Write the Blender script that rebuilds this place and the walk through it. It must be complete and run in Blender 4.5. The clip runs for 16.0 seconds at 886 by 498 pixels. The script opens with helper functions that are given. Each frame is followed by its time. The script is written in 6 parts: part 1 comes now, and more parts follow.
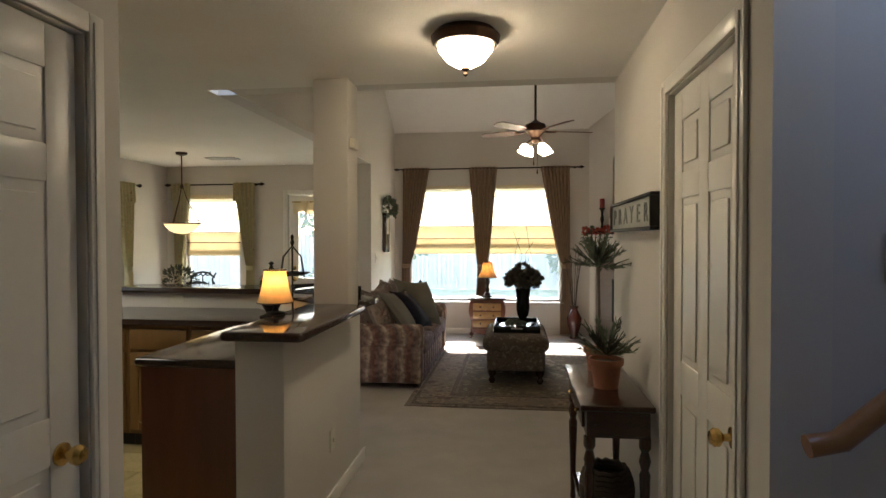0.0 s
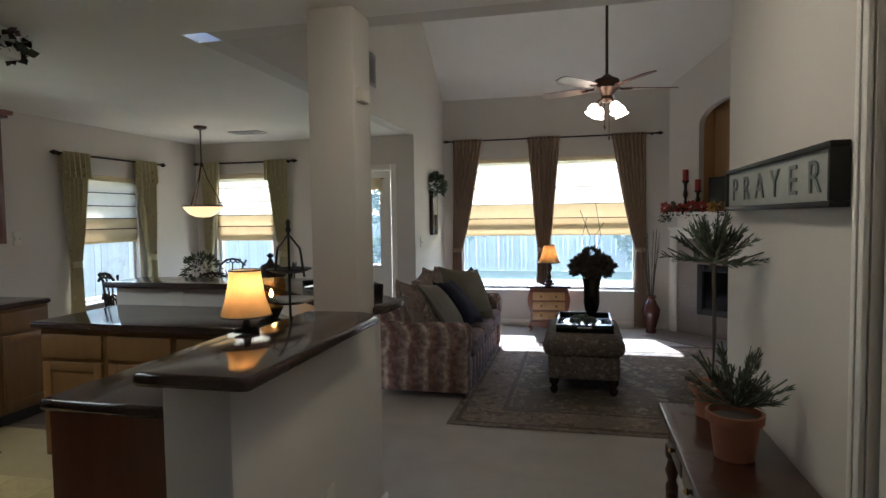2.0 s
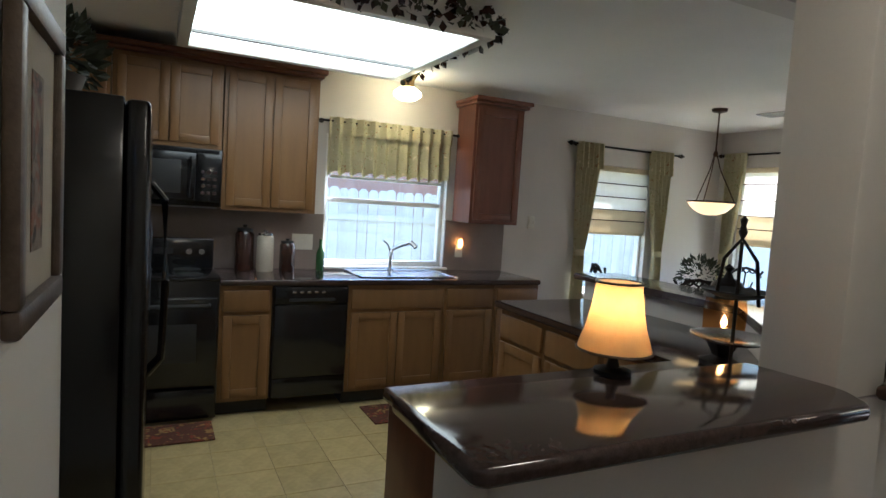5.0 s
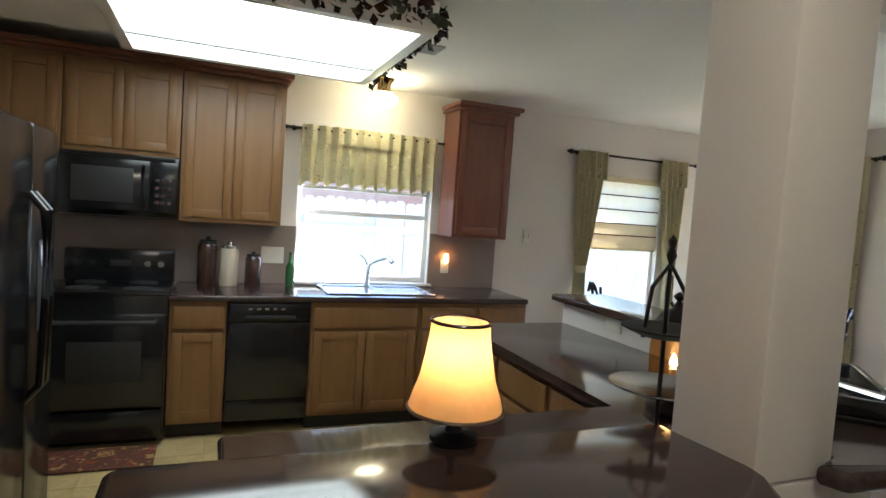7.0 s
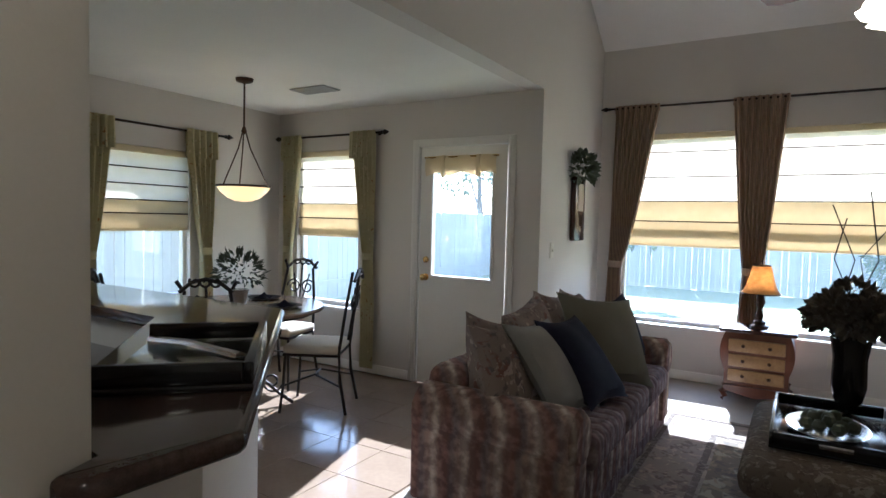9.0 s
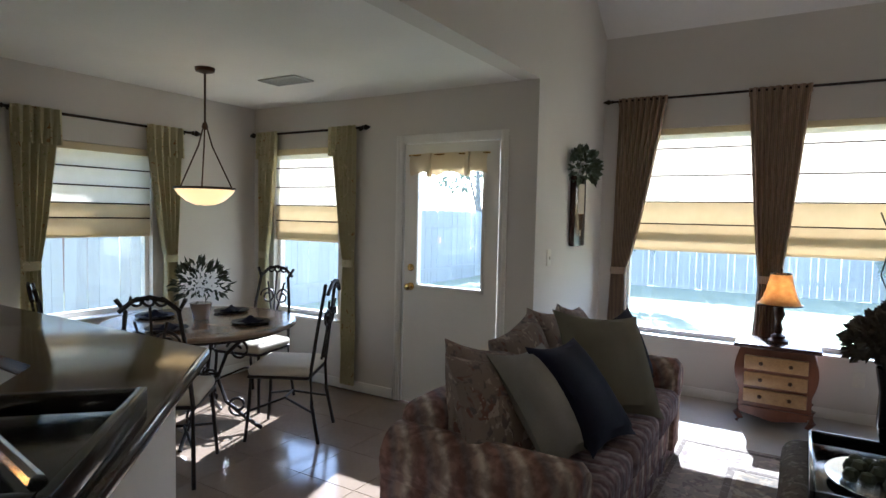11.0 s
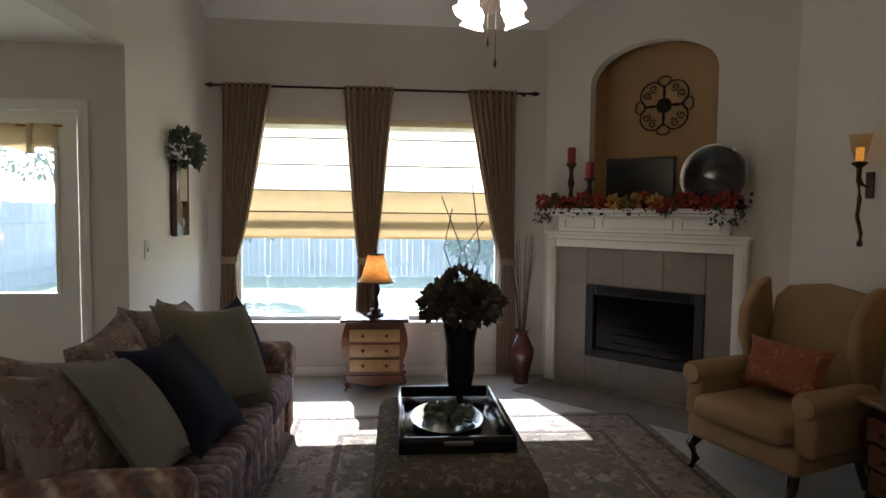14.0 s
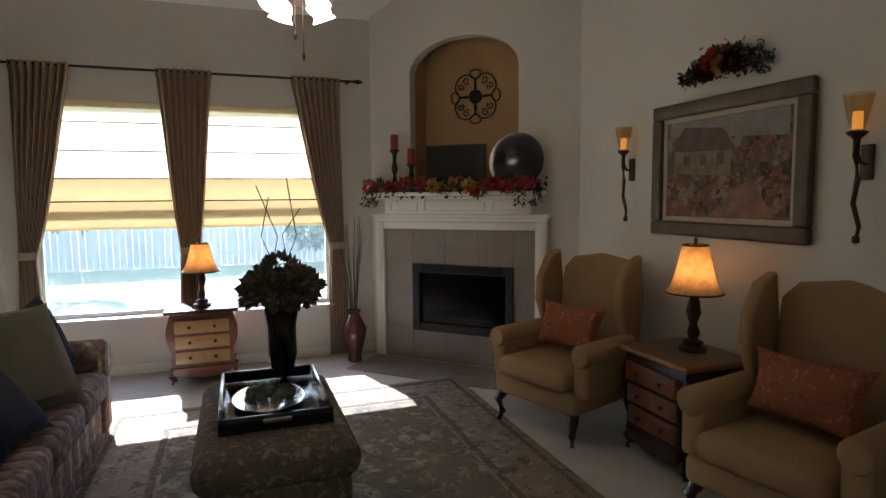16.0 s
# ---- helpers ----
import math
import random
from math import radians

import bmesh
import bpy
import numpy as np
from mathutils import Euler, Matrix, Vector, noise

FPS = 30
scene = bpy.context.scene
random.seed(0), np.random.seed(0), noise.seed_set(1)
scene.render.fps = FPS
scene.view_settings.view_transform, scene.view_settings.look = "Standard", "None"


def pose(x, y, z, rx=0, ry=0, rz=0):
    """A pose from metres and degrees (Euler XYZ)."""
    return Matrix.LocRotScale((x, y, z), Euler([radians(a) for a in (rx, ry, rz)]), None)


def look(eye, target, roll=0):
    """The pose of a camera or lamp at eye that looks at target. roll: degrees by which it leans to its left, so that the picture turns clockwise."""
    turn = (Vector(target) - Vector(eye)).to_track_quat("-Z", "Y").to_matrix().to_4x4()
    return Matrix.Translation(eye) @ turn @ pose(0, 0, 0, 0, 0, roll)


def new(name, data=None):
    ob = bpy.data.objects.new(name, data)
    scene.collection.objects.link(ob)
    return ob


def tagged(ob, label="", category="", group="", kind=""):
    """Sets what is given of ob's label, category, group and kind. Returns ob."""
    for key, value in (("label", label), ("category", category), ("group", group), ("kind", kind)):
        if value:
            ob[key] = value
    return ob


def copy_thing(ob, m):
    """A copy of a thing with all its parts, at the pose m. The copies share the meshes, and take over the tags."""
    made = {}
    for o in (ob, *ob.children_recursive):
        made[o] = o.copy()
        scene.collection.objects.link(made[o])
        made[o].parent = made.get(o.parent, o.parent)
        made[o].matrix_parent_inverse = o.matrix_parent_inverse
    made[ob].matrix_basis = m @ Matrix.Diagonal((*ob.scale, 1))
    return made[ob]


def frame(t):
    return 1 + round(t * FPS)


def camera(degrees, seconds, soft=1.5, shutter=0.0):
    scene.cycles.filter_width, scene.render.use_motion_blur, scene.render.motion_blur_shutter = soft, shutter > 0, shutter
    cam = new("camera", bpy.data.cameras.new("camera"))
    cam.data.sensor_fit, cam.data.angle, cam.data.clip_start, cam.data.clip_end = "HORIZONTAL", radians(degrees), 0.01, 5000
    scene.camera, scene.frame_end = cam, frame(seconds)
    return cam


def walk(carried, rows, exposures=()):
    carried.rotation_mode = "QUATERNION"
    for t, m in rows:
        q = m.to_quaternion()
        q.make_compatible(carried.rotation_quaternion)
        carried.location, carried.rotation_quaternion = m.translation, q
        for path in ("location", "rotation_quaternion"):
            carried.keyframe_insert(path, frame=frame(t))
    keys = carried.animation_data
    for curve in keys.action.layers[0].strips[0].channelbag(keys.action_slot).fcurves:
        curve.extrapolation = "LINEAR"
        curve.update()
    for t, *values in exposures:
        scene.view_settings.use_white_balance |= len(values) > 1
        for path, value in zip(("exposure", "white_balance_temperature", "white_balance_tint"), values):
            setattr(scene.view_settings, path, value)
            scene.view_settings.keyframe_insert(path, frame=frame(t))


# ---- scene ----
cam = camera(74.0, 16.0)
PATH = [
    (0, (0.591, 1.514, 1.467), (0.348, 3.498, 1.431), -0.1),
    (0.5, (0.615, 1.777, 1.478), (0.287, 3.749, 1.421), 0.1),
    (1, (0.583, 2.046, 1.478), (0.256, 4.018, 1.405), 0.0),
    (1.5, (0.557, 2.303, 1.492), (0.275, 4.281, 1.42), -0.6),
    (2, (0.565, 2.491, 1.491), (0.114, 4.437, 1.384), -0.8),
    (2.5, (0.53, 2.76, 1.468), (-0.212, 4.613, 1.332), 0.4),
    (3, (0.516, 2.967, 1.44), (-0.518, 4.675, 1.335), 1.6),
    (3.5, (0.505, 3.051, 1.465), (-0.788, 4.574, 1.378), 1.7),
    (4, (0.522, 3.193, 1.463), (-1.031, 4.444, 1.316), 2.9),
    (4.5, (0.491, 3.323, 1.424), (-1.216, 4.35, 1.253), 3.4),
    (5, (0.456, 3.425, 1.467), (-1.335, 4.304, 1.319), 3.6),
    (7.5, (0.367, 4.14, 1.509), (-1.489, 4.876, 1.389), 4.0),
    (8, (0.497, 4.262, 1.509), (-1.18, 5.35, 1.434), 5.2),
    (8.5, (0.544, 4.481, 1.494), (-0.813, 5.946, 1.39), 1.1),
    (9, (0.447, 4.748, 1.426), (-0.59, 6.455, 1.327), 1.4),
    (11.5, (0.282, 5.216, 1.5), (-0.757, 6.921, 1.382), 1.2),
    (12, (0.235, 5.228, 1.498), (-0.549, 7.065, 1.39), 1.1),
    (12.5, (0.190, 5.224, 1.497), (-0.301, 7.160, 1.397), 1.1),
    (13, (0.21, 5.237, 1.49), (-0.038, 7.219, 1.387), 1.2),
    (13.5, (0.27, 5.274, 1.478), (0.257, 7.271, 1.369), 0.5),
    (14, (0.351, 5.286, 1.452), (0.512, 7.276, 1.336), 0.7),
    (14.5, (0.452, 5.21, 1.448), (0.704, 7.191, 1.344), 1.0),
    (15, (0.488, 5.122, 1.455), (0.856, 7.083, 1.319), 1.1),
    (15.5, (0.477, 5.12, 1.455), (0.934, 7.059, 1.273), 0.4),
    (16, (0.473, 5.047, 1.478), (1.134, 6.926, 1.301), -0.5),
]
walk(cam, [(t, look(eye, target, roll)) for t, eye, target, roll in PATH],
     [(0, 2.95, 6150, 10), (1.5, 2.75, 5450, 10), (3, 2.4, 4850, 10), (3.7, 2.4, 4850, 10), (5, 2.78, 5000, 10), (7.5, 3.45, 5200, 10), (8.2, 3.3, 5250, 10), (9, 2.6, 5050, 10), (11.4, 2.42, 5100, 10), (12.5, 2.12, 5150, 10), (14, 2.45, 5500, 10), (16, 2.65, 5600, 10)])

# ---- world, sun, exposure ----
W = bpy.data.worlds.new("sky")
scene.world = W
W.use_nodes = True
wn = W.node_tree.nodes
sky = wn.new("ShaderNodeTexSky")
sky.sky_type, sky.sun_disc = "NISHITA", False
sky.sun_elevation, sky.sun_rotation = radians(35.5), radians(-14)
W.node_tree.links.new(sky.outputs[0], wn["Background"].inputs[0])
wn["Background"].inputs[1].default_value = 0.15
sun = new("sun", bpy.data.lights.new("sun", "SUN"))
sun.data.energy, sun.data.angle, sun.data.color = 5.0, radians(0.5), (1.0, 0.97, 0.92)
sun.matrix_world = look((-3.4, 13.6, 10), (0, 0, 0))


# ---- materials ----
def hexc(r, g, b):
    return (r, g, b, 1.0)


def mat(name, a, b=None, rough=0.6, metal=0.0, scale=6.0, fine=90.0, bump=0.08, spread=0.5, coat=0.0, stretch=(1, 1, 1), island=0.0, spec=0.5, relief=0.004):
    """Two-scale noise between the colours a and b, with fine bump."""
    m = bpy.data.materials.new(name)
    m.use_nodes = True
    n, l = m.node_tree.nodes, m.node_tree.links
    p = n["Principled BSDF"]
    p.inputs["Roughness"].default_value, p.inputs["Metallic"].default_value = rough, metal
    p.inputs["Coat Weight"].default_value = coat
    p.inputs["Specular IOR Level"].default_value = spec
    tc, mp = n.new("ShaderNodeTexCoord"), n.new("ShaderNodeMapping")
    mp.inputs["Scale"].default_value = stretch
    l.new(tc.outputs["Object"], mp.inputs[0])
    big, small = n.new("ShaderNodeTexNoise"), n.new("ShaderNodeTexNoise")
    big.inputs["Scale"].default_value, small.inputs["Scale"].default_value = scale, fine
    big.inputs["Detail"].default_value = 5
    l.new(mp.outputs[0], big.inputs[0])
    l.new(mp.outputs[0], small.inputs[0])
    mixf = n.new("ShaderNodeMath")
    mixf.operation = "MULTIPLY_ADD"
    mixf.inputs[1].default_value = 0.65
    half = n.new("ShaderNodeMath")
    half.operation = "MULTIPLY"
    half.inputs[1].default_value = 0.35
    l.new(small.outputs[0], half.inputs[0])
    l.new(big.outputs[0], mixf.inputs[0])
    l.new(half.outputs[0], mixf.inputs[2])
    last = mixf
    if island:
        inf = n.new("ShaderNodeObjectInfo")
        ad = n.new("ShaderNodeMath")
        ad.operation = "MULTIPLY_ADD"
        ad.inputs[1].default_value = island
        l.new(inf.outputs["Random"], ad.inputs[0])
        l.new(mixf.outputs[0], ad.inputs[2])
        last = ad
    ramp = n.new("ShaderNodeValToRGB")
    b = b or tuple(c * 0.8 for c in a)
    ramp.color_ramp.elements[0].color, ramp.color_ramp.elements[1].color = (*b, 1), (*a, 1)
    ramp.color_ramp.elements[0].position, ramp.color_ramp.elements[1].position = 0.5 - spread / 2, 0.5 + spread / 2
    l.new(last.outputs[0], ramp.inputs[0])
    l.new(ramp.outputs[0], p.inputs["Base Color"])
    bp = n.new("ShaderNodeBump")
    bp.inputs["Strength"].default_value, bp.inputs["Distance"].default_value = bump, relief
    l.new(small.outputs[0], bp.inputs["Height"])
    l.new(bp.outputs[0], p.inputs["Normal"])
    return m


def emit(name, colour, strength):
    m = bpy.data.materials.new(name)
    m.use_nodes = True
    p = m.node_tree.nodes["Principled BSDF"]
    p.inputs["Base Color"].default_value = (*colour, 1)
    p.inputs["Emission Color"].default_value = (*colour, 1)
    p.inputs["Emission Strength"].default_value = strength
    p.inputs["Roughness"].default_value = 0.4
    return m


def fabric(name, a, b, through_light, scale=12.0):
    """Cloth that lets some light through."""
    m = mat(name, a, b, rough=0.9, scale=scale, fine=300, bump=0.15, spread=0.3, spec=0.1)
    n, l = m.node_tree.nodes, m.node_tree.links
    p, out = n["Principled BSDF"], n["Material Output"]
    tr, mix = n.new("ShaderNodeBsdfTranslucent"), n.new("ShaderNodeMixShader")
    l.new(p.inputs["Base Color"].links[0].from_socket, tr.inputs[0])
    mix.inputs[0].default_value = through_light
    l.new(p.outputs[0], mix.inputs[1])
    l.new(tr.outputs[0], mix.inputs[2])
    l.new(mix.outputs[0], out.inputs[0])
    return m


def striped(name, colours, period, axis, blotch=0.25, blotch_mix=0.9):
    """Woven stripes with a floral blotch."""
    m = mat(name, (0.4, 0.3, 0.3), rough=0.9, spec=0.1, fine=250, bump=0.2)
    n, l = m.node_tree.nodes, m.node_tree.links
    p = n["Principled BSDF"]
    tc, sep = n.new("ShaderNodeTexCoord"), n.new("ShaderNodeSeparateXYZ")
    l.new(tc.outputs["Object"], sep.inputs[0])
    s = n.new("ShaderNodeMath")
    s.operation = "ADD"
    l.new(sep.outputs[axis[0]], s.inputs[0])
    l.new(sep.outputs[axis[1]], s.inputs[1])
    no = n.new("ShaderNodeTexNoise")
    no.inputs["Scale"].default_value = 14
    l.new(tc.outputs["Object"], no.inputs[0])
    wob = n.new("ShaderNodeMath")
    wob.operation = "MULTIPLY_ADD"
    wob.inputs[1].default_value = blotch * period
    l.new(no.outputs[0], wob.inputs[0])
    l.new(s.outputs[0], wob.inputs[2])
    d = n.new("ShaderNodeMath")
    d.operation = "DIVIDE"
    d.inputs[1].default_value = period
    l.new(wob.outputs[0], d.inputs[0])
    f = n.new("ShaderNodeMath")
    f.operation = "FRACT"
    l.new(d.outputs[0], f.inputs[0])
    r = n.new("ShaderNodeValToRGB")
    r.color_ramp.interpolation = "EASE"
    els = r.color_ramp.elements
    for i, c in enumerate(colours):
        e = els[i] if i < 2 else els.new(0.5)
        e.color = (*c, 1)
    for i, e in enumerate(els):
        e.position = i / (len(colours) - 1)
    for i, c in enumerate(colours):
        els[i].color = (*c, 1)
    l.new(f.outputs[0], r.inputs[0])
    v = n.new("ShaderNodeTexNoise")
    v.inputs["Scale"].default_value, v.inputs["Detail"].default_value = 22, 4
    l.new(tc.outputs["Object"], v.inputs[0])
    vr = n.new("ShaderNodeValToRGB")
    vr.color_ramp.elements[0].position, vr.color_ramp.elements[1].position = 0.42, 0.62
    vr.color_ramp.elements[0].color, vr.color_ramp.elements[1].color = (0.55, 0.5, 0.5, 1), (1.1, 1.05, 1.0, 1)
    l.new(v.outputs[0], vr.inputs[0])
    mx = n.new("ShaderNodeMix")
    mx.data_type, mx.blend_type = "RGBA", "MULTIPLY"
    mx.inputs[0].default_value = blotch_mix
    l.new(r.outputs[0], mx.inputs[6])
    l.new(vr.outputs[0], mx.inputs[7])
    l.new(mx.outputs[2], p.inputs["Base Color"])
    return m


def blotched(name, base, spots, scale=9.0, cut=0.58, rough=0.9, trans=0.0):
    """Cloth or carpet with printed or woven sprigs of several colours."""
    m = mat(name, base, rough=rough, spec=0.1, fine=260, bump=0.25)
    n, l = m.node_tree.nodes, m.node_tree.links
    p = n["Principled BSDF"]
    tc = n.new("ShaderNodeTexCoord")
    last = p.inputs["Base Color"].links[0].from_socket
    for i, c in enumerate(spots):
        no = n.new("ShaderNodeTexNoise")
        no.noise_dimensions = "4D"
        no.inputs["W"].default_value = i * 7.3
        no.inputs["Scale"].default_value, no.inputs["Detail"].default_value = scale * (1 + 0.3 * i), 3
        no.inputs["Distortion"].default_value = 1.2
        l.new(tc.outputs["Object"], no.inputs[0])
        r = n.new("ShaderNodeValToRGB")
        r.color_ramp.elements[0].position, r.color_ramp.elements[1].position = cut, cut + 0.05
        l.new(no.outputs[0], r.inputs[0])
        mx = n.new("ShaderNodeMix")
        mx.data_type = "RGBA"
        l.new(r.outputs[0], mx.inputs[0])
        l.new(last, mx.inputs[6])
        mx.inputs[7].default_value = (*c, 1)
        last = mx.outputs[2]
    l.new(last, p.inputs["Base Color"])
    if trans:
        out = n["Material Output"]
        tr, mix = n.new("ShaderNodeBsdfTranslucent"), n.new("ShaderNodeMixShader")
        l.new(last, tr.inputs[0])
        mix.inputs[0].default_value = trans
        l.new(p.outputs[0], mix.inputs[1])
        l.new(tr.outputs[0], mix.inputs[2])
        l.new(mix.outputs[0], out.inputs[0])
    return m


def glassy(name, tint=(1, 1, 1), rough=0.0, gloss=0.05):
    m = bpy.data.materials.new(name)
    m.use_nodes = True
    n, l = m.node_tree.nodes, m.node_tree.links
    n.remove(n["Principled BSDF"])
    t, g, mix, fr = n.new("ShaderNodeBsdfTransparent"), n.new("ShaderNodeBsdfGlossy"), n.new("ShaderNodeMixShader"), None
    t.inputs[0].default_value = (*tint, 1)
    g.inputs["Roughness"].default_value = rough
    mix.inputs[0].default_value = gloss
    l.new(t.outputs[0], mix.inputs[1])
    l.new(g.outputs[0], mix.inputs[2])
    l.new(mix.outputs[0], n["Material Output"].inputs[0])
    return m


def hazed_glass(name, veil):
    """Window glass with a pale blue veil mixed in to imitate milky daylight haze."""
    m = glassy(name)
    n, l = m.node_tree.nodes, m.node_tree.links
    out = n["Material Output"]
    clear = out.inputs[0].links[0].from_socket
    tr, mix = n.new("ShaderNodeBsdfTranslucent"), n.new("ShaderNodeMixShader")
    # haze tint: the blown-out daylight is put into the pane's colour
    tr.inputs[0].default_value = (0.62, 0.80, 0.92, 1)
    mix.inputs[0].default_value = veil
    l.new(clear, mix.inputs[1])
    l.new(tr.outputs[0], mix.inputs[2])
    l.new(mix.outputs[0], out.inputs[0])
    return m


WALL = mat("wall_paint", (0.64, 0.60, 0.545), (0.595, 0.555, 0.50), rough=0.75, scale=1.5, fine=160, bump=0.12, relief=0.002)
WALL2 = mat("stair_paint", (0.60, 0.57, 0.54), (0.56, 0.53, 0.50), rough=0.75, scale=1.5, fine=160, bump=0.1, relief=0.002)
NICHE = mat("niche_paint", (0.46, 0.29, 0.14), (0.42, 0.26, 0.12), rough=0.75, scale=2, fine=140)
CEIL = mat("ceiling_paint", (0.80, 0.77, 0.72), (0.74, 0.71, 0.66), rough=0.9, scale=3, fine=70, bump=0.4)
WHITE = mat("white_gloss_paint", (0.78, 0.75, 0.69), (0.72, 0.69, 0.63), rough=0.35, scale=2, fine=40, bump=0.03)
CARPET = mat("beige_carpet", (0.62, 0.58, 0.53), (0.49, 0.455, 0.41), rough=1.0, scale=4, fine=420, bump=0.7, spec=0.05, relief=0.01)
VINYL = mat("vinyl_tile", (0.52, 0.41, 0.19), (0.29, 0.215, 0.085), rough=0.3, scale=9, fine=40, bump=0.06, island=0.15, spread=0.5)
GROUT = mat("grout", (0.40, 0.31, 0.15), rough=0.8)
DTILE = mat("dining_tile", (0.22, 0.165, 0.12), (0.17, 0.125, 0.09), rough=0.13, scale=4, fine=30, bump=0.04, island=0.12)
OAK = mat("oak_cabinet", (0.225, 0.118, 0.038), (0.145, 0.070, 0.022), rough=0.42, scale=5, fine=60, stretch=(4, 4, 0.5), bump=0.06, spread=0.7)
CHERRY = mat("cherry_wood", (0.17, 0.06, 0.03), (0.10, 0.032, 0.016), rough=0.35, scale=5, fine=60, stretch=(4, 4, 0.5), bump=0.05)
DARKWOOD = mat("dark_mahogany", (0.05, 0.02, 0.013), (0.025, 0.010, 0.007), rough=0.25, scale=6, fine=60, stretch=(1, 4, 4), bump=0.04, coat=0.3)
TOPWOOD = mat("honey_wood", (0.24, 0.12, 0.05), (0.16, 0.075, 0.03), rough=0.3, scale=5, fine=50, stretch=(4, 1, 4), bump=0.04, coat=0.2)
INLAY = mat("carved_inlay", (0.40, 0.24, 0.10), (0.24, 0.13, 0.05), rough=0.4, scale=20, fine=80, bump=0.2)
STONE = mat("dark_laminate", (0.060, 0.038, 0.032), (0.030, 0.019, 0.017), rough=0.10, scale=60, fine=320, bump=0.01, spread=0.35)
STONE_EDGE = mat("laminate_edge", (0.045, 0.026, 0.022), (0.025, 0.015, 0.013), rough=0.2)
SPLASH = mat("taupe_splash", (0.24, 0.19, 0.16), (0.19, 0.15, 0.125), rough=0.4, scale=4, fine=50)
SLATE = mat("fireplace_tile", (0.25, 0.21, 0.175), (0.18, 0.15, 0.125), rough=0.45, scale=5, fine=40, island=0.15)
BLACK = mat("black_appliance", (0.012, 0.012, 0.013), (0.008, 0.008, 0.009), rough=0.16, fine=60, bump=0.01)
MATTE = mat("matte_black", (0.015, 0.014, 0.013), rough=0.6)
IRON = mat("wrought_iron", (0.030, 0.022, 0.017), (0.016, 0.012, 0.010), rough=0.45, metal=0.6, fine=120, bump=0.2)
BRASS = mat("brass", (0.72, 0.50, 0.18), (0.6, 0.4, 0.14), rough=0.2, metal=1.0)
STEEL = mat("steel", (0.62, 0.62, 0.62), (0.5, 0.5, 0.5), rough=0.22, metal=1.0)
BRONZE = mat("oiled_bronze", (0.09, 0.05, 0.03), (0.05, 0.028, 0.018), rough=0.4, metal=0.7)
GLASS = hazed_glass("hazed_window_glass", 0.022)
CLEAR = glassy("clear_glass", (0.35, 0.35, 0.35), 0.15, 0.012)
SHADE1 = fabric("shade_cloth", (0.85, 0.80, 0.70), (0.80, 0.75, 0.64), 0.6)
# tanner copy for the roman shades' lower folds: dimmer backlight put into the colour
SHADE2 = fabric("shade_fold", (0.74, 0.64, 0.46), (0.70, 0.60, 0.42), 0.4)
DRAPE = striped("brown_drape", [(0.27, 0.19, 0.14), (0.38, 0.28, 0.19), (0.29, 0.20, 0.16), (0.42, 0.31, 0.20), (0.27, 0.19, 0.14)], 0.05, (0, 0), blotch=0.1, blotch_mix=0.15)
GREENC = blotched("green_print_cloth", (0.66, 0.60, 0.38), [(0.76, 0.68, 0.48), (0.40, 0.22, 0.11), (0.40, 0.40, 0.20)], 18, 0.63, trans=0.35)
SOFA = striped("sofa_stripe", [(0.30, 0.22, 0.19), (0.50, 0.43, 0.36), (0.26, 0.17, 0.145), (0.24, 0.14, 0.12), (0.20, 0.16, 0.155), (0.30, 0.22, 0.19)], 0.17, (0, 1), blotch=0.2)
SEATC = striped("sofa_seat_stripe", [(0.21, 0.17, 0.18), (0.30, 0.25, 0.25), (0.18, 0.12, 0.13), (0.24, 0.18, 0.18), (0.21, 0.17, 0.18)], 0.17, (1, 1), blotch=0.3)
SAGE = mat("sage_cushion", (0.17, 0.155, 0.115), (0.13, 0.12, 0.09), rough=0.85, spec=0.2, fine=200, bump=0.2)
SAGE2 = mat("grey_sage_cushion", (0.24, 0.225, 0.20), (0.17, 0.16, 0.14), rough=0.8, spec=0.2, fine=200, bump=0.2)
NAVY = mat("navy_cushion", (0.016, 0.016, 0.034), (0.009, 0.009, 0.018), rough=0.85, spec=0.12)
FLORAL = blotched("floral_cushion", (0.25, 0.195, 0.165), [(0.17, 0.095, 0.08), (0.13, 0.11, 0.105), (0.36, 0.30, 0.25)], 12, 0.57)
TAN = mat("tan_upholstery", (0.34, 0.225, 0.12), (0.28, 0.18, 0.095), rough=0.9, fine=250, bump=0.2, spec=0.15)
RUST = blotched("rust_cushion", (0.28, 0.10, 0.055), [(0.36, 0.16, 0.08), (0.20, 0.07, 0.04)], 25, 0.58)
OTTO = blotched("ottoman_cloth", (0.13, 0.105, 0.085), [(0.20, 0.17, 0.14), (0.09, 0.07, 0.06)], 22, 0.55)
RUGM = blotched("rug_field", (0.150, 0.125, 0.095), [(0.26, 0.23, 0.175), (0.095, 0.085, 0.075), (0.21, 0.165, 0.115)], 7, 0.56)
RUGB = blotched("rug_border", (0.24, 0.20, 0.165), [(0.13, 0.10, 0.085), (0.30, 0.24, 0.19)], 11, 0.55)
LEAF = mat("dusty_leaf", (0.075, 0.085, 0.055), (0.04, 0.05, 0.03), rough=0.7, scale=30)
LEAF2 = mat("sage_leaf", (0.16, 0.19, 0.13), (0.09, 0.11, 0.07), rough=0.8, scale=30)
HYDR = mat("dried_hydrangea", (0.15, 0.125, 0.085), (0.07, 0.055, 0.042), rough=0.85, scale=40)
TERRA = mat("terracotta", (0.34, 0.14, 0.08), (0.26, 0.10, 0.06), rough=0.75, fine=60)
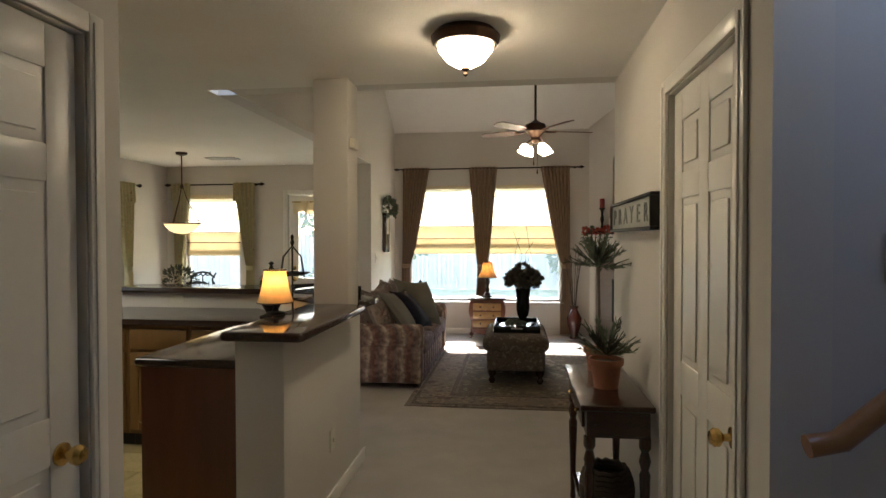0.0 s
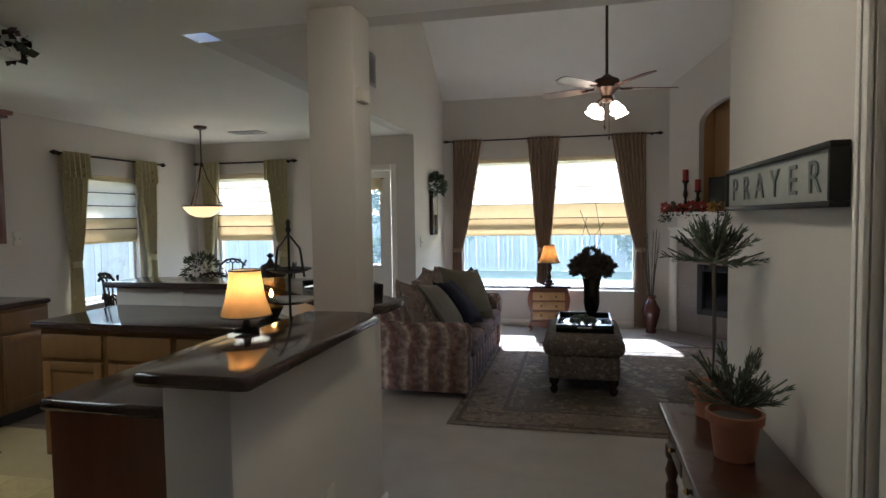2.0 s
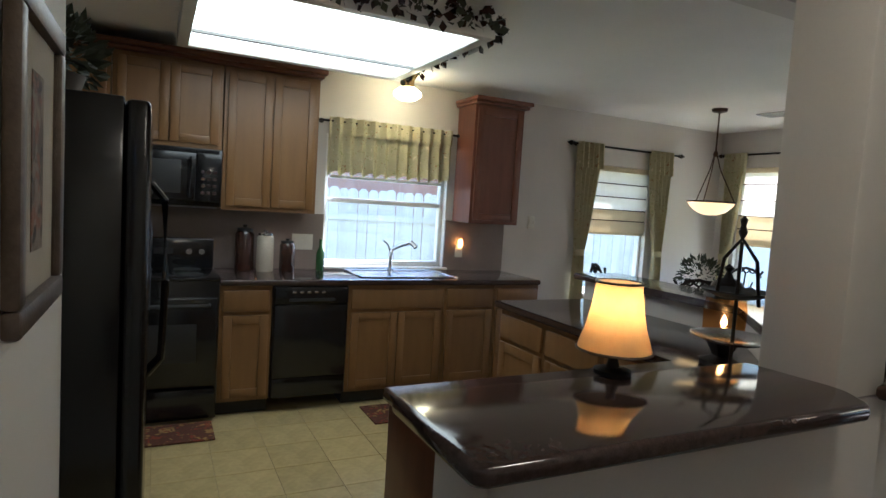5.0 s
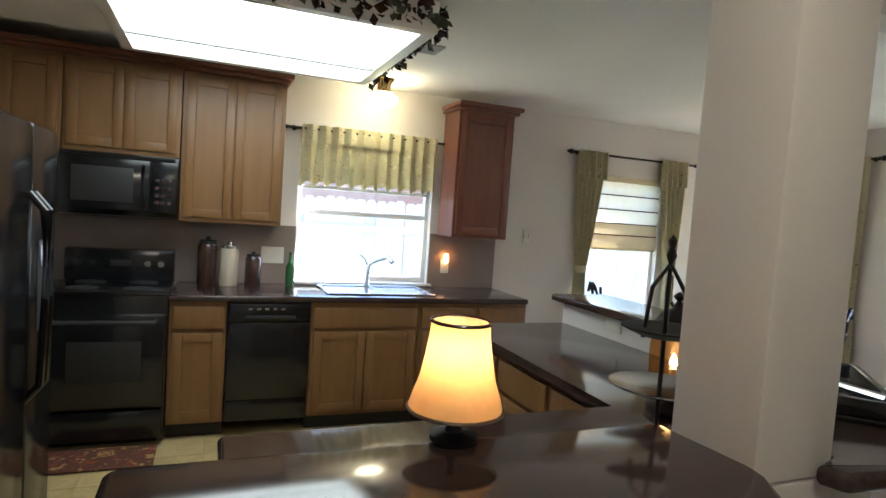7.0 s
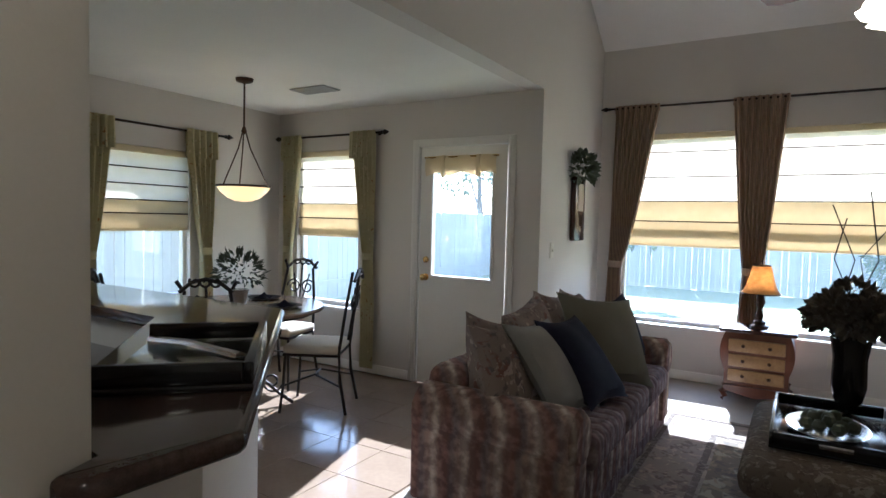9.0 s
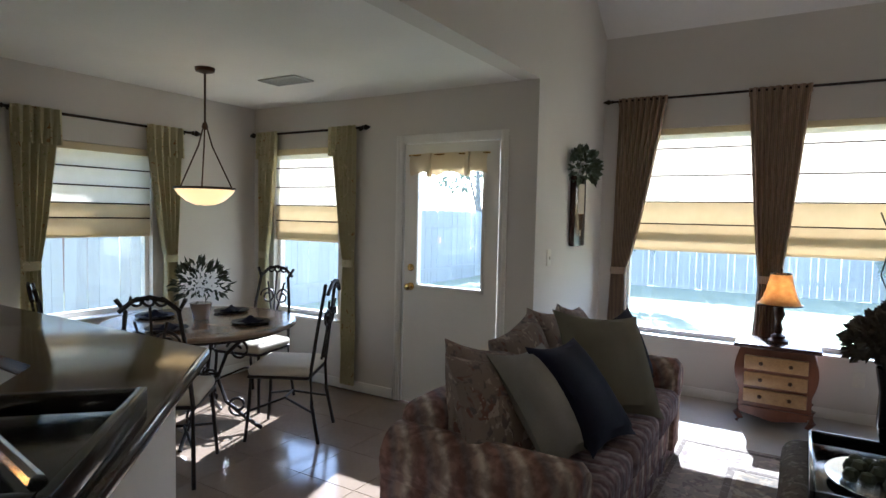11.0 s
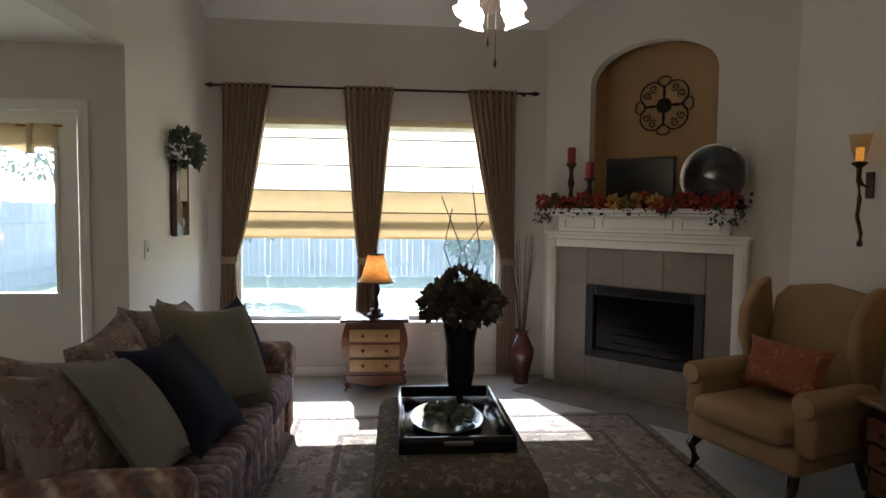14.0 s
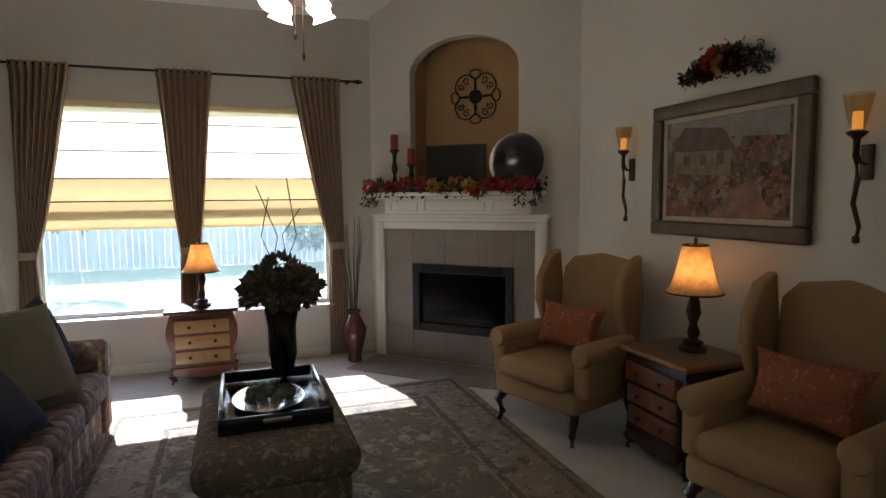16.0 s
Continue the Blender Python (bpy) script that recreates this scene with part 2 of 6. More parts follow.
RED = mat("red_wax", (0.30, 0.025, 0.02), (0.22, 0.018, 0.015), rough=0.5)
REDF = mat("red_petal", (0.42, 0.05, 0.03), (0.26, 0.025, 0.02), rough=0.8, scale=30)
GOLDF = mat("gold_petal", (0.55, 0.32, 0.08), (0.42, 0.20, 0.05), rough=0.8, scale=30)
LAWN = mat("lawn", (0.30, 0.31, 0.15), (0.22, 0.23, 0.10), rough=0.95, scale=1.2, fine=30, bump=0.5)
FENCE = mat("weathered_fence", (0.46, 0.44, 0.41), (0.34, 0.32, 0.29), rough=0.9, scale=4, fine=40, stretch=(3, 3, 0.4), island=0.25)
BRICKM = mat("brick", (0.26, 0.13, 0.09), (0.20, 0.10, 0.07), rough=0.9, island=0.2)
FOLI = mat("tree_leaf", (0.10, 0.13, 0.05), (0.05, 0.075, 0.025), rough=0.7, scale=8)
BARK = mat("bark", (0.10, 0.08, 0.06), rough=0.95)
HANDOAK = mat("handrail_oak", (0.36, 0.17, 0.06), (0.26, 0.11, 0.035), rough=0.3, stretch=(1, 6, 6), coat=0.3)
CREAM = mat("cream_plastic", (0.72, 0.68, 0.58), rough=0.5)
SEATPAD = mat("cream_seat_pad", (0.55, 0.49, 0.38), (0.48, 0.42, 0.32), rough=0.9)
MARB = mat("table_stone", (0.28, 0.20, 0.14), (0.17, 0.11, 0.07), rough=0.2, scale=8, fine=60)
VENTG = mat("vent_grey", (0.34, 0.33, 0.31), rough=0.5)
MIRROR = mat("mirror", (0.8, 0.8, 0.8), rough=0.03, metal=1.0, bump=0.0)
GOLD = mat("antique_gold", (0.15, 0.11, 0.075), (0.07, 0.05, 0.038), rough=0.45, metal=0.4, scale=15, fine=90, bump=0.25)
PAINTING = blotched("painted_canvas", (0.15, 0.11, 0.08), [(0.26, 0.20, 0.15), (0.07, 0.055, 0.045), (0.24, 0.11, 0.07)], 9, 0.53, rough=0.6)
MATBOARD = mat("mat_board", (0.50, 0.43, 0.33), rough=0.9)
SIGNM = mat("distressed_sign", (0.42, 0.43, 0.39), (0.28, 0.29, 0.26), rough=0.8, scale=10)
SIGNT = mat("sign_letter", (0.17, 0.19, 0.18), rough=0.8)
PANEL_E = emit("light_panel", (1.0, 0.97, 0.78), 0.62)
GLOBE_E = emit("globe_glass", (1.0, 0.80, 0.42), 4.0)
DOME_E = emit("dome_glass", (1.0, 0.80, 0.52), 6.0)
BOWL_E = emit("bowl_glass", (1.0, 0.64, 0.26), 0.24)
TULIP_E = emit("tulip_glass", (1.0, 0.80, 0.55), 2.5)
LAMP_E = fabric("lampshade_cloth", (0.92, 0.74, 0.48), (0.86, 0.66, 0.40), 0.75, 30.0)
LAMP2_E = fabric("parchment_shade", (0.90, 0.72, 0.46), (0.70, 0.46, 0.24), 0.75, 26.0)
BULB_E = emit("bulb", (1.0, 0.66, 0.30), 7.0)
CANDLE_E = emit("sconce_candle", (1.0, 0.50, 0.10), 0.10)


# ---- mesh tools ----
def solid(*steps):
    """A bmesh filled by the given builders."""
    bm = bmesh.new()
    for s in steps:
        s(bm)
    return bm


def box(x0, x1, y0, y1, z0, z1, bev=0.0, seg=2, m=None):
    def run(bm):
        q = Matrix.Translation(((x0 + x1) / 2, (y0 + y1) / 2, (z0 + z1) / 2)) @ Matrix.Diagonal((abs(x1 - x0), abs(y1 - y0), abs(z1 - z0), 1))
        g = bmesh.ops.create_cube(bm, size=1, matrix=(m @ q if m else q))
        if bev:
            es = list({e for v in g["verts"] for e in v.link_edges})
            bmesh.ops.bevel(bm, geom=es, offset=bev, segments=seg, profile=0.5, affect="EDGES", clamp_overlap=True)
    return run


def lathe(profile, seg=24, m=None, wob=None):
    def run(bm):
        rings = []
        for r, z in profile:
            ring = []
            for i in range(seg):
                a = 2 * math.pi * i / seg
                rr = r * (wob(a, z) if wob else 1)
                v = Vector((rr * math.cos(a), rr * math.sin(a), z))
                ring.append(bm.verts.new(m @ v if m else v))
            rings.append(ring)
        for p, q in zip(rings, rings[1:]):
            for i in range(seg):
                bm.faces.new((p[i], p[(i + 1) % seg], q[(i + 1) % seg], q[i]))
        if profile[0][0] > 0.0005:
            bm.faces.new(rings[0][::-1])
        if profile[-1][0] > 0.0005:
            bm.faces.new(rings[-1])
    return run


def tube(pts, r=0.01, seg=8, taper=None):
    def run(bm):
        ps = [Vector(p) for p in pts]
        rings = []
        for i, p in enumerate(ps):
            d = (ps[min(i + 1, len(ps) - 1)] - ps[max(i - 1, 0)]).normalized()
            u = d.cross(Vector((0, 0, 1)))
            if u.length < 1e-3:
                u = d.cross(Vector((0, 1, 0)))
            u.normalize()
            v = d.cross(u)
            rr = r if taper is None else r + (taper - r) * i / max(1, len(ps) - 1)
            rings.append([bm.verts.new(p + rr * (math.cos(2 * math.pi * k / seg) * u + math.sin(2 * math.pi * k / seg) * v)) for k in range(seg)])
        for a, b in zip(rings, rings[1:]):
            for k in range(seg):
                bm.faces.new((a[k], a[(k + 1) % seg], b[(k + 1) % seg], b[k]))
        bm.faces.new(rings[0][::-1])
        bm.faces.new(rings[-1])
    return run


def arc(c, r, a0, a1, n=12, plane="xz"):
    out = []
    for i in range(n + 1):
        a = radians(a0 + (a1 - a0) * i / n)
        u, v = r * math.cos(a), r * math.sin(a)
        out.append({"xz": (c[0] + u, c[1], c[2] + v), "yz": (c[0], c[1] + u, c[2] + v), "xy": (c[0] + u, c[1] + v, c[2])}[plane])
    return out


def scroll(c, r, turns, a0, plane="xz", n=26, grow=0.25):
    """A spiral of wrought iron."""
    out = []
    for i in range(n + 1):
        f = i / n
        a, rr = radians(a0 + 360 * turns * f), r * (grow + (1 - grow) * f)
        u, v = rr * math.cos(a), rr * math.sin(a)
        out.append({"xz": (c[0] + u, c[1], c[2] + v), "yz": (c[0], c[1] + u, c[2] + v), "xy": (c[0] + u, c[1] + v, c[2])}[plane])
    return out


def pillow(w, h, d, m=None, n=12, lump=0.012, pinch=0.75):
    """A stuffed cushion, w by h, d thick, its face to local y."""
    def run(bm):
        grid = {}
        for side in (1, -1):
            for i in range(n + 1):
                for j in range(n + 1):
                    u, v = 2 * i / n - 1, 2 * j / n - 1
                    edge = i in (0, n) or j in (0, n)
                    if side < 0 and edge:
                        grid[side, i, j] = grid[1, i, j]
                        continue
                    t = max(0.0, (1 - u * u) * (1 - v * v)) ** 0.38
                    k = 1 - 0.13 * (1 - abs(u) ** 2) * abs(v) ** 3
                    k2 = 1 - 0.13 * (1 - abs(v) ** 2) * abs(u) ** 3
                    p = Vector((u * w / 2 * k2, side * d / 2 * t + lump * noise.noise(Vector((u * 2, v * 2, side + w))) * t, v * h / 2 * k))
                    grid[side, i, j] = bm.verts.new(m @ p if m else p)
        for side in (1, -1):
            for i in range(n):
                for j in range(n):
                    f = [grid[side, i, j], grid[side, i + 1, j], grid[side, i + 1, j + 1], grid[side, i, j + 1]]
                    bm.faces.new(f if side < 0 else f[::-1])
    return run


def sheet(fn, nu, nv, thick=0.004):
    """A cloth given by fn(u, v), with a thickness."""
    def run(bm):
        front = [[bm.verts.new(Vector(fn(i / nu, j / nv))) for j in range(nv + 1)] for i in range(nu + 1)]
        fs = [bm.faces.new((front[i][j], front[i + 1][j], front[i + 1][j + 1], front[i][j + 1])) for i in range(nu) for j in range(nv)]
        bm.normal_update()
        back = [[bm.verts.new(v.co + v.normal * thick) for v in row] for row in front]
        for i in range(nu):
            for j in range(nv):
                bm.faces.new((back[i][j + 1], back[i + 1][j + 1], back[i + 1][j], back[i][j]))
        rim = [(i, 0) for i in range(nu)] + [(nu, j) for j in range(nv)] + [(i, nv) for i in range(nu, 0, -1)] + [(0, j) for j in range(nv, 0, -1)]
        for a, b in zip(rim, rim[1:] + rim[:1]):
            bm.faces.new((front[b[0]][b[1]], front[a[0]][a[1]], back[a[0]][a[1]], back[b[0]][b[1]]))
    return run


def prism(poly, z0, z1, bev=0.0, m=None):
    """A flat polygon raised from z0 to z1."""
    def run(bm):
        lo = [bm.verts.new((m @ Vector((x, y, z0))) if m else (x, y, z0)) for x, y in poly]
        hi = [bm.verts.new((m @ Vector((x, y, z1))) if m else (x, y, z1)) for x, y in poly]
        n = len(poly)
        fs = [bm.faces.new(lo[::-1]), bm.faces.new(hi)]
        for i in range(n):
            fs.append(bm.faces.new((lo[i], lo[(i + 1) % n], hi[(i + 1) % n], hi[i])))
        if bev:
            es = [e for e in fs[1].edges]
            es += [e for e in fs[0].edges]
            bmesh.ops.bevel(bm, geom=es, offset=bev, segments=3, profile=0.5, affect="EDGES")
    return run


def leaves(pts, size, seed, bend=0.3, aspect=0.5):
    """Many small folded leaves at the given places, each with its own turn."""
    def run(bm):
        r = random.Random(seed)
        for p, d in pts:
            d = (Vector(d) + 0.5 * Vector((r.uniform(-1, 1), r.uniform(-1, 1), r.uniform(-1, 1)))).normalized()
            s = size * r.uniform(0.6, 1.3)
            u = d.cross(Vector((r.uniform(-1, 1), r.uniform(-1, 1), r.uniform(-1, 1)))).normalized() * s * aspect * 0.5
            w = d.cross(u).normalized() * s * bend
            p = Vector(p)
            a, b, c, e = bm.verts.new(p), bm.verts.new(p + d * s * 0.5 + u + w * 0.5), bm.verts.new(p + d * s), bm.verts.new(p + d * s * 0.5 - u + w * 0.5)
            mid = bm.verts.new(p + d * s * 0.5)
            for f in ((a, mid, b), (b, mid, c), (c, mid, e), (e, mid, a)):
                bm.faces.new(f)
    return run


def mesh_of(name, bm, material, smooth=True):
    bmesh.ops.recalc_face_normals(bm, faces=bm.faces)
    me = bpy.data.meshes.new(name)
    bm.to_mesh(me)
    bm.free()
    me.materials.append(material)
    if smooth:
        me.polygons.foreach_set("use_smooth", [True] * len(me.polygons))
        me.set_sharp_from_angle(angle=radians(38))
    return me


def part(name, bm, material, parent, label="", at=None):
    ob = new(name, mesh_of(name, bm, material))
    ob.parent = parent
    if at is not None:
        ob.matrix_basis = at
    if label:
        tagged(ob, label)
    return ob


def thing(name, label, category, at=None, group="", kind=""):
    ob = new(name)
    ob.empty_display_size = 0.1
    if at is not None:
        ob.matrix_basis = at
    return tagged(ob, label, category, group, kind)


def single(name, bm, material, label, category="", at=None, group="", kind=""):
    ob = new(name, mesh_of(name, bm, material))
    if at is not None:
        ob.matrix_basis = at
    return tagged(ob, label, category, group, kind)


def structure(name, bm, material, label, category="wall"):
    return single(name, bm, material, label, category, kind="structure")


# ---- plan ----
KX, DY, LX, LY, RX, HX, SY = -4.10, 9.0, -1.27, 10.53, 3.07, 1.21, 5.31
CH, TH = 2.44, 0.14
DA, DB = Vector((1.69, 10.51, 0)), Vector((3.07, 9.13, 0))
DIAG = pose(DA.x, DA.y, 0, 0, 0, -45)


def wall_y(name, x0, x1, y0, y1, z0, z1, holes, label, m=WALL):
    """A wall along x, with holes (xa, xb, za, zb) right through."""
    xs = sorted({x0, x1, *[h[0] for h in holes], *[h[1] for h in holes]})
    st = []
    for a, b in zip(xs, xs[1:]):
        hs = sorted([h for h in holes if h[0] <= a + 1e-6 and h[1] >= b - 1e-6], key=lambda h: h[2])
        z = z0
        for h in hs:
            if h[2] > z + 1e-4:
                st.append(box(a, b, y0, y1, z, h[2]))
            z = h[3]
        if z < z1 - 1e-4:
            st.append(box(a, b, y0, y1, z, z1))
    bm = solid(*st)
    bmesh.ops.remove_doubles(bm, verts=bm.verts, dist=1e-4)
    return structure(name, bm, m, label)


def wall_x(name, y0, y1, x0, x1, z0, z1, holes, label, m=WALL):
    ys = sorted({y0, y1, *[h[0] for h in holes], *[h[1] for h in holes]})
    st = []
    for a, b in zip(ys, ys[1:]):
        hs = sorted([h for h in holes if h[0] <= a + 1e-6 and h[1] >= b - 1e-6], key=lambda h: h[2])
        z = z0
        for h in hs:
            if h[2] > z + 1e-4:
                st.append(box(x0, x1, a, b, z, h[2]))
            z = h[3]
        if z < z1 - 1e-4:
            st.append(box(x0, x1, a, b, z, z1))
    bm = solid(*st)
    bmesh.ops.remove_doubles(bm, verts=bm.verts, dist=1e-4)
    return structure(name, bm, m, label)


LW = (-1.04, 0.06, 0.50, 2.28), (0.16, 1.29, 0.50, 2.28)
DW = (-3.84, -3.06, 0.58, 2.06)
BD = (-2.39, -1.55, 0.0, 2.05)
KW = (4.60, 5.66, 0.935, 1.98)
KLW = (7.13, 7.98, 0.70, 1.96)
wall_y("wall_north_living", LX - TH, RX + TH, LY, LY + TH, 0, 3.4, LW, "warm beige painted wall with two tall windows")
wall_y("wall_north_dining", KX - TH, LX - TH, DY, DY + TH, 0, 2.6, (DW, BD), "warm beige painted wall with window and door")
wall_x("wall_living_left", DY, LY, LX - TH, LX, 0, 4.1, (), "warm beige painted wall return beside the back door")
wall_x("wall_west", 2.4, DY + TH, KX - TH, KX, 0, 2.6, (KW, KLW), "warm beige kitchen and dining wall with two windows")
wall_y("wall_kitchen_south", KX - TH, -0.62, 2.40, 2.52, 0, 2.6, (), "warm beige painted kitchen wall")
wall_x("wall_east_living", SY, LY + TH, RX, RX + TH, 0, 4.1, (), "warm beige living room wall with picture and sconces")
wall_y("wall_living_south", HX, RX + TH, SY - TH, SY, 0, 4.1, (), "plain beige living room wall")
wall_y("wall_header", LX, HX, SY - TH, SY, CH, 4.1, (), "beige header over the wide opening")
wall_x("wall_header_dining", SY, DY, LX - TH, LX, CH, 4.1, (), "beige header between dining and living room")
HD = (3.24, 4.00, 0.0, 2.06)
wall_x("wall_hall_right", 3.03, SY - TH, HX, HX + TH, 0, 2.6, (HD,), "warm beige hall wall with a white panel door")
wall_y("wall_stair", HX + TH, 3.0, 3.03, 3.17, 0, 4.0, (), "pale stair wall with a handrail", WALL2)
wall_x("wall_stair_end", -0.5, 3.17, 3.0, 3.1, 0, 4.0, (), "plain stair end wall", WALL2)
LDR = (2.24, 3.05, 0.0, 2.06)
wall_y("wall_pantry", -1.29, -0.76, 3.08, 3.20, 0, 2.6, (), "warm beige pantry wall beside the refrigerator")
wall_x("wall_hall_left", -0.5, 3.20, -0.76, -0.62, 0, 2.6, (LDR,), "warm beige hall wall with a white panel door")
wall_y("wall_entry", -0.76, 3.1, -0.6, -0.5, 0, 4.0, (), "plain beige entry wall behind the walker")
wall_x("wall_closet", 2.52, 3.20, -1.41, -1.29, 0, 2.6, (), "plain closet back wall")
wall_x("wall_closet_back", 3.03, 4.4, 2.1, 2.2, 0, 2.6, (), "plain closet back wall")
L45 = (DB - DA).length
NA, NB, NZ, NS = 0.42, 1.44, 1.50, 2.56


def diag_wall():
    """The fireplace wall across the corner, with an arched niche."""
    st = [box(0, NA, -0.0, 0.10, 0, 4.0), box(NB, L45, 0, 0.10, 0, 4.0), box(NA, NB, 0, 0.10, 0, NZ)]
    n, r = 16, (NB - NA) / 2
    for i in range(n):
        a, b = math.pi * i / n, math.pi * (i + 1) / n
        xa, xb = (NA + NB) / 2 - r * math.cos(a), (NA + NB) / 2 - r * math.cos(b)
        za, zb = NS + 0.29 * math.sin(a), NS + 0.29 * math.sin(b)
        def piece(bm, xa=xa, xb=xb, za=za, zb=zb):
            v = [bm.verts.new(p) for p in ((xa, 0, za), (xb, 0, zb), (xb, 0, 4.0), (xa, 0, 4.0), (xa, 0.1, za), (xb, 0.1, zb), (xb, 0.1, 4.0), (xa, 0.1, 4.0))]
            for f in ((0, 1, 2, 3), (7, 6, 5, 4), (0, 4, 5, 1), (2, 6, 7, 3)):
                bm.faces.new([v[k] for k in f])
        st.append(piece)
    w = structure("wall_fireplace", solid(*st), WALL, "beige chimney wall across the corner with arched niche")
    w.matrix_basis = DIAG
    st = [box(NA - 0.06, NB + 0.06, 0.32, 0.36, NZ - 0.1, 2.95), box(NA - 0.05, NA, 0.1, 0.32, NZ - 0.1, 2.95), box(NB, NB + 0.05, 0.1, 0.32, NZ - 0.1, 2.95),
          box(NA - 0.05, NB + 0.05, 0.1, 0.32, NZ - 0.1, NZ), box(NA - 0.05, NB + 0.05, 0.1, 0.32, 2.9, 2.95)]
    w = structure("wall_niche", solid(*st), NICHE, "ochre painted arched niche over the mantel")
    w.matrix_basis = DIAG


diag_wall()
structure("ceiling_low", solid(box(KX - TH, LX - TH, 2.4, DY + TH, CH, CH + 0.1), box(LX - TH, HX + TH, 2.4, SY - TH, CH, CH + 0.1), box(-1.75, 3.1, -0.6, 2.4, CH, CH + 0.1), box(HX + TH, 2.2, 3.03, 4.4, CH, CH + 0.1)), CEIL, "textured off-white low ceiling", "ceiling")
structure("ceiling_vault", solid(box(LX - TH, RX + TH, SY - TH, 9.3, 3.97, 4.07)), CEIL, "textured off-white high ceiling", "ceiling")


def slope(bm):
    a = [(LX - TH, 9.3, 3.97), (RX + TH, 9.3, 3.97), (RX + TH, LY + TH, 3.0), (LX - TH, LY + TH, 3.0)]
    lo = [bm.verts.new(p) for p in a]
    hi = [bm.verts.new((p[0], p[1], p[2] + 0.1)) for p in a]
    bm.faces.new(lo[::-1]), bm.faces.new(hi)
    for i in range(4):
        bm.faces.new((lo[i], lo[(i + 1) % 4], hi[(i + 1) % 4], hi[i]))


structure("ceiling_slope", solid(slope), CEIL, "sloping off-white vault above the windows", "ceiling")
structure("floor", solid(box(LX, RX + TH, SY, LY + TH, -0.1, 0), box(-0.65, 3.1, -0.6, SY, -0.1, 0)), CARPET, "light beige cut-pile carpet", "floor")
structure("floor_kitchen", solid(box(KX - TH, -0.65, 2.1, 5.92, -0.1, -0.006)), GROUT, "yellow vinyl tile kitchen floor", "floor")
structure("floor_dining", solid(box(KX - TH, LX, 5.92, DY + TH, -0.1, -0.006), box(LX, -0.65, 5.31, 5.32, -0.1, -0.006)), DTILE, "polished brown tile dining floor", "floor")
structure("ground", solid(box(-60, 60, -40, 120, -0.35, -0.22)), LAWN, "sunlit dry lawn behind the house", "ground")


# ---- posts, bars, trim ----
structure("half_wall", solid(box(-0.64, -0.41, 3.97, 5.215, 0, 1.03, 0.012)), WALL, "beige half wall under the counter bar", "wall")
structure("column", solid(box(-0.635, -0.41, 4.985, 5.205, 1.03, CH, 0.015)), WALL, "beige square column on the half wall", "column")
BARP = [(-2.64, 6.02), (-1.44, 6.02), (-0.64, 5.22), (-0.44, 5.22), (-0.46, 5.42), (-1.27, 6.26), (-2.64, 6.26)]
structure("bar_wall", solid(prism(BARP, 0, 1.03)), WALL, "beige angled knee wall under the breakfast bar", "wall")


def counter_slab(name, poly, z, label, bev=0.014):
    return single(name, solid(prism(poly, z - 0.04, z, bev)), STONE, label, "countertop")


def rounded(poly, r=0.03):
    out = []
    n = len(poly)
    for i in range(n):
        p, a, b = Vector(poly[i]), Vector(poly[i - 1]), Vector(poly[(i + 1) % n])
        u, v = (a - p).normalized(), (b - p).normalized()
        for f in (0, 0.5, 1):
            q = p + u * r * (1 - f) + v * r * f - (u + v) * r * (0.12 if f == 0.5 else 0)
            out.append((q.x, q.y))
    return out


counter_slab("bar_counter", rounded([(-0.665, 3.87), (-0.29, 3.87), (-0.29, 4.93), (-0.40, 4.98), (-0.665, 4.98)], 0.025), 1.07, "glossy dark brown laminate bar top on the half wall")
counter_slab("breakfast_bar_top", rounded([(-2.70, 5.96), (-1.42, 5.96), (-0.68, 5.225), (-0.40, 5.225), (-0.40, 5.13), (-0.34, 5.15), (-0.32, 5.40), (-1.24, 6.36), (-2.70, 6.36)], 0.012), 1.07, "glossy dark brown angled breakfast bar top")
counter_slab("countertop_peninsula", rounded([(-1.18, 4.05), (-0.645, 4.05), (-0.645, 5.24), (-1.44, 6.005), (-2.60, 6.005), (-2.60, 5.29), (-1.18, 5.29)], 0.015), 0.91, "glossy dark brown peninsula worktop")
counter_slab("countertop_sink", [(KX + 0.005, 3.80), (-3.46, 3.80), (-3.46, 6.25), (KX + 0.005, 6.25)], 0.91, "glossy dark brown worktop with inset sink")
counter_slab("countertop_corner", [(KX + 0.005, 2.53), (-3.46, 2.53), (-3.46, 3.14), (KX + 0.005, 3.14)], 0.91, "glossy dark brown corner worktop")
single("backsplash", solid(box(KX + 0.002, KX + 0.02, 2.53, 4.60, 0.91, 1.34), box(KX + 0.002, KX + 0.02, 5.66, 6.25, 0.91, 1.34)), SPLASH, "taupe tile backsplash behind the worktop", "backsplash", kind="structure")


def baseboard(name, x0, x1, y0, y1):
    structure(name, solid(box(x0, x1, y0, y1, 0.001, 0.085, 0.004)), WHITE, "white painted baseboard", "baseboard")


for q in ((LX + 0.002, 1.69, LY - 0.014, LY - 0.001), (LX + 0.001, LX + 0.014, DY, LY - 0.015), (RX - 0.014, RX - 0.001, SY + 0.02, 9.1), (HX - 0.014, HX - 0.001, 4.07, SY),
          (HX - 0.014, HX - 0.001, 3.04, 3.17), (-0.409, -0.396, 3.97, SY), (KX + 0.02, -2.47, DY - 0.014, DY - 0.001), (-1.47, LX - 0.01, DY - 0.014, DY - 0.001), (KX + 0.001, KX + 0.014, 6.3, DY - 0.02),
          (-0.64, -0.41, 3.955, 3.969), (HX + 0.15, 2.98, 3.016, 3.029), (-0.619, -0.606, 3.13, 3.22)):
    baseboard("baseboard", *q)


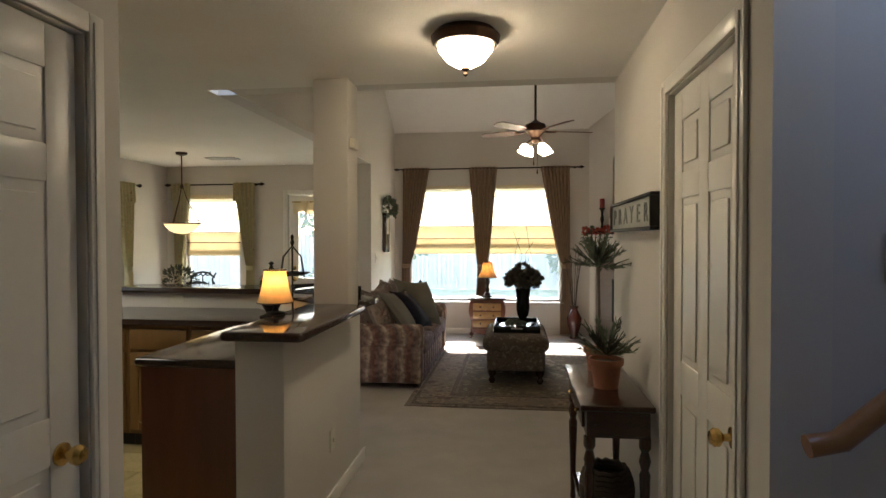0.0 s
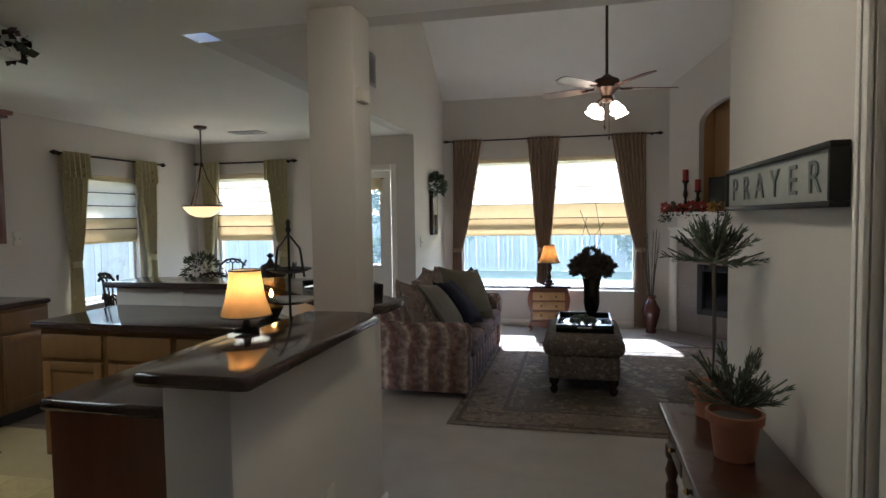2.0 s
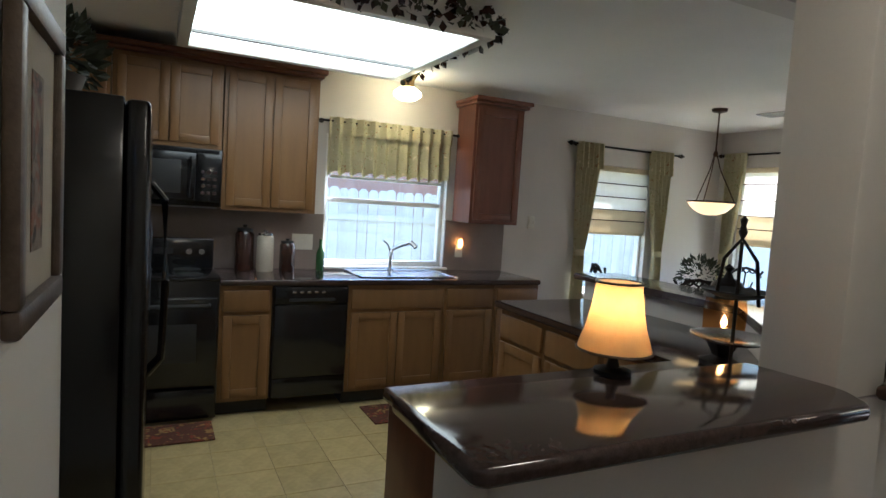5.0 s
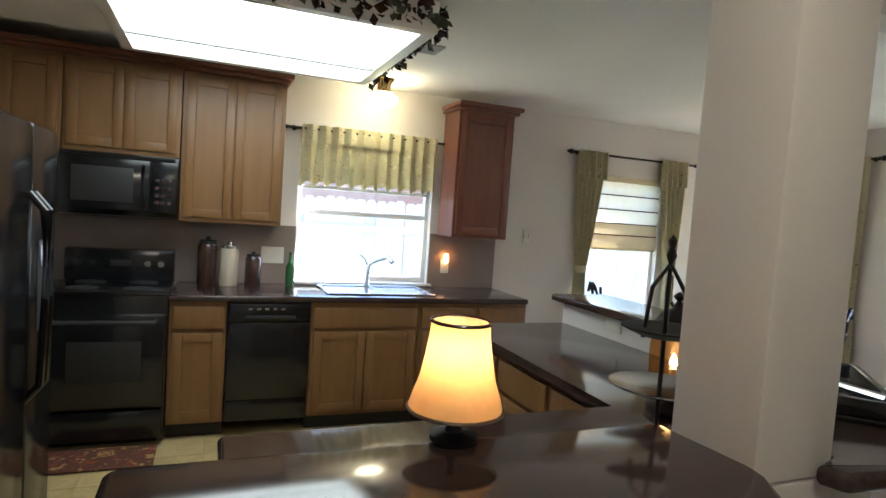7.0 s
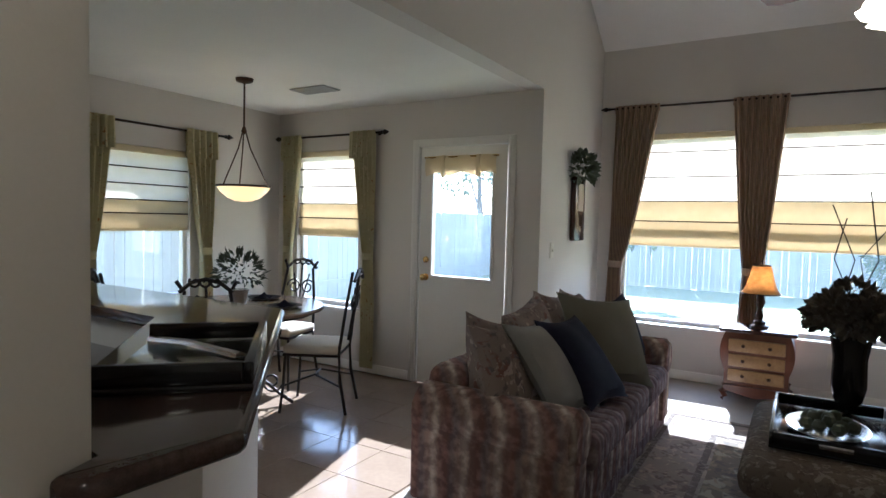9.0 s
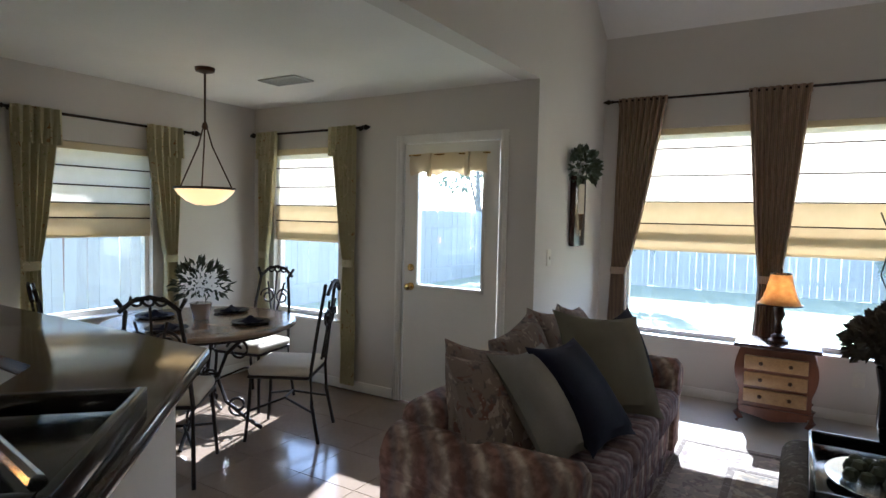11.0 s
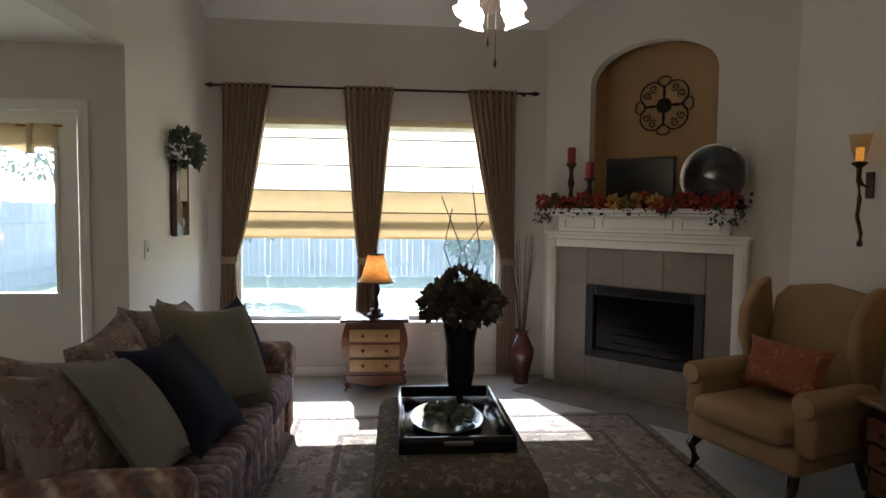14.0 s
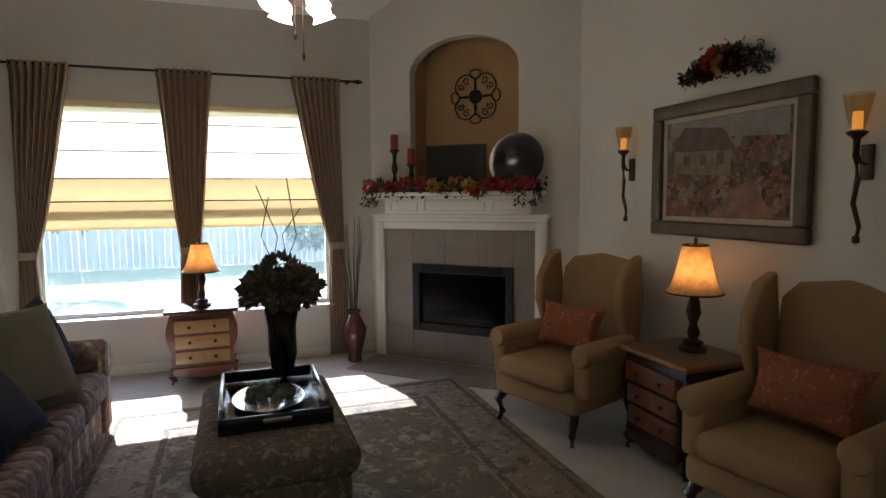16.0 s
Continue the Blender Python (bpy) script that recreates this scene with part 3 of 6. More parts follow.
# ---- windows ----
def window(name, w, z0, z1, at, label, rail=True, grid=False):
    """Frame, sashes and panes, outer face to local +y, sill inside; origin at the sill's middle."""
    t = thing(name, label, "window", at, kind="structure")
    h = z1 - z0
    part("window_frame", solid(box(-w / 2, -w / 2 + 0.035, 0.05, 0.11, 0, h, 0.004), box(w / 2 - 0.035, w / 2, 0.05, 0.11, 0, h, 0.004), box(-w / 2 + 0.035, w / 2 - 0.035, 0.05, 0.11, h - 0.035, h, 0.004), box(-w / 2 + 0.035, w / 2 - 0.035, 0.05, 0.11, 0, 0.04, 0.004)), WHITE, t)
    if rail:
        part("meeting_rail", solid(box(-w / 2 + 0.035, w / 2 - 0.035, 0.055, 0.105, h * 0.5 - 0.02, h * 0.5 + 0.02, 0.004)), WHITE, t)
    part("window_sill", solid(box(-w / 2 - 0.03, w / 2 + 0.03, -0.05, 0.048, -0.022, -0.001, 0.006)), WHITE, t)
    for a, b in (((0.04, h * 0.5 - 0.02), (h * 0.5 + 0.02, h - 0.035)) if rail else ((0.04, h - 0.035),)):
        p = part("pane", solid(box(-w / 2 + 0.035, w / 2 - 0.035, 0.078, 0.082, a, b)), GLASS, t)
        p.visible_shadow = False
    return t


for i, q in enumerate(LW):
    window("window_%d" % (i + 1), q[1] - q[0], q[2], q[3], pose((q[0] + q[1]) / 2, LY, q[2]), "tall white single-hung window to the yard")
window("window_3", DW[1] - DW[0], DW[2], DW[3], pose((DW[0] + DW[1]) / 2, DY, DW[2]), "white single-hung dining window")
window("window_4", KLW[1] - KLW[0], KLW[2], KLW[3], pose(KX, (KLW[0] + KLW[1]) / 2, KLW[2], 0, 0, 90), "white single-hung side window")
window("window_5", KW[1] - KW[0], KW[2], KW[3], pose(KX, (KW[0] + KW[1]) / 2, KW[2], 0, 0, 90), "white single-hung window over the sink")


def roman_shade(name, w, drop, at, folded=0.22):
    """A cloth shade, ribbed by dowels, its lower folds stacked."""
    t = thing(name, "cream roman shade half lowered over the window", "window shade", at)
    part("headrail", solid(box(-w / 2, w / 2, -0.03, 0.0, -0.05, 0, 0.004)), SHADE2, t)
    zs = [-0.05, -0.17, -0.17 - (drop - 0.17) * 0.27, -0.17 - (drop - 0.17) * 0.53, -0.17 - (drop - 0.17) * 0.75, -drop]
    for i, (a, b) in enumerate(zip(zs, zs[1:])):
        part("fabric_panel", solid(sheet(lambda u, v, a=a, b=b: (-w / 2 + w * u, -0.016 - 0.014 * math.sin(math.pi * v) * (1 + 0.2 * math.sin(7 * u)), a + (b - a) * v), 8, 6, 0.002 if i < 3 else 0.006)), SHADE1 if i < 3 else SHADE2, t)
        if i:
            part("dowel", solid(tube([(-w / 2 + 0.004, -0.022, a), (w / 2 - 0.004, -0.022, a)], 0.006, 6)), BRONZE, t)
    part("bottom_bar", solid(box(-w / 2, w / 2, -0.024, -0.008, -drop - 0.02, -drop, 0.004)), SHADE2, t)


for q in LW:
    roman_shade("roman_shade", q[1] - q[0] - 0.01, 1.03, pose((q[0] + q[1]) / 2, LY + 0.045, q[3] - 0.002))
roman_shade("roman_shade", 0.77, 0.80, pose(-3.45, DY + 0.045, DW[3] - 0.002))
roman_shade("roman_shade", 0.84, 0.66, pose(KX - 0.045, 7.555, KLW[3] - 0.002, 0, 0, 90))


def drape(w_top, w_tie, w_bot, h, z_tie, lean, folds=7, amp=0.03, depth=0.05):
    """A pleated curtain drawn to a tie; lean shifts the tied waist sideways."""
    def fn(u, v):
        z = h * (1 - v)
        k = max(0.0, min(1.0, (z - z_tie) / max(0.01, h - z_tie)))
        if z >= z_tie:
            e = k ** 0.8
            w, c = w_tie + (w_top - w_tie) * e, lean * (1 - e)
        else:
            e = min(1.0, (z_tie - z) / 0.5)
            w, c = w_tie + (w_bot - w_tie) * e, lean
        fl = amp * (0.4 + 0.6 * w / w_top)
        return (c + (u - 0.5) * w, -depth + fl * math.sin(2 * math.pi * folds * u + 0.7 * math.sin(3 * v)) + 0.008 * noise.noise(Vector((u * 4, v * 5, w_top * 10))), z)
    return sheet(fn, folds * 8, 28, 0.003)


def curtain(name, at, label, m, w_top, w_tie, w_bot, h, z_tie, lean, folds=7, valance=False, group=""):
    t = thing(name, label, "curtain", at, group)
    part("panel", solid(drape(w_top, w_tie, w_bot, h, z_tie, lean, folds)), m, t)
    part("tieback", solid(lathe([(w_tie * 0.53, -0.03), (w_tie * 0.56, 0.0), (w_tie * 0.53, 0.03)], 18, pose(lean, -0.05, z_tie) @ Matrix.Diagonal((1, 0.55, 1, 1)))), m, t)
    part("header", solid(sheet(lambda u, v: ((u - 0.5) * w_top * 1.02, -0.055 + 0.034 * math.sin(2 * math.pi * folds * u) * (0.5 + 0.5 * v) - (0.012 if valance else 0.004), h + 0.03 - (0.24 if valance else 0.07) * v), folds * 6, 5, 0.003)), m, t)
    return t


def rod(name, x0, x1, z, at, label):
    t = thing(name, label, "curtain rod", at)
    part("pole", solid(tube([(x0, -0.05, z), (x1, -0.05, z)], 0.010, 10)), IRON, t)
    for s, x in ((-1, x0), (1, x1)):
        part("finial", solid(lathe([(0.010, 0), (0.018, 0.01), (0.010, 0.02), (0.024, 0.04), (0.014, 0.065), (0.003, 0.09)], 12, pose(x, -0.05, z, 0, 90 * s, 0))), IRON, t)
        part("bracket", solid(tube([(x - s * 0.05, -0.002, z), (x - s * 0.05, -0.05, z)], 0.008, 6), lathe([(0.02, 0), (0.02, 0.006)], 10, pose(x - s * 0.05, -0.001, z, 90, 0, 0))), IRON, t)


rod("curtain_rod", -1.18, 1.53, 2.53, pose(0, LY, 0), "black iron curtain rod above the living windows")
G = "brown drapes of the living windows"
curtain("drape", pose(-0.92, LY - 0.01, 0.02), "brown striped full-length drape tied back at the window", DRAPE, 0.40, 0.13, 0.17, 2.50, 1.02, -0.16, 8, group=G)
curtain("drape", pose(0.11, LY - 0.01, 0.02), "brown striped drape tied between the two windows", DRAPE, 0.42, 0.15, 0.20, 2.50, 1.02, -0.01, 8, group=G)
curtain("drape", pose(1.19, LY - 0.01, 0.02), "brown striped full-length drape tied back at the window", DRAPE, 0.42, 0.13, 0.17, 2.50, 1.02, 0.16, 8, group=G)
rod("curtain_rod", -4.02, -2.78, 2.19, pose(0, DY, 0), "black iron curtain rod over the dining window")
G = "green print dining curtains"
curtain("green_curtain", pose(-3.86, DY - 0.01, 0.12), "green floral print curtain panel tied back", GREENC, 0.27, 0.11, 0.15, 2.06, 0.98, -0.05, 5, True, G)
curtain("green_curtain", pose(-2.97, DY - 0.01, 0.06), "green floral print curtain panel tied back", GREENC, 0.29, 0.11, 0.15, 2.12, 1.02, 0.07, 5, True, G)
AT = pose(KX, 0, 0, 0, 0, 90)
rod("curtain_rod", 6.95, 8.30, 2.13, AT, "black iron curtain rod over the side window")
curtain("green_curtain", AT @ pose(7.13, -0.01, 0.10), "green floral print curtain panel tied back", GREENC, 0.30, 0.11, 0.15, 2.02, 1.0, -0.04, 5, True, G)
curtain("green_curtain", AT @ pose(8.05, -0.01, 0.10), "green floral print curtain panel tied back", GREENC, 0.30, 0.11, 0.15, 2.02, 1.0, 0.05, 5, True, G)
rod("curtain_rod", 4.50, 5.70, 2.06, AT, "black iron rod over the sink window")
t = thing("valance", "green floral print valance over the sink window", "valance", AT)
part("panel", solid(sheet(lambda u, v: (4.60 + 1.05 * u, -0.055 + 0.028 * math.sin(2 * math.pi * 11 * u) * (0.5 + v), 2.07 - (0.41 + 0.02 * math.sin(2 * math.pi * 11 * u + 1)) * v), 88, 10, 0.003)), GREENC, t)
part("header", solid(sheet(lambda u, v: (4.60 + 1.05 * u, -0.075 + 0.02 * math.sin(2 * math.pi * 11 * u), 2.09 - 0.13 * v), 88, 3, 0.003)), GREENC, t)
t = thing("window_blind", "raised white slatted blind over the sink window", "blind", AT)
for i in range(9):
    part("slat", solid(box(4.645, 5.615, 0.012, 0.046, 1.66 + 0.034 * i, 1.663 + 0.034 * i, m=None)), WHITE, t)
part("bottom_rail", solid(box(4.645, 5.615, 0.012, 0.046, 1.63, 1.65, 0.004)), WHITE, t)


# ---- doors ----
def panel_door(name, w, h, at, label, knob=1, glass=False):
    """A six-panel door: origin at the bottom left, face to local -y."""
    t = thing(name, label, "door", at, kind="structure")
    if glass:
        gx0, gx1, gz0, gz1 = 0.13, w - 0.13, 0.95, 1.90
        part("leaf", solid(box(0, w, 0, 0.04, 0.005, gz0), box(0, w, 0, 0.04, gz1, h), box(0, gx0, 0, 0.04, gz0, gz1), box(gx1, w, 0, 0.04, gz0, gz1)), WHITE, t)
        part("glazing_frame", solid(box(gx0 - 0.025, gx1 + 0.025, -0.012, -0.001, gz0 - 0.03, gz0, 0.003), box(gx0 - 0.025, gx1 + 0.025, -0.012, -0.001, gz1, gz1 + 0.03, 0.003), box(gx0 - 0.025, gx0, -0.012, -0.001, gz0, gz1, 0.003), box(gx1, gx1 + 0.025, -0.012, -0.001, gz0, gz1, 0.003)), WHITE, t)
        p = part("pane", solid(box(gx0, gx1, 0.016, 0.022, gz0, gz1)), GLASS, t)
        p.visible_shadow = False
    else:
        part("leaf", solid(box(0, w, 0.006, 0.038, 0.005, h)), WHITE, t)
        cols = ((0.0, 0.105), (w / 2 - 0.05, w / 2 + 0.05), (w - 0.105, w))
        part("frame_stile", solid(*[box(a, b, 0.0, 0.006, 0.005, h, 0.002) for a, b in cols]), WHITE, t)
        zs = (0.005, 0.20, 0.86, 0.99, 1.62, 1.72, 1.92, h)
        rails = [(zs[0], zs[1]), (zs[2], zs[3]), (zs[4], zs[5]), (zs[6], zs[7])]
        part("frame_rail", solid(*[box(a, b, 0.0, 0.006, z0, z1, 0.002) for z0, z1 in rails for a, b in ((0.105, w / 2 - 0.05), (w / 2 + 0.05, w - 0.105))]), WHITE, t)
        for z0, z1 in ((zs[1], zs[2]), (zs[3], zs[4]), (zs[5], zs[6])):
            for a, b in ((0.105, w / 2 - 0.05), (w / 2 + 0.05, w - 0.105)):
                part("panel", solid(box(a + 0.03, b - 0.03, -0.001, 0.0055, z0 + 0.03, z1 - 0.03, 0.006, 1)), WHITE, t)
    kx = w - 0.07 if knob > 0 else 0.07
    for z in ((0.93, 1.08) if glass else (0.88,)):
        k = part("knob" if z < 1 else "deadbolt", solid(lathe([(0.031, 0), (0.031, 0.008), (0.012, 0.012), (0.011, 0.03), (0.026, 0.042), (0.028, 0.056), (0.018, 0.068), (0.001, 0.070)] if z < 1 else [(0.028, 0), (0.028, 0.012), (0.02, 0.018), (0.001, 0.018)], 18, pose(kx, -0.001, z, 90, 0, 0))), BRASS, t, "polished brass")
    return t


def casing(name, w, h, at):
    t = thing(name, "white painted door casing", "door trim", at, kind="structure")
    for a, b in ((-0.065, -0.006), (w + 0.006, w + 0.065)):
        part("jamb_trim", solid(box(a, b, -0.016, -0.001, 0.001, h + 0.065, 0.005), box(a + 0.012, b - 0.025, -0.022, -0.016, 0.001, h + 0.04, 0.003)), WHITE, t)
    part("head_trim", solid(box(-0.005, w + 0.005, -0.016, -0.001, h + 0.006, h + 0.065, 0.005)), WHITE, t)
    part("jamb", solid(box(-0.006, -0.001, 0.0, 0.13, 0.001, h), box(w + 0.001, w + 0.006, 0.0, 0.13, 0.001, h), box(-0.001, w + 0.001, 0.0, 0.13, h + 0.001, h + 0.006)), WHITE, t)


panel_door("door_1", 0.82, 2.04, pose(-2.38, DY + 0.01, 0), "white back door with a large glass pane", -1, True)
casing("door_trim", 0.84, 2.045, pose(-2.39, DY, 0))
panel_door("door_2", 0.74, 2.04, pose(HX + 0.02, 3.99, 0, 0, 0, -90), "closed white six-panel hall door with brass knob", 1)
casing("door_trim", 0.76, 2.045, pose(HX, 4.00, 0, 0, 0, -90))
panel_door("door_3", 0.79, 2.04, pose(-0.64, 2.25, 0, 0, 0, 90), "closed white six-panel closet door with brass knob", 1)
casing("door_trim", 0.81, 2.045, pose(-0.62, 2.24, 0, 0, 0, 90))
t = thing("door_valance", "small tan tied valance on the back door", "valance", pose(-1.97, DY, 1.86))
part("rod", solid(tube([(-0.35, -0.03, 0.09), (0.35, -0.03, 0.09)], 0.007, 8)), BRASS, t)
part("cloth", solid(sheet(lambda u, v: (-0.33 + 0.66 * u, -0.035 + 0.012 * math.sin(20 * u) - 0.02 * math.sin(math.pi * v), 0.10 - (0.17 - 0.03 * abs(math.sin(9 * u))) * v), 40, 8, 0.003)), SHADE2, t)
for x in (-0.15, 0.18):
    part("tie", solid(box(x - 0.015, x + 0.015, -0.07, -0.028, -0.08, 0.10, 0.004)), SHADE2, t)


# ---- living room ----
def sofa():
    """Rolled-arm sofa: back along -x, seat facing +x, length along y."""
    t = thing("sofa", "striped floral rolled-arm three-seat sofa with loose cushions", "sofa", pose(-1.16, 7.06, 0))
    L, D = 2.14, 0.86
    part("base", solid(box(0.03, D - 0.04, 0.05, L - 0.05, 0.07, 0.30, 0.02)), SOFA, t)
    part("backrest", solid(box(0.0, 0.24, 0.16, L - 0.16, 0.30, 0.70, 0.09, 4)), SOFA, t)
    for y in (0.0, L - 0.24):
        part("arm", solid(box(0.02, D - 0.01, y + 0.03, y + 0.21, 0.06, 0.50, 0.02), lathe([(0.001, 0), (0.10, 0.002), (0.128, 0.02), (0.128, D - 0.06), (0.10, D - 0.03), (0.001, D - 0.03)], 22, pose(0.03, y + 0.12, 0.50, 0, 90, 0))), SOFA, t)
    for y in (0.24, 0.24 + 0.553, 0.24 + 1.106):
        part("seat_cushion", solid(box(0.20, D + 0.02, y + 0.005, y + 0.548, 0.30, 0.47, 0.05, 4)), SEATC, t)
    part("skirt", solid(sheet(lambda u, v: (D - 0.035 + 0.008 * math.sin(40 * u), 0.05 + (L - 0.1) * u, 0.10 - 0.095 * v), 60, 2, 0.004)), SEATC, t)
    return t


sofa()


def cushion(name, label, m, w, h, d, x, y, z, yaw, lean, roll=0):
    single(name, solid(pillow(w, h, d)), m, label, "cushion", Matrix.Translation((x, y, z)) @ Matrix.Rotation(radians(yaw), 4, "Z") @ Matrix.Rotation(radians(lean), 4, "X") @ Matrix.Rotation(radians(roll), 4, "Y"))


G = "cushions on the sofa"
for w, y, z, yw, ro in ((0.50, 7.50, 0.73, 80, 14), (0.52, 7.94, 0.77, 88, -10), (0.52, 8.38, 0.78, 86, 8), (0.46, 8.74, 0.76, 95, 10)):
    cushion("back_cushion", "mauve floral back cushion on the sofa", FLORAL, w, 0.48, 0.19, -0.86, y, z - 0.04, yw, -18, ro)
cushion("throw_pillow", "olive green square pillow leaning on the sofa", SAGE, 0.60, 0.58, 0.17, -0.53, 8.26, 0.73, 62, -30, 8)
cushion("throw_pillow", "dark navy pillow leaning on the sofa", NAVY, 0.46, 0.54, 0.14, -0.52, 7.80, 0.70, 84, -41, 4)
cushion("throw_pillow", "grey-sage pillow leaning on the sofa arm", SAGE2, 0.46, 0.54, 0.14, -0.60, 7.56, 0.70, 84, -39, 4)
cushion("throw_pillow", "dark navy pillow at the sofa end", NAVY, 0.46, 0.46, 0.14, -0.56, 8.72, 0.71, 78, -22, -6)
cushion("throw_pillow", "mauve floral pillow at the sofa arm", FLORAL, 0.44, 0.46, 0.16, -0.76, 7.36, 0.70, 82, -26, 10)

# rug
t = thing("area_rug", "brown oriental rug with a floral border", "rug", pose(0, 0, 0.002))
R0, R1, R2, R3 = -0.37, 2.12, 6.55, 9.45
part("border", solid(box(R0, R1, R2, R3, 0, 0.010, 0.003)), RUGB, t, "tan floral border band")
part("field", solid(box(R0 + 0.42, R1 - 0.42, R2 + 0.42, R3 - 0.42, 0.0102, 0.0125)), RUGM, t, "brown patterned field")
for k, (d, w) in enumerate(((0.05, 0.03), (0.36, 0.04))):
    st = [box(R0 + d, R1 - d, R2 + d, R2 + d + w, 0.0102, 0.012), box(R0 + d, R1 - d, R3 - d - w, R3 - d, 0.0102, 0.012), box(R0 + d, R0 + d + w, R2 + d + w, R3 - d - w, 0.0102, 0.012), box(R1 - d - w, R1 - d, R2 + d + w, R3 - d - w, 0.0102, 0.012)]
    part("stripe", solid(*st), OTTO, t, "dark woven guard stripe")

# ottoman
t = thing("ottoman", "dark patterned upholstered ottoman on turned feet", "ottoman", pose(0.60, 7.87, 0.014))
part("body", solid(box(-0.29, 0.29, -0.50, 0.50, 0.13, 0.34, 0.03, 3)), OTTO, t)
part("cushion_top", solid(box(-0.33, 0.33, -0.54, 0.54, 0.32, 0.475, 0.07, 5)), OTTO, t)
for x in (-0.24, 0.24):
    for y in (-0.44, 0.44):
        part("foot", solid(lathe([(0.02, 0), (0.032, 0.02), (0.035, 0.04), (0.02, 0.06), (0.040, 0.09), (0.045, 0.13), (0.001, 0.13)], 14, pose(x, y, 0))), DARKWOOD, t)
t = thing("serving_tray", "black wooden serving tray on the ottoman", "tray", pose(0.61, 7.95, 0.49))
part("bottom", solid(box(-0.24, 0.24, -0.36, 0.36, 0, 0.012, 0.003)), BLACK, t)
for q in ((-0.24, -0.225, -0.36, 0.36), (0.225, 0.24, -0.36, 0.36), (-0.224, 0.224, -0.36, -0.345), (-0.224, 0.224, 0.345, 0.36)):
    part("rim", solid(box(*q, 0.013, 0.07, 0.004)), BLACK, t)
for y in (-0.362, 0.362):
    part("handle", solid(box(-0.06, 0.06, y - 0.003, y + 0.003, 0.035, 0.055, 0.002)), STEEL, t, "bright metal pull")
t = thing("moss_plate", "oval silver plate piled with moss balls", "decor plate", pose(0.59, 7.92, 0.503))
part("plate", solid(lathe([(0.001, 0.004), (0.10, 0.004), (0.17, 0.03), (0.175, 0.03), (0.10, 0.0), (0.001, 0.0)], 28, Matrix.Diagonal((0.95, 1.25, 1, 1)))), STEEL, t)
rr = random.Random(4)
for i in range(15):
    a, r = 2.4 * i, 0.028 * math.sqrt(i)
    part("moss_ball", solid(lathe([(0.001, -0.03), (0.02, -0.022), (0.03, 0), (0.02, 0.022), (0.001, 0.03)], 10, pose(r * math.cos(a), 1.2 * r * math.sin(a), 0.045 + 0.02 * (i < 5)), wob=lambda a, z: 1 + 0.12 * math.sin(5 * a + z * 90))), LEAF, t)
t = thing("flower_vase", "tall dark glass vase of dried hydrangeas on the tray", "vase", pose(0.68, 8.20, 0.503))
part("vase_body", solid(lathe([(0.055, 0), (0.058, 0.008), (0.02, 0.03), (0.018, 0.05), (0.06, 0.09), (0.075, 0.16), (0.072, 0.30), (0.088, 0.40), (0.084, 0.40), (0.06, 0.3), (0.001, 0.1)], 28)), BLACK, t)


def ball_of(n, r, seed, squash=0.8, zc=0.0, low=-0.4):
    rn = random.Random(seed)
    out = []
    while len(out) < n:
        d = Vector((rn.gauss(0, 1), rn.gauss(0, 1), rn.gauss(0, 1))).normalized()
        if d.z < low:
            continue
        k = r * (0.72 + 0.28 * rn.random()) * (1 + 0.14 * noise.noise(d * 2.3 + Vector((seed, 0, 0))))
        out.append(((d.x * k, d.y * k, zc + d.z * k * squash), d))
    return out


for i in range(9):
    a = 2 * math.pi * i / 8
    c = (0.11 * math.cos(a), 0.11 * math.sin(a), 0.50 + 0.03 * (i % 2)) if i < 8 else (0, 0, 0.60)
    pts = [((c[0] + p[0], c[1] + p[1], c[2] + p[2]), d) for p, d in ball_of(230, 0.085, i, 0.85, 0, -0.9)]
    part("bloom", solid(leaves(pts, 0.045, i, 0.3, 0.8)), HYDR, t)
part("stem", solid(*[tube([(0, 0, 0.3), (0.05 * math.cos(a), 0.05 * math.sin(a), 0.6), (0.09 * math.cos(a + 1), 0.09 * math.sin(a + 1), 0.78), (0.12 * math.cos(a), 0.12 * math.sin(a), 0.92 + 0.06 * k)], 0.003, 5) for k, a in enumerate((0.3, 1.9, 3.6, 5.0))]), BARK, t, "thin curled twigs")


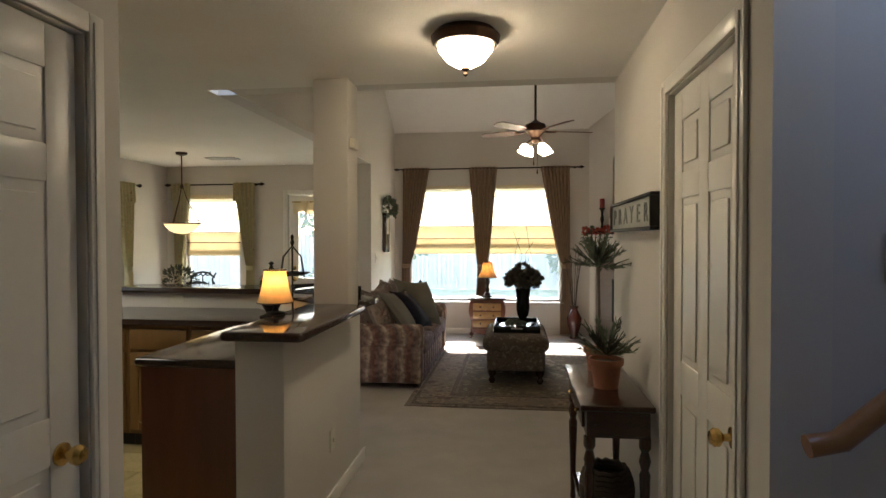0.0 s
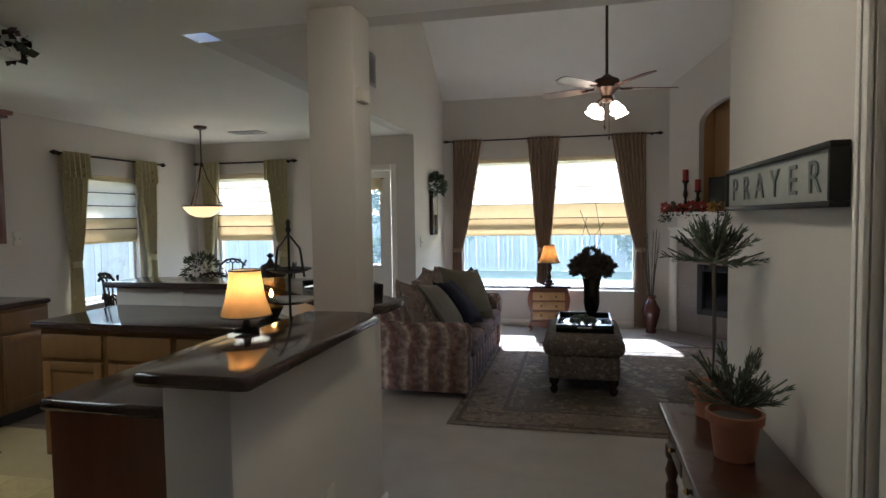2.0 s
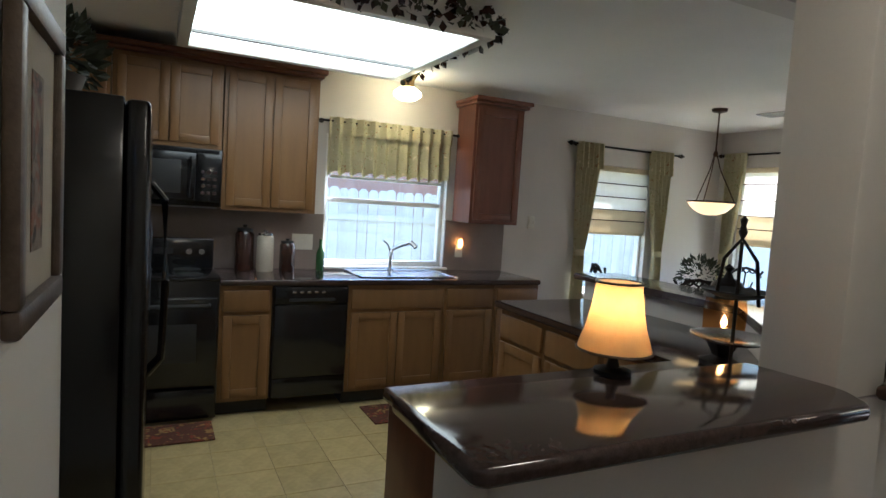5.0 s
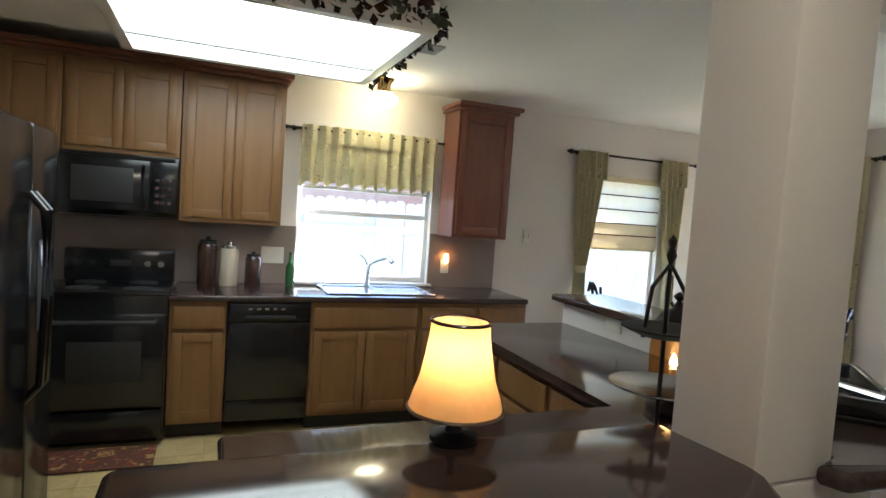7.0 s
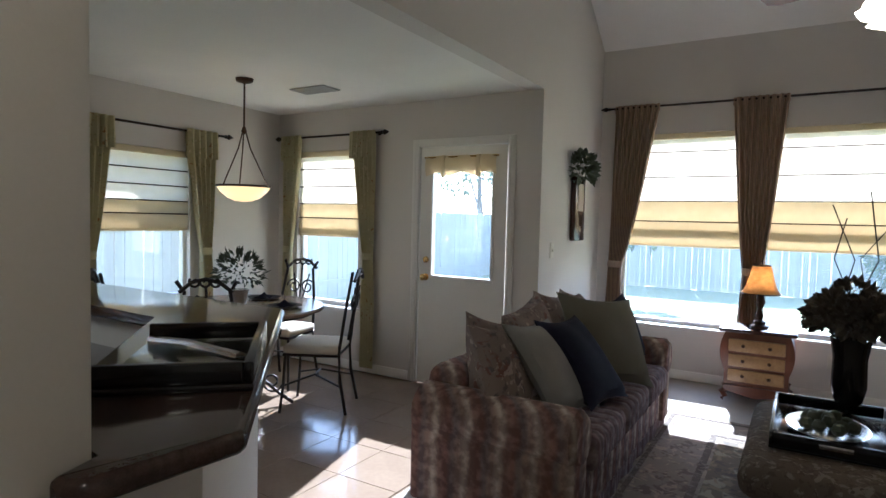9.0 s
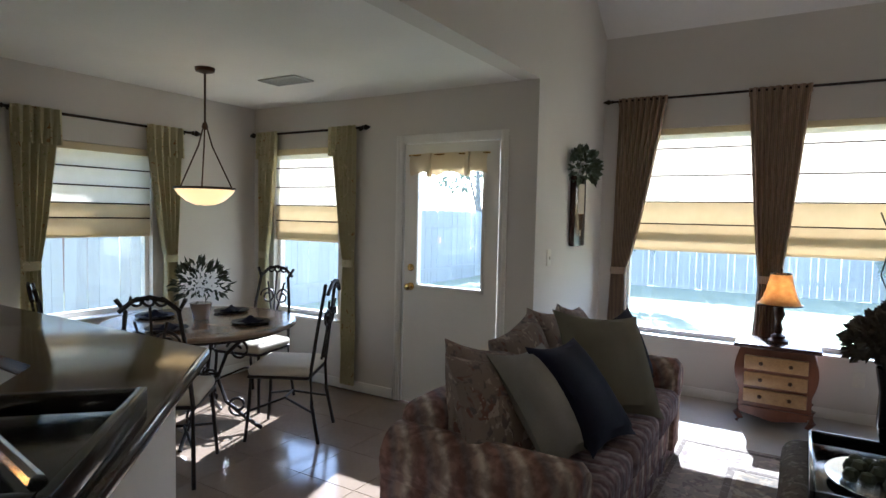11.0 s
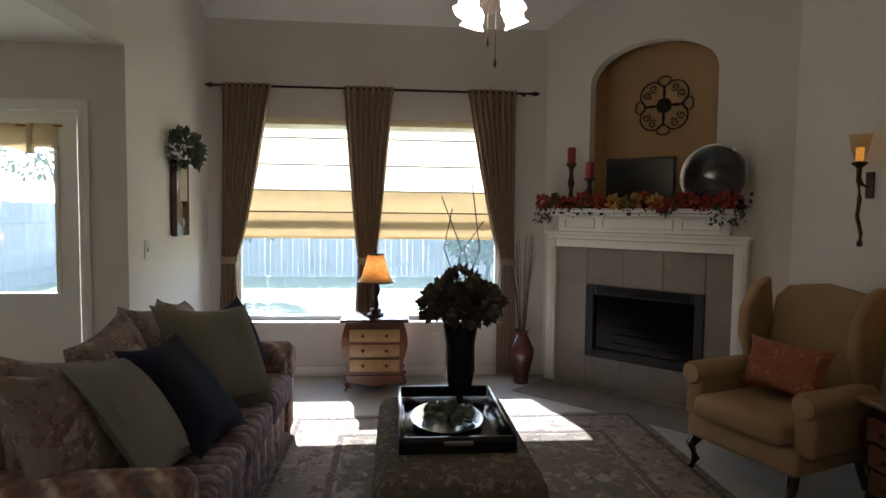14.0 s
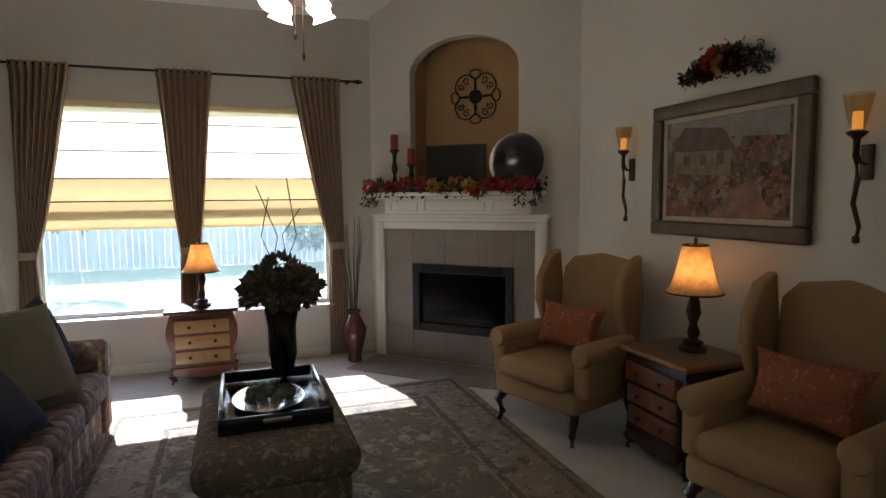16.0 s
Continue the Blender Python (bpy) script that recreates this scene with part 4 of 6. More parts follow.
def bombe_chest(name, label, at, w, d, h, top, body, front, knobs=2, rows=3):
    """A small bombe chest of drawers on cabriole feet; front to local -y."""
    t = thing(name, label, "chest", at)
    def fn(side):
        return sheet(lambda u, v: (side * (w / 2 - 0.02 + 0.035 * math.sin(math.pi * min(1, (1 - v) * 1.5))), -d / 2 + d * u, 0.12 + (h - 0.15) * v), 4, 14, 0.012)
    bulge = [(w / 2 - 0.03 + 0.035 * math.sin(math.pi * min(1, (1 - k / 12) * 1.5)), 0.11 + (h - 0.14) * k / 12) for k in range(13)]
    def case(bm):
        prev = None
        for hw, z in bulge:
            f = hw - (w / 2 - 0.03)
            ring = [bm.verts.new(p) for p in ((-hw, -d / 2 - f * 0.6 + 0.02, z), (hw, -d / 2 - f * 0.6 + 0.02, z), (hw, d / 2, z), (-hw, d / 2, z))]
            if prev:
                for i in range(4):
                    bm.faces.new((prev[i], prev[(i + 1) % 4], ring[(i + 1) % 4], ring[i]))
            else:
                bm.faces.new(ring[::-1])
            prev = ring
        bm.faces.new(prev)
    part("body", solid(case), body, t)
    part("top", solid(box(-w / 2 - 0.015, w / 2 + 0.015, -d / 2 - 0.02, d / 2 + 0.005, h - 0.03, h, 0.010, 3)), top, t)
    z0, dz = 0.17, (h - 0.24) / rows
    for r in range(rows):
        za, zb = z0 + dz * r + 0.012, z0 + dz * (r + 1) - 0.012
        k = 0.035 * math.sin(math.pi * min(1, (1 - (za - 0.11) / (h - 0.14)) * 1.5)) * 0.6
        dr = part("drawer", solid(box(-w / 2 + 0.06, w / 2 - 0.06, -d / 2 - k, -d / 2 - k + 0.03, za, zb, 0.006, 2)), front, t, "carved light wood drawer front")
        for s in (-1, 1):
            part("knob", solid(lathe([(0.007, 0), (0.007, 0.008), (0.014, 0.014), (0.012, 0.022), (0.001, 0.024)], 12, pose(s * w * 0.18, -d / 2 - k, (za + zb) / 2, 90, 0, 0))), BRONZE, dr)
    for x in (-w / 2 + 0.04, w / 2 - 0.04):
        for y in (-d / 2 + 0.04, d / 2 - 0.04):
            s, q = (1 if x > 0 else -1), (1 if y > 0 else -1)
            part("foot", solid(tube([(x, y, 0.14), (x + s * 0.02, y + q * 0.01, 0.09), (x - s * 0.005, y, 0.045), (x + s * 0.018, y + q * 0.008, 0.018)], 0.030, 10, 0.018)), body, t)
    part("apron", solid(prism([(-w / 2 + 0.05, 0.10), (-w / 4, 0.085), (0, 0.06), (w / 4, 0.085), (w / 2 - 0.05, 0.10), (w / 2 - 0.05, 0.15), (-w / 2 + 0.05, 0.15)], 0, 0.02, m=pose(0, -d / 2 + 0.018, 0, 90, 0, 0))), body, t)
    return t


bombe_chest("chest_of_drawers", "small carved three-drawer chest before the drapes", pose(0.19, 10.17, 0), 0.52, 0.36, 0.61, DARKWOOD, CHERRY, INLAY)
bombe_chest("side_chest", "dark bombe side chest with honey wood top", pose(2.78, 7.60, 0, 0, 0, -90), 0.52, 0.44, 0.62, TOPWOOD, DARKWOOD, CHERRY)


def table_lamp(name, label, at, s, shade_m, base_m, h=0.62, rs=0.15):
    """Bell shade on a sculpted stem."""
    t = thing(name, label, "lamp", at)
    part("base", solid(lathe([(0.075 * s, 0), (0.078 * s, 0.015), (0.05 * s, 0.03), (0.055 * s, 0.05), (0.02 * s, 0.07), (0.001, 0.07)], 16, wob=lambda a, z: 1 + 0.07 * math.sin(8 * a))), base_m, t)
    part("stem", solid(lathe([(0.022 * s, 0.06), (0.035 * s, 0.10), (0.02 * s, 0.15), (0.040 * s, 0.21), (0.028 * s, 0.28), (0.012 * s, 0.31), (0.009, h * 0.60), (0.001, h * 0.60)], 14, wob=lambda a, z: 1 + 0.12 * math.sin(3 * a + 40 * z))), base_m, t)
    z0, z1 = h * 0.52, h * 0.94
    prof = [(rs * (1 - 0.55 * k ** 0.55) if k < 1 else rs * 0.45, z0 + (z1 - z0) * k) for k in [i / 12 for i in range(13)]]
    part("shade", solid(lathe(prof + [(prof[-1][0] - 0.004, z1)] + [(r - 0.004, z) for r, z in prof[::-1]], 28, wob=lambda a, z: 1 + 0.012 * math.cos(8 * a))), shade_m, t, "glowing bell-shaped cloth shade")
    for r, z in (prof[0], prof[-1]):
        part("shade_trim", solid(tube(arc((0, 0, z), r, 0, 360, 28, "xy"), 0.005, 5)), base_m, t)
    zb = (z0 + z1) / 2 - 0.01
    part("bulb", solid(lathe([(0.001, zb - 0.03), (0.02 * s, zb - 0.02), (0.026 * s, zb), (0.014 * s, zb + 0.03), (0.001, zb + 0.04)], 12)), BULB_E, t)
    part("finial", solid(lathe([(0.004, z1 - 0.03), (0.005, z1 + 0.01), (0.012, z1 + 0.025), (0.004, z1 + 0.04), (0.001, z1 + 0.045)], 10)), base_m, t)
    return t


table_lamp("table_lamp", "figured bronze lamp with parchment bell shade, lit", pose(0.19, 10.17, 0.611), 0.9, LAMP2_E, BRONZE, 0.54, 0.15)
table_lamp("table_lamp", "figured bronze lamp with parchment bell shade, lit", pose(2.83, 7.60, 0.621), 1.0, LAMP2_E, BRONZE, 0.62, 0.15)


def wing_chair(at, group="tan wing chairs"):
    """Front to local -y."""
    t = thing("wing_chair", "tan upholstered wing chair with curved dark legs", "armchair", at, group)
    part("seat_frame", solid(box(-0.33, 0.33, -0.34, 0.30, 0.20, 0.33, 0.03, 3)), TAN, t)
    part("seat_cushion", solid(box(-0.27, 0.27, -0.38, 0.20, 0.33, 0.46, 0.05, 4)), TAN, t)
    lean = Matrix.Rotation(radians(-10), 4, "X")
    part("backrest", solid(prism([(-0.29, 0), (0.29, 0), (0.29, 0.62), (0.22, 0.70), (0, 0.735), (-0.22, 0.70), (-0.29, 0.62)], -0.06, 0.06, 0.035, m=pose(0, 0.26, 0.36, 80, 0, 0))), TAN, t)
    for s in (-1, 1):
        part("wing", solid(prism([(0.0, 0.10), (-0.12, 0.14), (-0.20, 0.34), (-0.19, 0.50), (-0.10, 0.64), (0.02, 0.68), (0.06, 0.4)], -0.035, 0.035, 0.025, m=pose(s * 0.32, 0.27, 0.42, 90, 0, 90))), TAN, t)
        part("arm", solid(box(s * 0.33 - 0.055, s * 0.33 + 0.055, -0.30, 0.25, 0.30, 0.56, 0.03, 3), lathe([(0.001, 0), (0.055, 0.003), (0.068, 0.02), (0.068, 0.50), (0.001, 0.52)], 16, pose(s * 0.335, -0.32, 0.555, -90, 0, 0))), TAN, t)
        part("front_leg", solid(tube([(s * 0.28, -0.29, 0.21), (s * 0.305, -0.325, 0.15), (s * 0.285, -0.305, 0.07), (s * 0.30, -0.325, 0.014)], 0.036, 10, 0.017)), DARKWOOD, t)
        part("back_leg", solid(tube([(s * 0.26, 0.26, 0.21), (s * 0.265, 0.30, 0.10), (s * 0.27, 0.34, 0.0)], 0.026, 8, 0.018)), DARKWOOD, t)
    return t


c1 = wing_chair(pose(2.47, 8.31, 0.001, 0, 0, -70))
c2 = copy_thing(c1, pose(2.72, 6.83, 0.001, 0, 0, -78))
for (x, y, a) in ((2.46, 8.30, -70), (2.71, 6.83, -78)):
    single("lumbar_pillow", solid(pillow(0.50, 0.30, 0.15)), RUST, "rust patterned lumbar pillow on the wing chair", "cushion", pose(x, y, 0.635, 0, 0, a) @ pose(0, 0.03, 0, -18, 0, 0))

# fireplace
FP = DIAG
t = thing("fireplace", "white mantel fireplace with stone tile surround", "fireplace", FP)
U0, U1, F0, F1 = 0.08, 1.70, 0.46, 1.42
for q in ((U0 + 0.09, F0, 0.002, 1.19), (F1, U1 - 0.09, 0.002, 1.19), (F0, F1, 0.88, 1.19), (F0, F1, 0.002, 0.27)):
    nx = max(1, round((q[1] - q[0]) / 0.32))
    nz = max(1, round((q[3] - q[2]) / 0.32))
    for i in range(nx):
        for j in range(nz):
            xa, za = q[0] + (q[1] - q[0]) * i / nx, q[2] + (q[3] - q[2]) * j / nz
            part("tile", solid(box(xa + 0.001, xa + (q[1] - q[0]) / nx - 0.001, -0.06, -0.001, za + 0.001, za + (q[3] - q[2]) / nz - 0.001, 0.002, 1)), SLATE, t)
hearth = thing("hearth", "flush stone tile hearth before the fireplace", "hearth", DIAG, kind="structure")
for i in range(5):
    for j in range(2):
        part("tile", solid(box(U0 + 0.324 * i + 0.002, U0 + 0.324 * (i + 1) - 0.002, -0.085 - 0.26 * (j + 1) + 0.002, -0.087 - 0.26 * j, 0.0005, 0.006, 0.001, 1)), SLATE, hearth)
for a in (U0, U1 - 0.09):
    part("pilaster", solid(box(a, a + 0.088, -0.085, -0.001, 0.001, 1.26, 0.006), box(a + 0.02, a + 0.068, -0.095, -0.085, 0.1, 1.18, 0.004)), WHITE, t)
part("architrave", solid(box(U0, U1, -0.085, -0.001, 1.262, 1.30, 0.005), box(U0 + 0.09, U1 - 0.09, -0.085, -0.001, 1.192, 1.26, 0.006), box(U0 - 0.02, U1 + 0.02, -0.105, -0.001, 1.30, 1.325, 0.006)), WHITE, t)
part("frieze", solid(box(U0 + 0.12, U1 - 0.12, -0.10, -0.001, 1.326, 1.46, 0.004)), WHITE, t)
for a, b in ((U0 + 0.18, U0 + 0.46), (U0 + 0.52, U1 - 0.52), (U1 - 0.46, U1 - 0.18)):
    for q in ((a, b, 1.35, 1.362), (a, b, 1.428, 1.44), (a, a + 0.012, 1.362, 1.428), (b - 0.012, b, 1.362, 1.428)):
        part("moulding", solid(box(q[0], q[1], -0.112, -0.10, q[2], q[3], 0.003)), WHITE, t)
part("mantel_shelf", solid(box(U0 + 0.06, U1 - 0.06, -0.17, -0.001, 1.46, 1.485, 0.008), box(U0 + 0.02, U1 - 0.02, -0.21, -0.001, 1.486, 1.52, 0.010)), WHITE, t)
part("firebox", solid(box(F0 + 0.01, F1 - 0.01, 0.0, 0.02, 0.28, 0.87), box(F0, F0 + 0.07, -0.075, -0.001, 0.27, 0.88, 0.006), box(F1 - 0.07, F1, -0.075, -0.001, 0.27, 0.88, 0.006), box(F0 + 0.07, F1 - 0.07, -0.075, -0.001, 0.80, 0.88, 0.006), box(F0 + 0.07, F1 - 0.07, -0.075, -0.001, 0.27, 0.34, 0.006)), MATTE, t, "black metal firebox front")
part("fire_glass", solid(box(F0 + 0.07, F1 - 0.07, -0.035, -0.030, 0.34, 0.80)), CLEAR, t)
for k, z in enumerate((0.40, 0.47, 0.53)):
    part("log", solid(tube([(F0 + 0.2 + 0.03 * k, -0.015, z), (F1 - 0.2 - 0.05 * k, -0.012, z + 0.02 * (k - 1))], 0.012, 8)), BARK, t)
for i in range(9):
    part("louvre", solid(box(F0 + 0.10, F1 - 0.10, -0.079, -0.075, 0.812 + 0.007 * i, 0.815 + 0.007 * i)), BLACK, t)


# ---- kitchen ----
def cabinet(name, at, w, h, d, m, label, drawer=True, doors=1, toe=True, group="oak base cabinets"):
    """A unit: origin at the bottom left of its front, front to local -y, body behind."""
    t = thing(name, label, "cabinet", at, group)
    z0 = 0.10 if toe else 0.0
    part("body", solid(box(0.001, w - 0.001, 0.0, d, z0, h, 0.002, 1)), m, t)
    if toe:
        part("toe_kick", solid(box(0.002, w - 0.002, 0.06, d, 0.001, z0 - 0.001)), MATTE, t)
    zt = h - 0.03
    if drawer:
        part("drawer_front", solid(box(0.02, w - 0.02, -0.02, -0.001, zt - 0.14, zt, 0.008, 2)), m, t)
        zt -= 0.165
    dw = (w - 0.04) / doors
    for i in range(doors):
        a, b, c = 0.02 + dw * i + 0.004, 0.02 + dw * (i + 1) - 0.004, z0 + 0.03
        door = part("door", solid(box(a, a + 0.055, -0.02, -0.001, c, zt, 0.004), box(b - 0.055, b, -0.02, -0.001, c, zt, 0.004), box(a + 0.055, b - 0.055, -0.02, -0.001, zt - 0.055, zt, 0.004), box(a + 0.055, b - 0.055, -0.02, -0.001, c, c + 0.055, 0.004)), m, t)
        part("door_panel", solid(box(a + 0.054, b - 0.054, -0.012, -0.002, c + 0.054, zt - 0.054, 0.003, 1)), m, door)
    return t


def west(y, z, x):
    """Placing for units on the west wall: front towards +x, starting at y."""
    return pose(x, y, z, 0, 0, 90)


for y, w, n in ((3.80, 0.33, 1), (4.65, 0.75, 2), (5.40, 0.44, 1), (5.84, 0.42, 1)):
    cabinet("base_cabinet", west(y, 0.0, -3.50), w, 0.868, 0.58, OAK, "honey oak base cabinet under the dark worktop", True, n)
cabinet("base_cabinet", west(2.54, 0.0, -3.50), 0.58, 0.868, 0.58, OAK, "honey oak base cabinet in the kitchen corner")
G = "oak wall cabinets"
cabinet("wall_cabinet", west(3.815, 1.345, -3.78), 0.64, 0.955, 0.30, OAK, "oak wall cabinet with two doors", False, 2, False, G)
cabinet("wall_cabinet", west(3.16, 1.74, -3.78), 0.65, 0.56, 0.30, OAK, "oak wall cabinet above the microwave", False, 2, False, G)
cabinet("wall_cabinet", west(2.54, 1.345, -3.78), 0.615, 0.955, 0.30, OAK, "oak wall cabinet in the corner", False, 2, False, G)
cabinet("wall_cabinet", west(5.72, 1.335, -3.78), 0.47, 0.965, 0.30, CHERRY, "reddish wall cabinet beside the sink window", False, 1, False, G)
cabinet("wall_cabinet", pose(-1.62, 2.84, 1.80, 0, 0, 180), 0.95, 0.50, 0.30, OAK, "oak cabinet over the refrigerator", False, 2, False, G)
for y0, y1 in ((2.54, 4.47), (5.70, 6.21)):
    single("crown_moulding", solid(box(KX + 0.01, -3.73, y0, y1, 2.301, 2.325, 0.006), box(KX + 0.01, -3.70, y0 - 0.01, y1 + 0.02, 2.326, 2.36, 0.008)), CHERRY, "dark crown moulding on the wall cabinets", "moulding", kind="structure")
for x, w in ((-2.56, 0.46), (-2.10, 0.46), (-1.64, 0.46)):
    cabinet("base_cabinet", pose(x, 5.33, 0), w, 0.868, 0.60, OAK, "honey oak drawer cabinet in the peninsula", True, 1)
cabinet("base_cabinet", pose(-1.14, 5.29, 0, 0, 0, -90), 1.20, 0.868, 0.48, OAK, "oak peninsula cabinet along the half wall", True, 3)
single("end_panel", solid(box(-1.15, -0.648, 4.066, 4.086, 0.001, 0.868, 0.003)), CHERRY, "dark reddish end panel of the peninsula", "cabinet panel")

t = thing("dishwasher", "black built-in dishwasher under the worktop", "dishwasher", west(4.135, 0, -3.50))
part("body", solid(box(0.002, 0.512, 0.0, 0.55, 0.10, 0.866)), MATTE, t)
part("door", solid(box(0.006, 0.508, -0.03, -0.001, 0.24, 0.74, 0.008)), BLACK, t)
part("control_panel", solid(box(0.006, 0.508, -0.035, -0.001, 0.745, 0.862, 0.008)), BLACK, t)
part("lower_panel", solid(box(0.006, 0.508, -0.02, -0.001, 0.10, 0.235, 0.006)), BLACK, t)
part("handle", solid(box(0.10, 0.41, -0.05, -0.036, 0.765, 0.785, 0.006)), MATTE, t)
for i in range(5):
    part("button", solid(box(0.12 + 0.05 * i, 0.145 + 0.05 * i, -0.038, -0.0355, 0.82, 0.832, 0.001)), STEEL, t)
t = thing("range", "black freestanding electric range", "stove", west(3.155, 0, -3.46))
part("body", solid(box(0.0, 0.64, 0.0, 0.60, 0.02, 0.905, 0.006)), BLACK, t)
part("cooktop", solid(box(-0.002, 0.642, -0.02, 0.62, 0.906, 0.925, 0.006)), BLACK, t)
part("backguard", solid(box(0.0, 0.64, 0.50, 0.60, 0.926, 1.13, 0.012)), BLACK, t)
part("oven_door", solid(box(0.01, 0.63, -0.04, -0.001, 0.24, 0.80, 0.012)), BLACK, t)
part("oven_window", solid(box(0.13, 0.51, -0.044, -0.0405, 0.40, 0.64, 0.002)), MATTE, t)
part("oven_handle", solid(tube([(0.06, -0.04, 0.76), (0.06, -0.085, 0.76), (0.58, -0.085, 0.76), (0.58, -0.04, 0.76)], 0.012, 8)), MATTE, t)
part("storage_drawer", solid(box(0.01, 0.63, -0.035, -0.001, 0.05, 0.225, 0.010)), BLACK, t)
for i in range(4):
    part("burner", solid(lathe([(0.085, 0.9255), (0.085, 0.93), (0.06, 0.931), (0.001, 0.931)], 20, pose(0.17 + 0.30 * (i % 2), 0.13 + 0.27 * (i // 2), 0))), MATTE, t)
    part("control_knob", solid(lathe([(0.022, 0), (0.02, 0.022), (0.001, 0.022)], 14, pose(0.08 + (0.08 * i if i < 2 else 0.24 + 0.08 * i), 0.499, 1.04, 90, 0, 0))), STEEL, t)
part("clock_display", solid(box(0.26, 0.38, 0.494, 0.499, 1.02, 1.06, 0.001)), MATTE, t)
t = thing("microwave", "black microwave hung over the range", "microwave", west(3.16, 1.36, -3.72))
part("body", solid(box(0, 0.65, 0.0, 0.37, 0, 0.375, 0.006)), BLACK, t)
part("door", solid(box(0.005, 0.49, -0.03, -0.001, 0.03, 0.345, 0.010)), BLACK, t)
part("door_window", solid(box(0.07, 0.40, -0.033, -0.0305, 0.08, 0.29, 0.002)), MATTE, t)
part("control_panel", solid(box(0.495, 0.645, -0.03, -0.001, 0.03, 0.345, 0.006)), BLACK, t)
part("handle", solid(tube([(0.455, -0.03, 0.06), (0.455, -0.06, 0.07), (0.455, -0.06, 0.30), (0.455, -0.03, 0.31)], 0.010, 8)), BLACK, t)
for i in range(12):
    part("button", solid(box(0.52 + 0.035 * (i % 3), 0.545 + 0.035 * (i % 3), -0.033, -0.0305, 0.08 + 0.045 * (i // 3), 0.10 + 0.045 * (i // 3), 0.001)), STONE_EDGE, t)
part("vent_grille", solid(*[box(0.02, 0.63, -0.02, -0.001, 0.35 + 0.008 * i, 0.353 + 0.008 * i) for i in range(3)]), MATTE, t)

t = thing("refrigerator", "black side-by-side refrigerator with door dispenser", "refrigerator", pose(-1.62, 3.33, 0, 0, 0, 180))
part("body", solid(box(0.0, 0.92, 0.0, 0.74, 0.03, 1.74, 0.008)), BLACK, t)
for a, b, hx in ((0.004, 0.53, 0.50), (0.536, 0.916, 0.565)):
    d = part("door", solid(box(a, b, -0.075, -0.003, 0.06, 1.735, 0.018, 3)), BLACK, t)
    part("handle", solid(tube([(hx, -0.075, 0.72), (hx, -0.125, 0.78), (hx, -0.135, 1.10), (hx, -0.125, 1.42), (hx, -0.075, 1.48)], 0.014, 8)), BLACK, d)
part("dispenser", solid(box(0.64, 0.83, -0.079, -0.0755, 0.95, 1.30, 0.003)), MATTE, t, "recessed ice and water dispenser")
part("dispenser_panel", solid(box(0.66, 0.81, -0.082, -0.0795, 1.20, 1.28, 0.002)), STEEL, t)
t = thing("ivy_plant", "trailing dusty green ivy on top of the refrigerator", "plant", pose(-2.04, 3.08, 1.742))
part("basket", solid(lathe([(0.08, 0), (0.11, 0.10), (0.105, 0.10), (0.07, 0.01), (0.001, 0.01)], 18, wob=lambda a, z: 1 + 0.03 * math.sin(20 * a))), BARK, t)
part("foliage", solid(leaves([((p[0] * 1.6, p[1] * 0.9 - 0.03, p[2]), d) for p, d in ball_of(420, 0.20, 31, 0.7, 0.16, -0.5)], 0.06, 5)), LEAF, t)

t = thing("kitchen_sink", "double-bowl stainless steel kitchen sink", "sink", west(4.76, 0.911, -3.52))
part("rim", solid(box(0.0, 0.78, 0.03, 0.05, 0, 0.012, 0.004), box(0.0, 0.78, 0.44, 0.50, 0, 0.012, 0.004), box(0.0, 0.03, 0.05, 0.44, 0, 0.012, 0.004), box(0.75, 0.78, 0.05, 0.44, 0, 0.012, 0.004), box(0.375, 0.405, 0.05, 0.44, 0, 0.012, 0.004)), STEEL, t)
for a, b in ((0.031, 0.374), (0.406, 0.749)):
    part("bowl", solid(sheet(lambda u, v, a=a, b=b: (a + (b - a) * u, 0.051 + 0.388 * v, 0.003 - 0.002 * math.sin(math.pi * u) * math.sin(math.pi * v)), 8, 8, 0.001)), STEEL, t)
t = thing("faucet", "chrome pull-out kitchen faucet", "faucet", west(5.14, 0.923, -4.00))
part("spout", solid(tube([(0, 0, 0), (0, 0, 0.12), (0.01, -0.03, 0.17), (0.05, -0.09, 0.20), (0.10, -0.17, 0.23)], 0.016, 10)), STEEL, t)
part("spray_head", solid(tube([(0.10, -0.17, 0.235), (0.13, -0.21, 0.20)], 0.02, 10)), STEEL, t)
part("lever", solid(tube([(0, 0, 0.14), (-0.03, -0.005, 0.20), (-0.07, -0.01, 0.23)], 0.009, 8)), STEEL, t)
part("base_plate", solid(lathe([(0.03, -0.011), (0.03, 0.008), (0.018, 0.012), (0.001, 0.012)], 16)), STEEL, t)


def canister(y, r, h, m, label, x=-3.95):
    t = thing("canister", label, "canister", pose(x, y, 0.911), "kitchen canisters")
    part("jar", solid(lathe([(r * 0.95, 0), (r, 0.01), (r, h * 0.8), (r * 0.8, h * 0.86), (0.001, h * 0.86)], 20)), m, t)
    part("lid", solid(lathe([(r * 0.85, h * 0.862), (r * 0.85, h * 0.92), (r * 0.2, h * 0.94), (r * 0.25, h), (0.001, h)], 20)), STEEL if m == MATBOARD else MATTE, t)


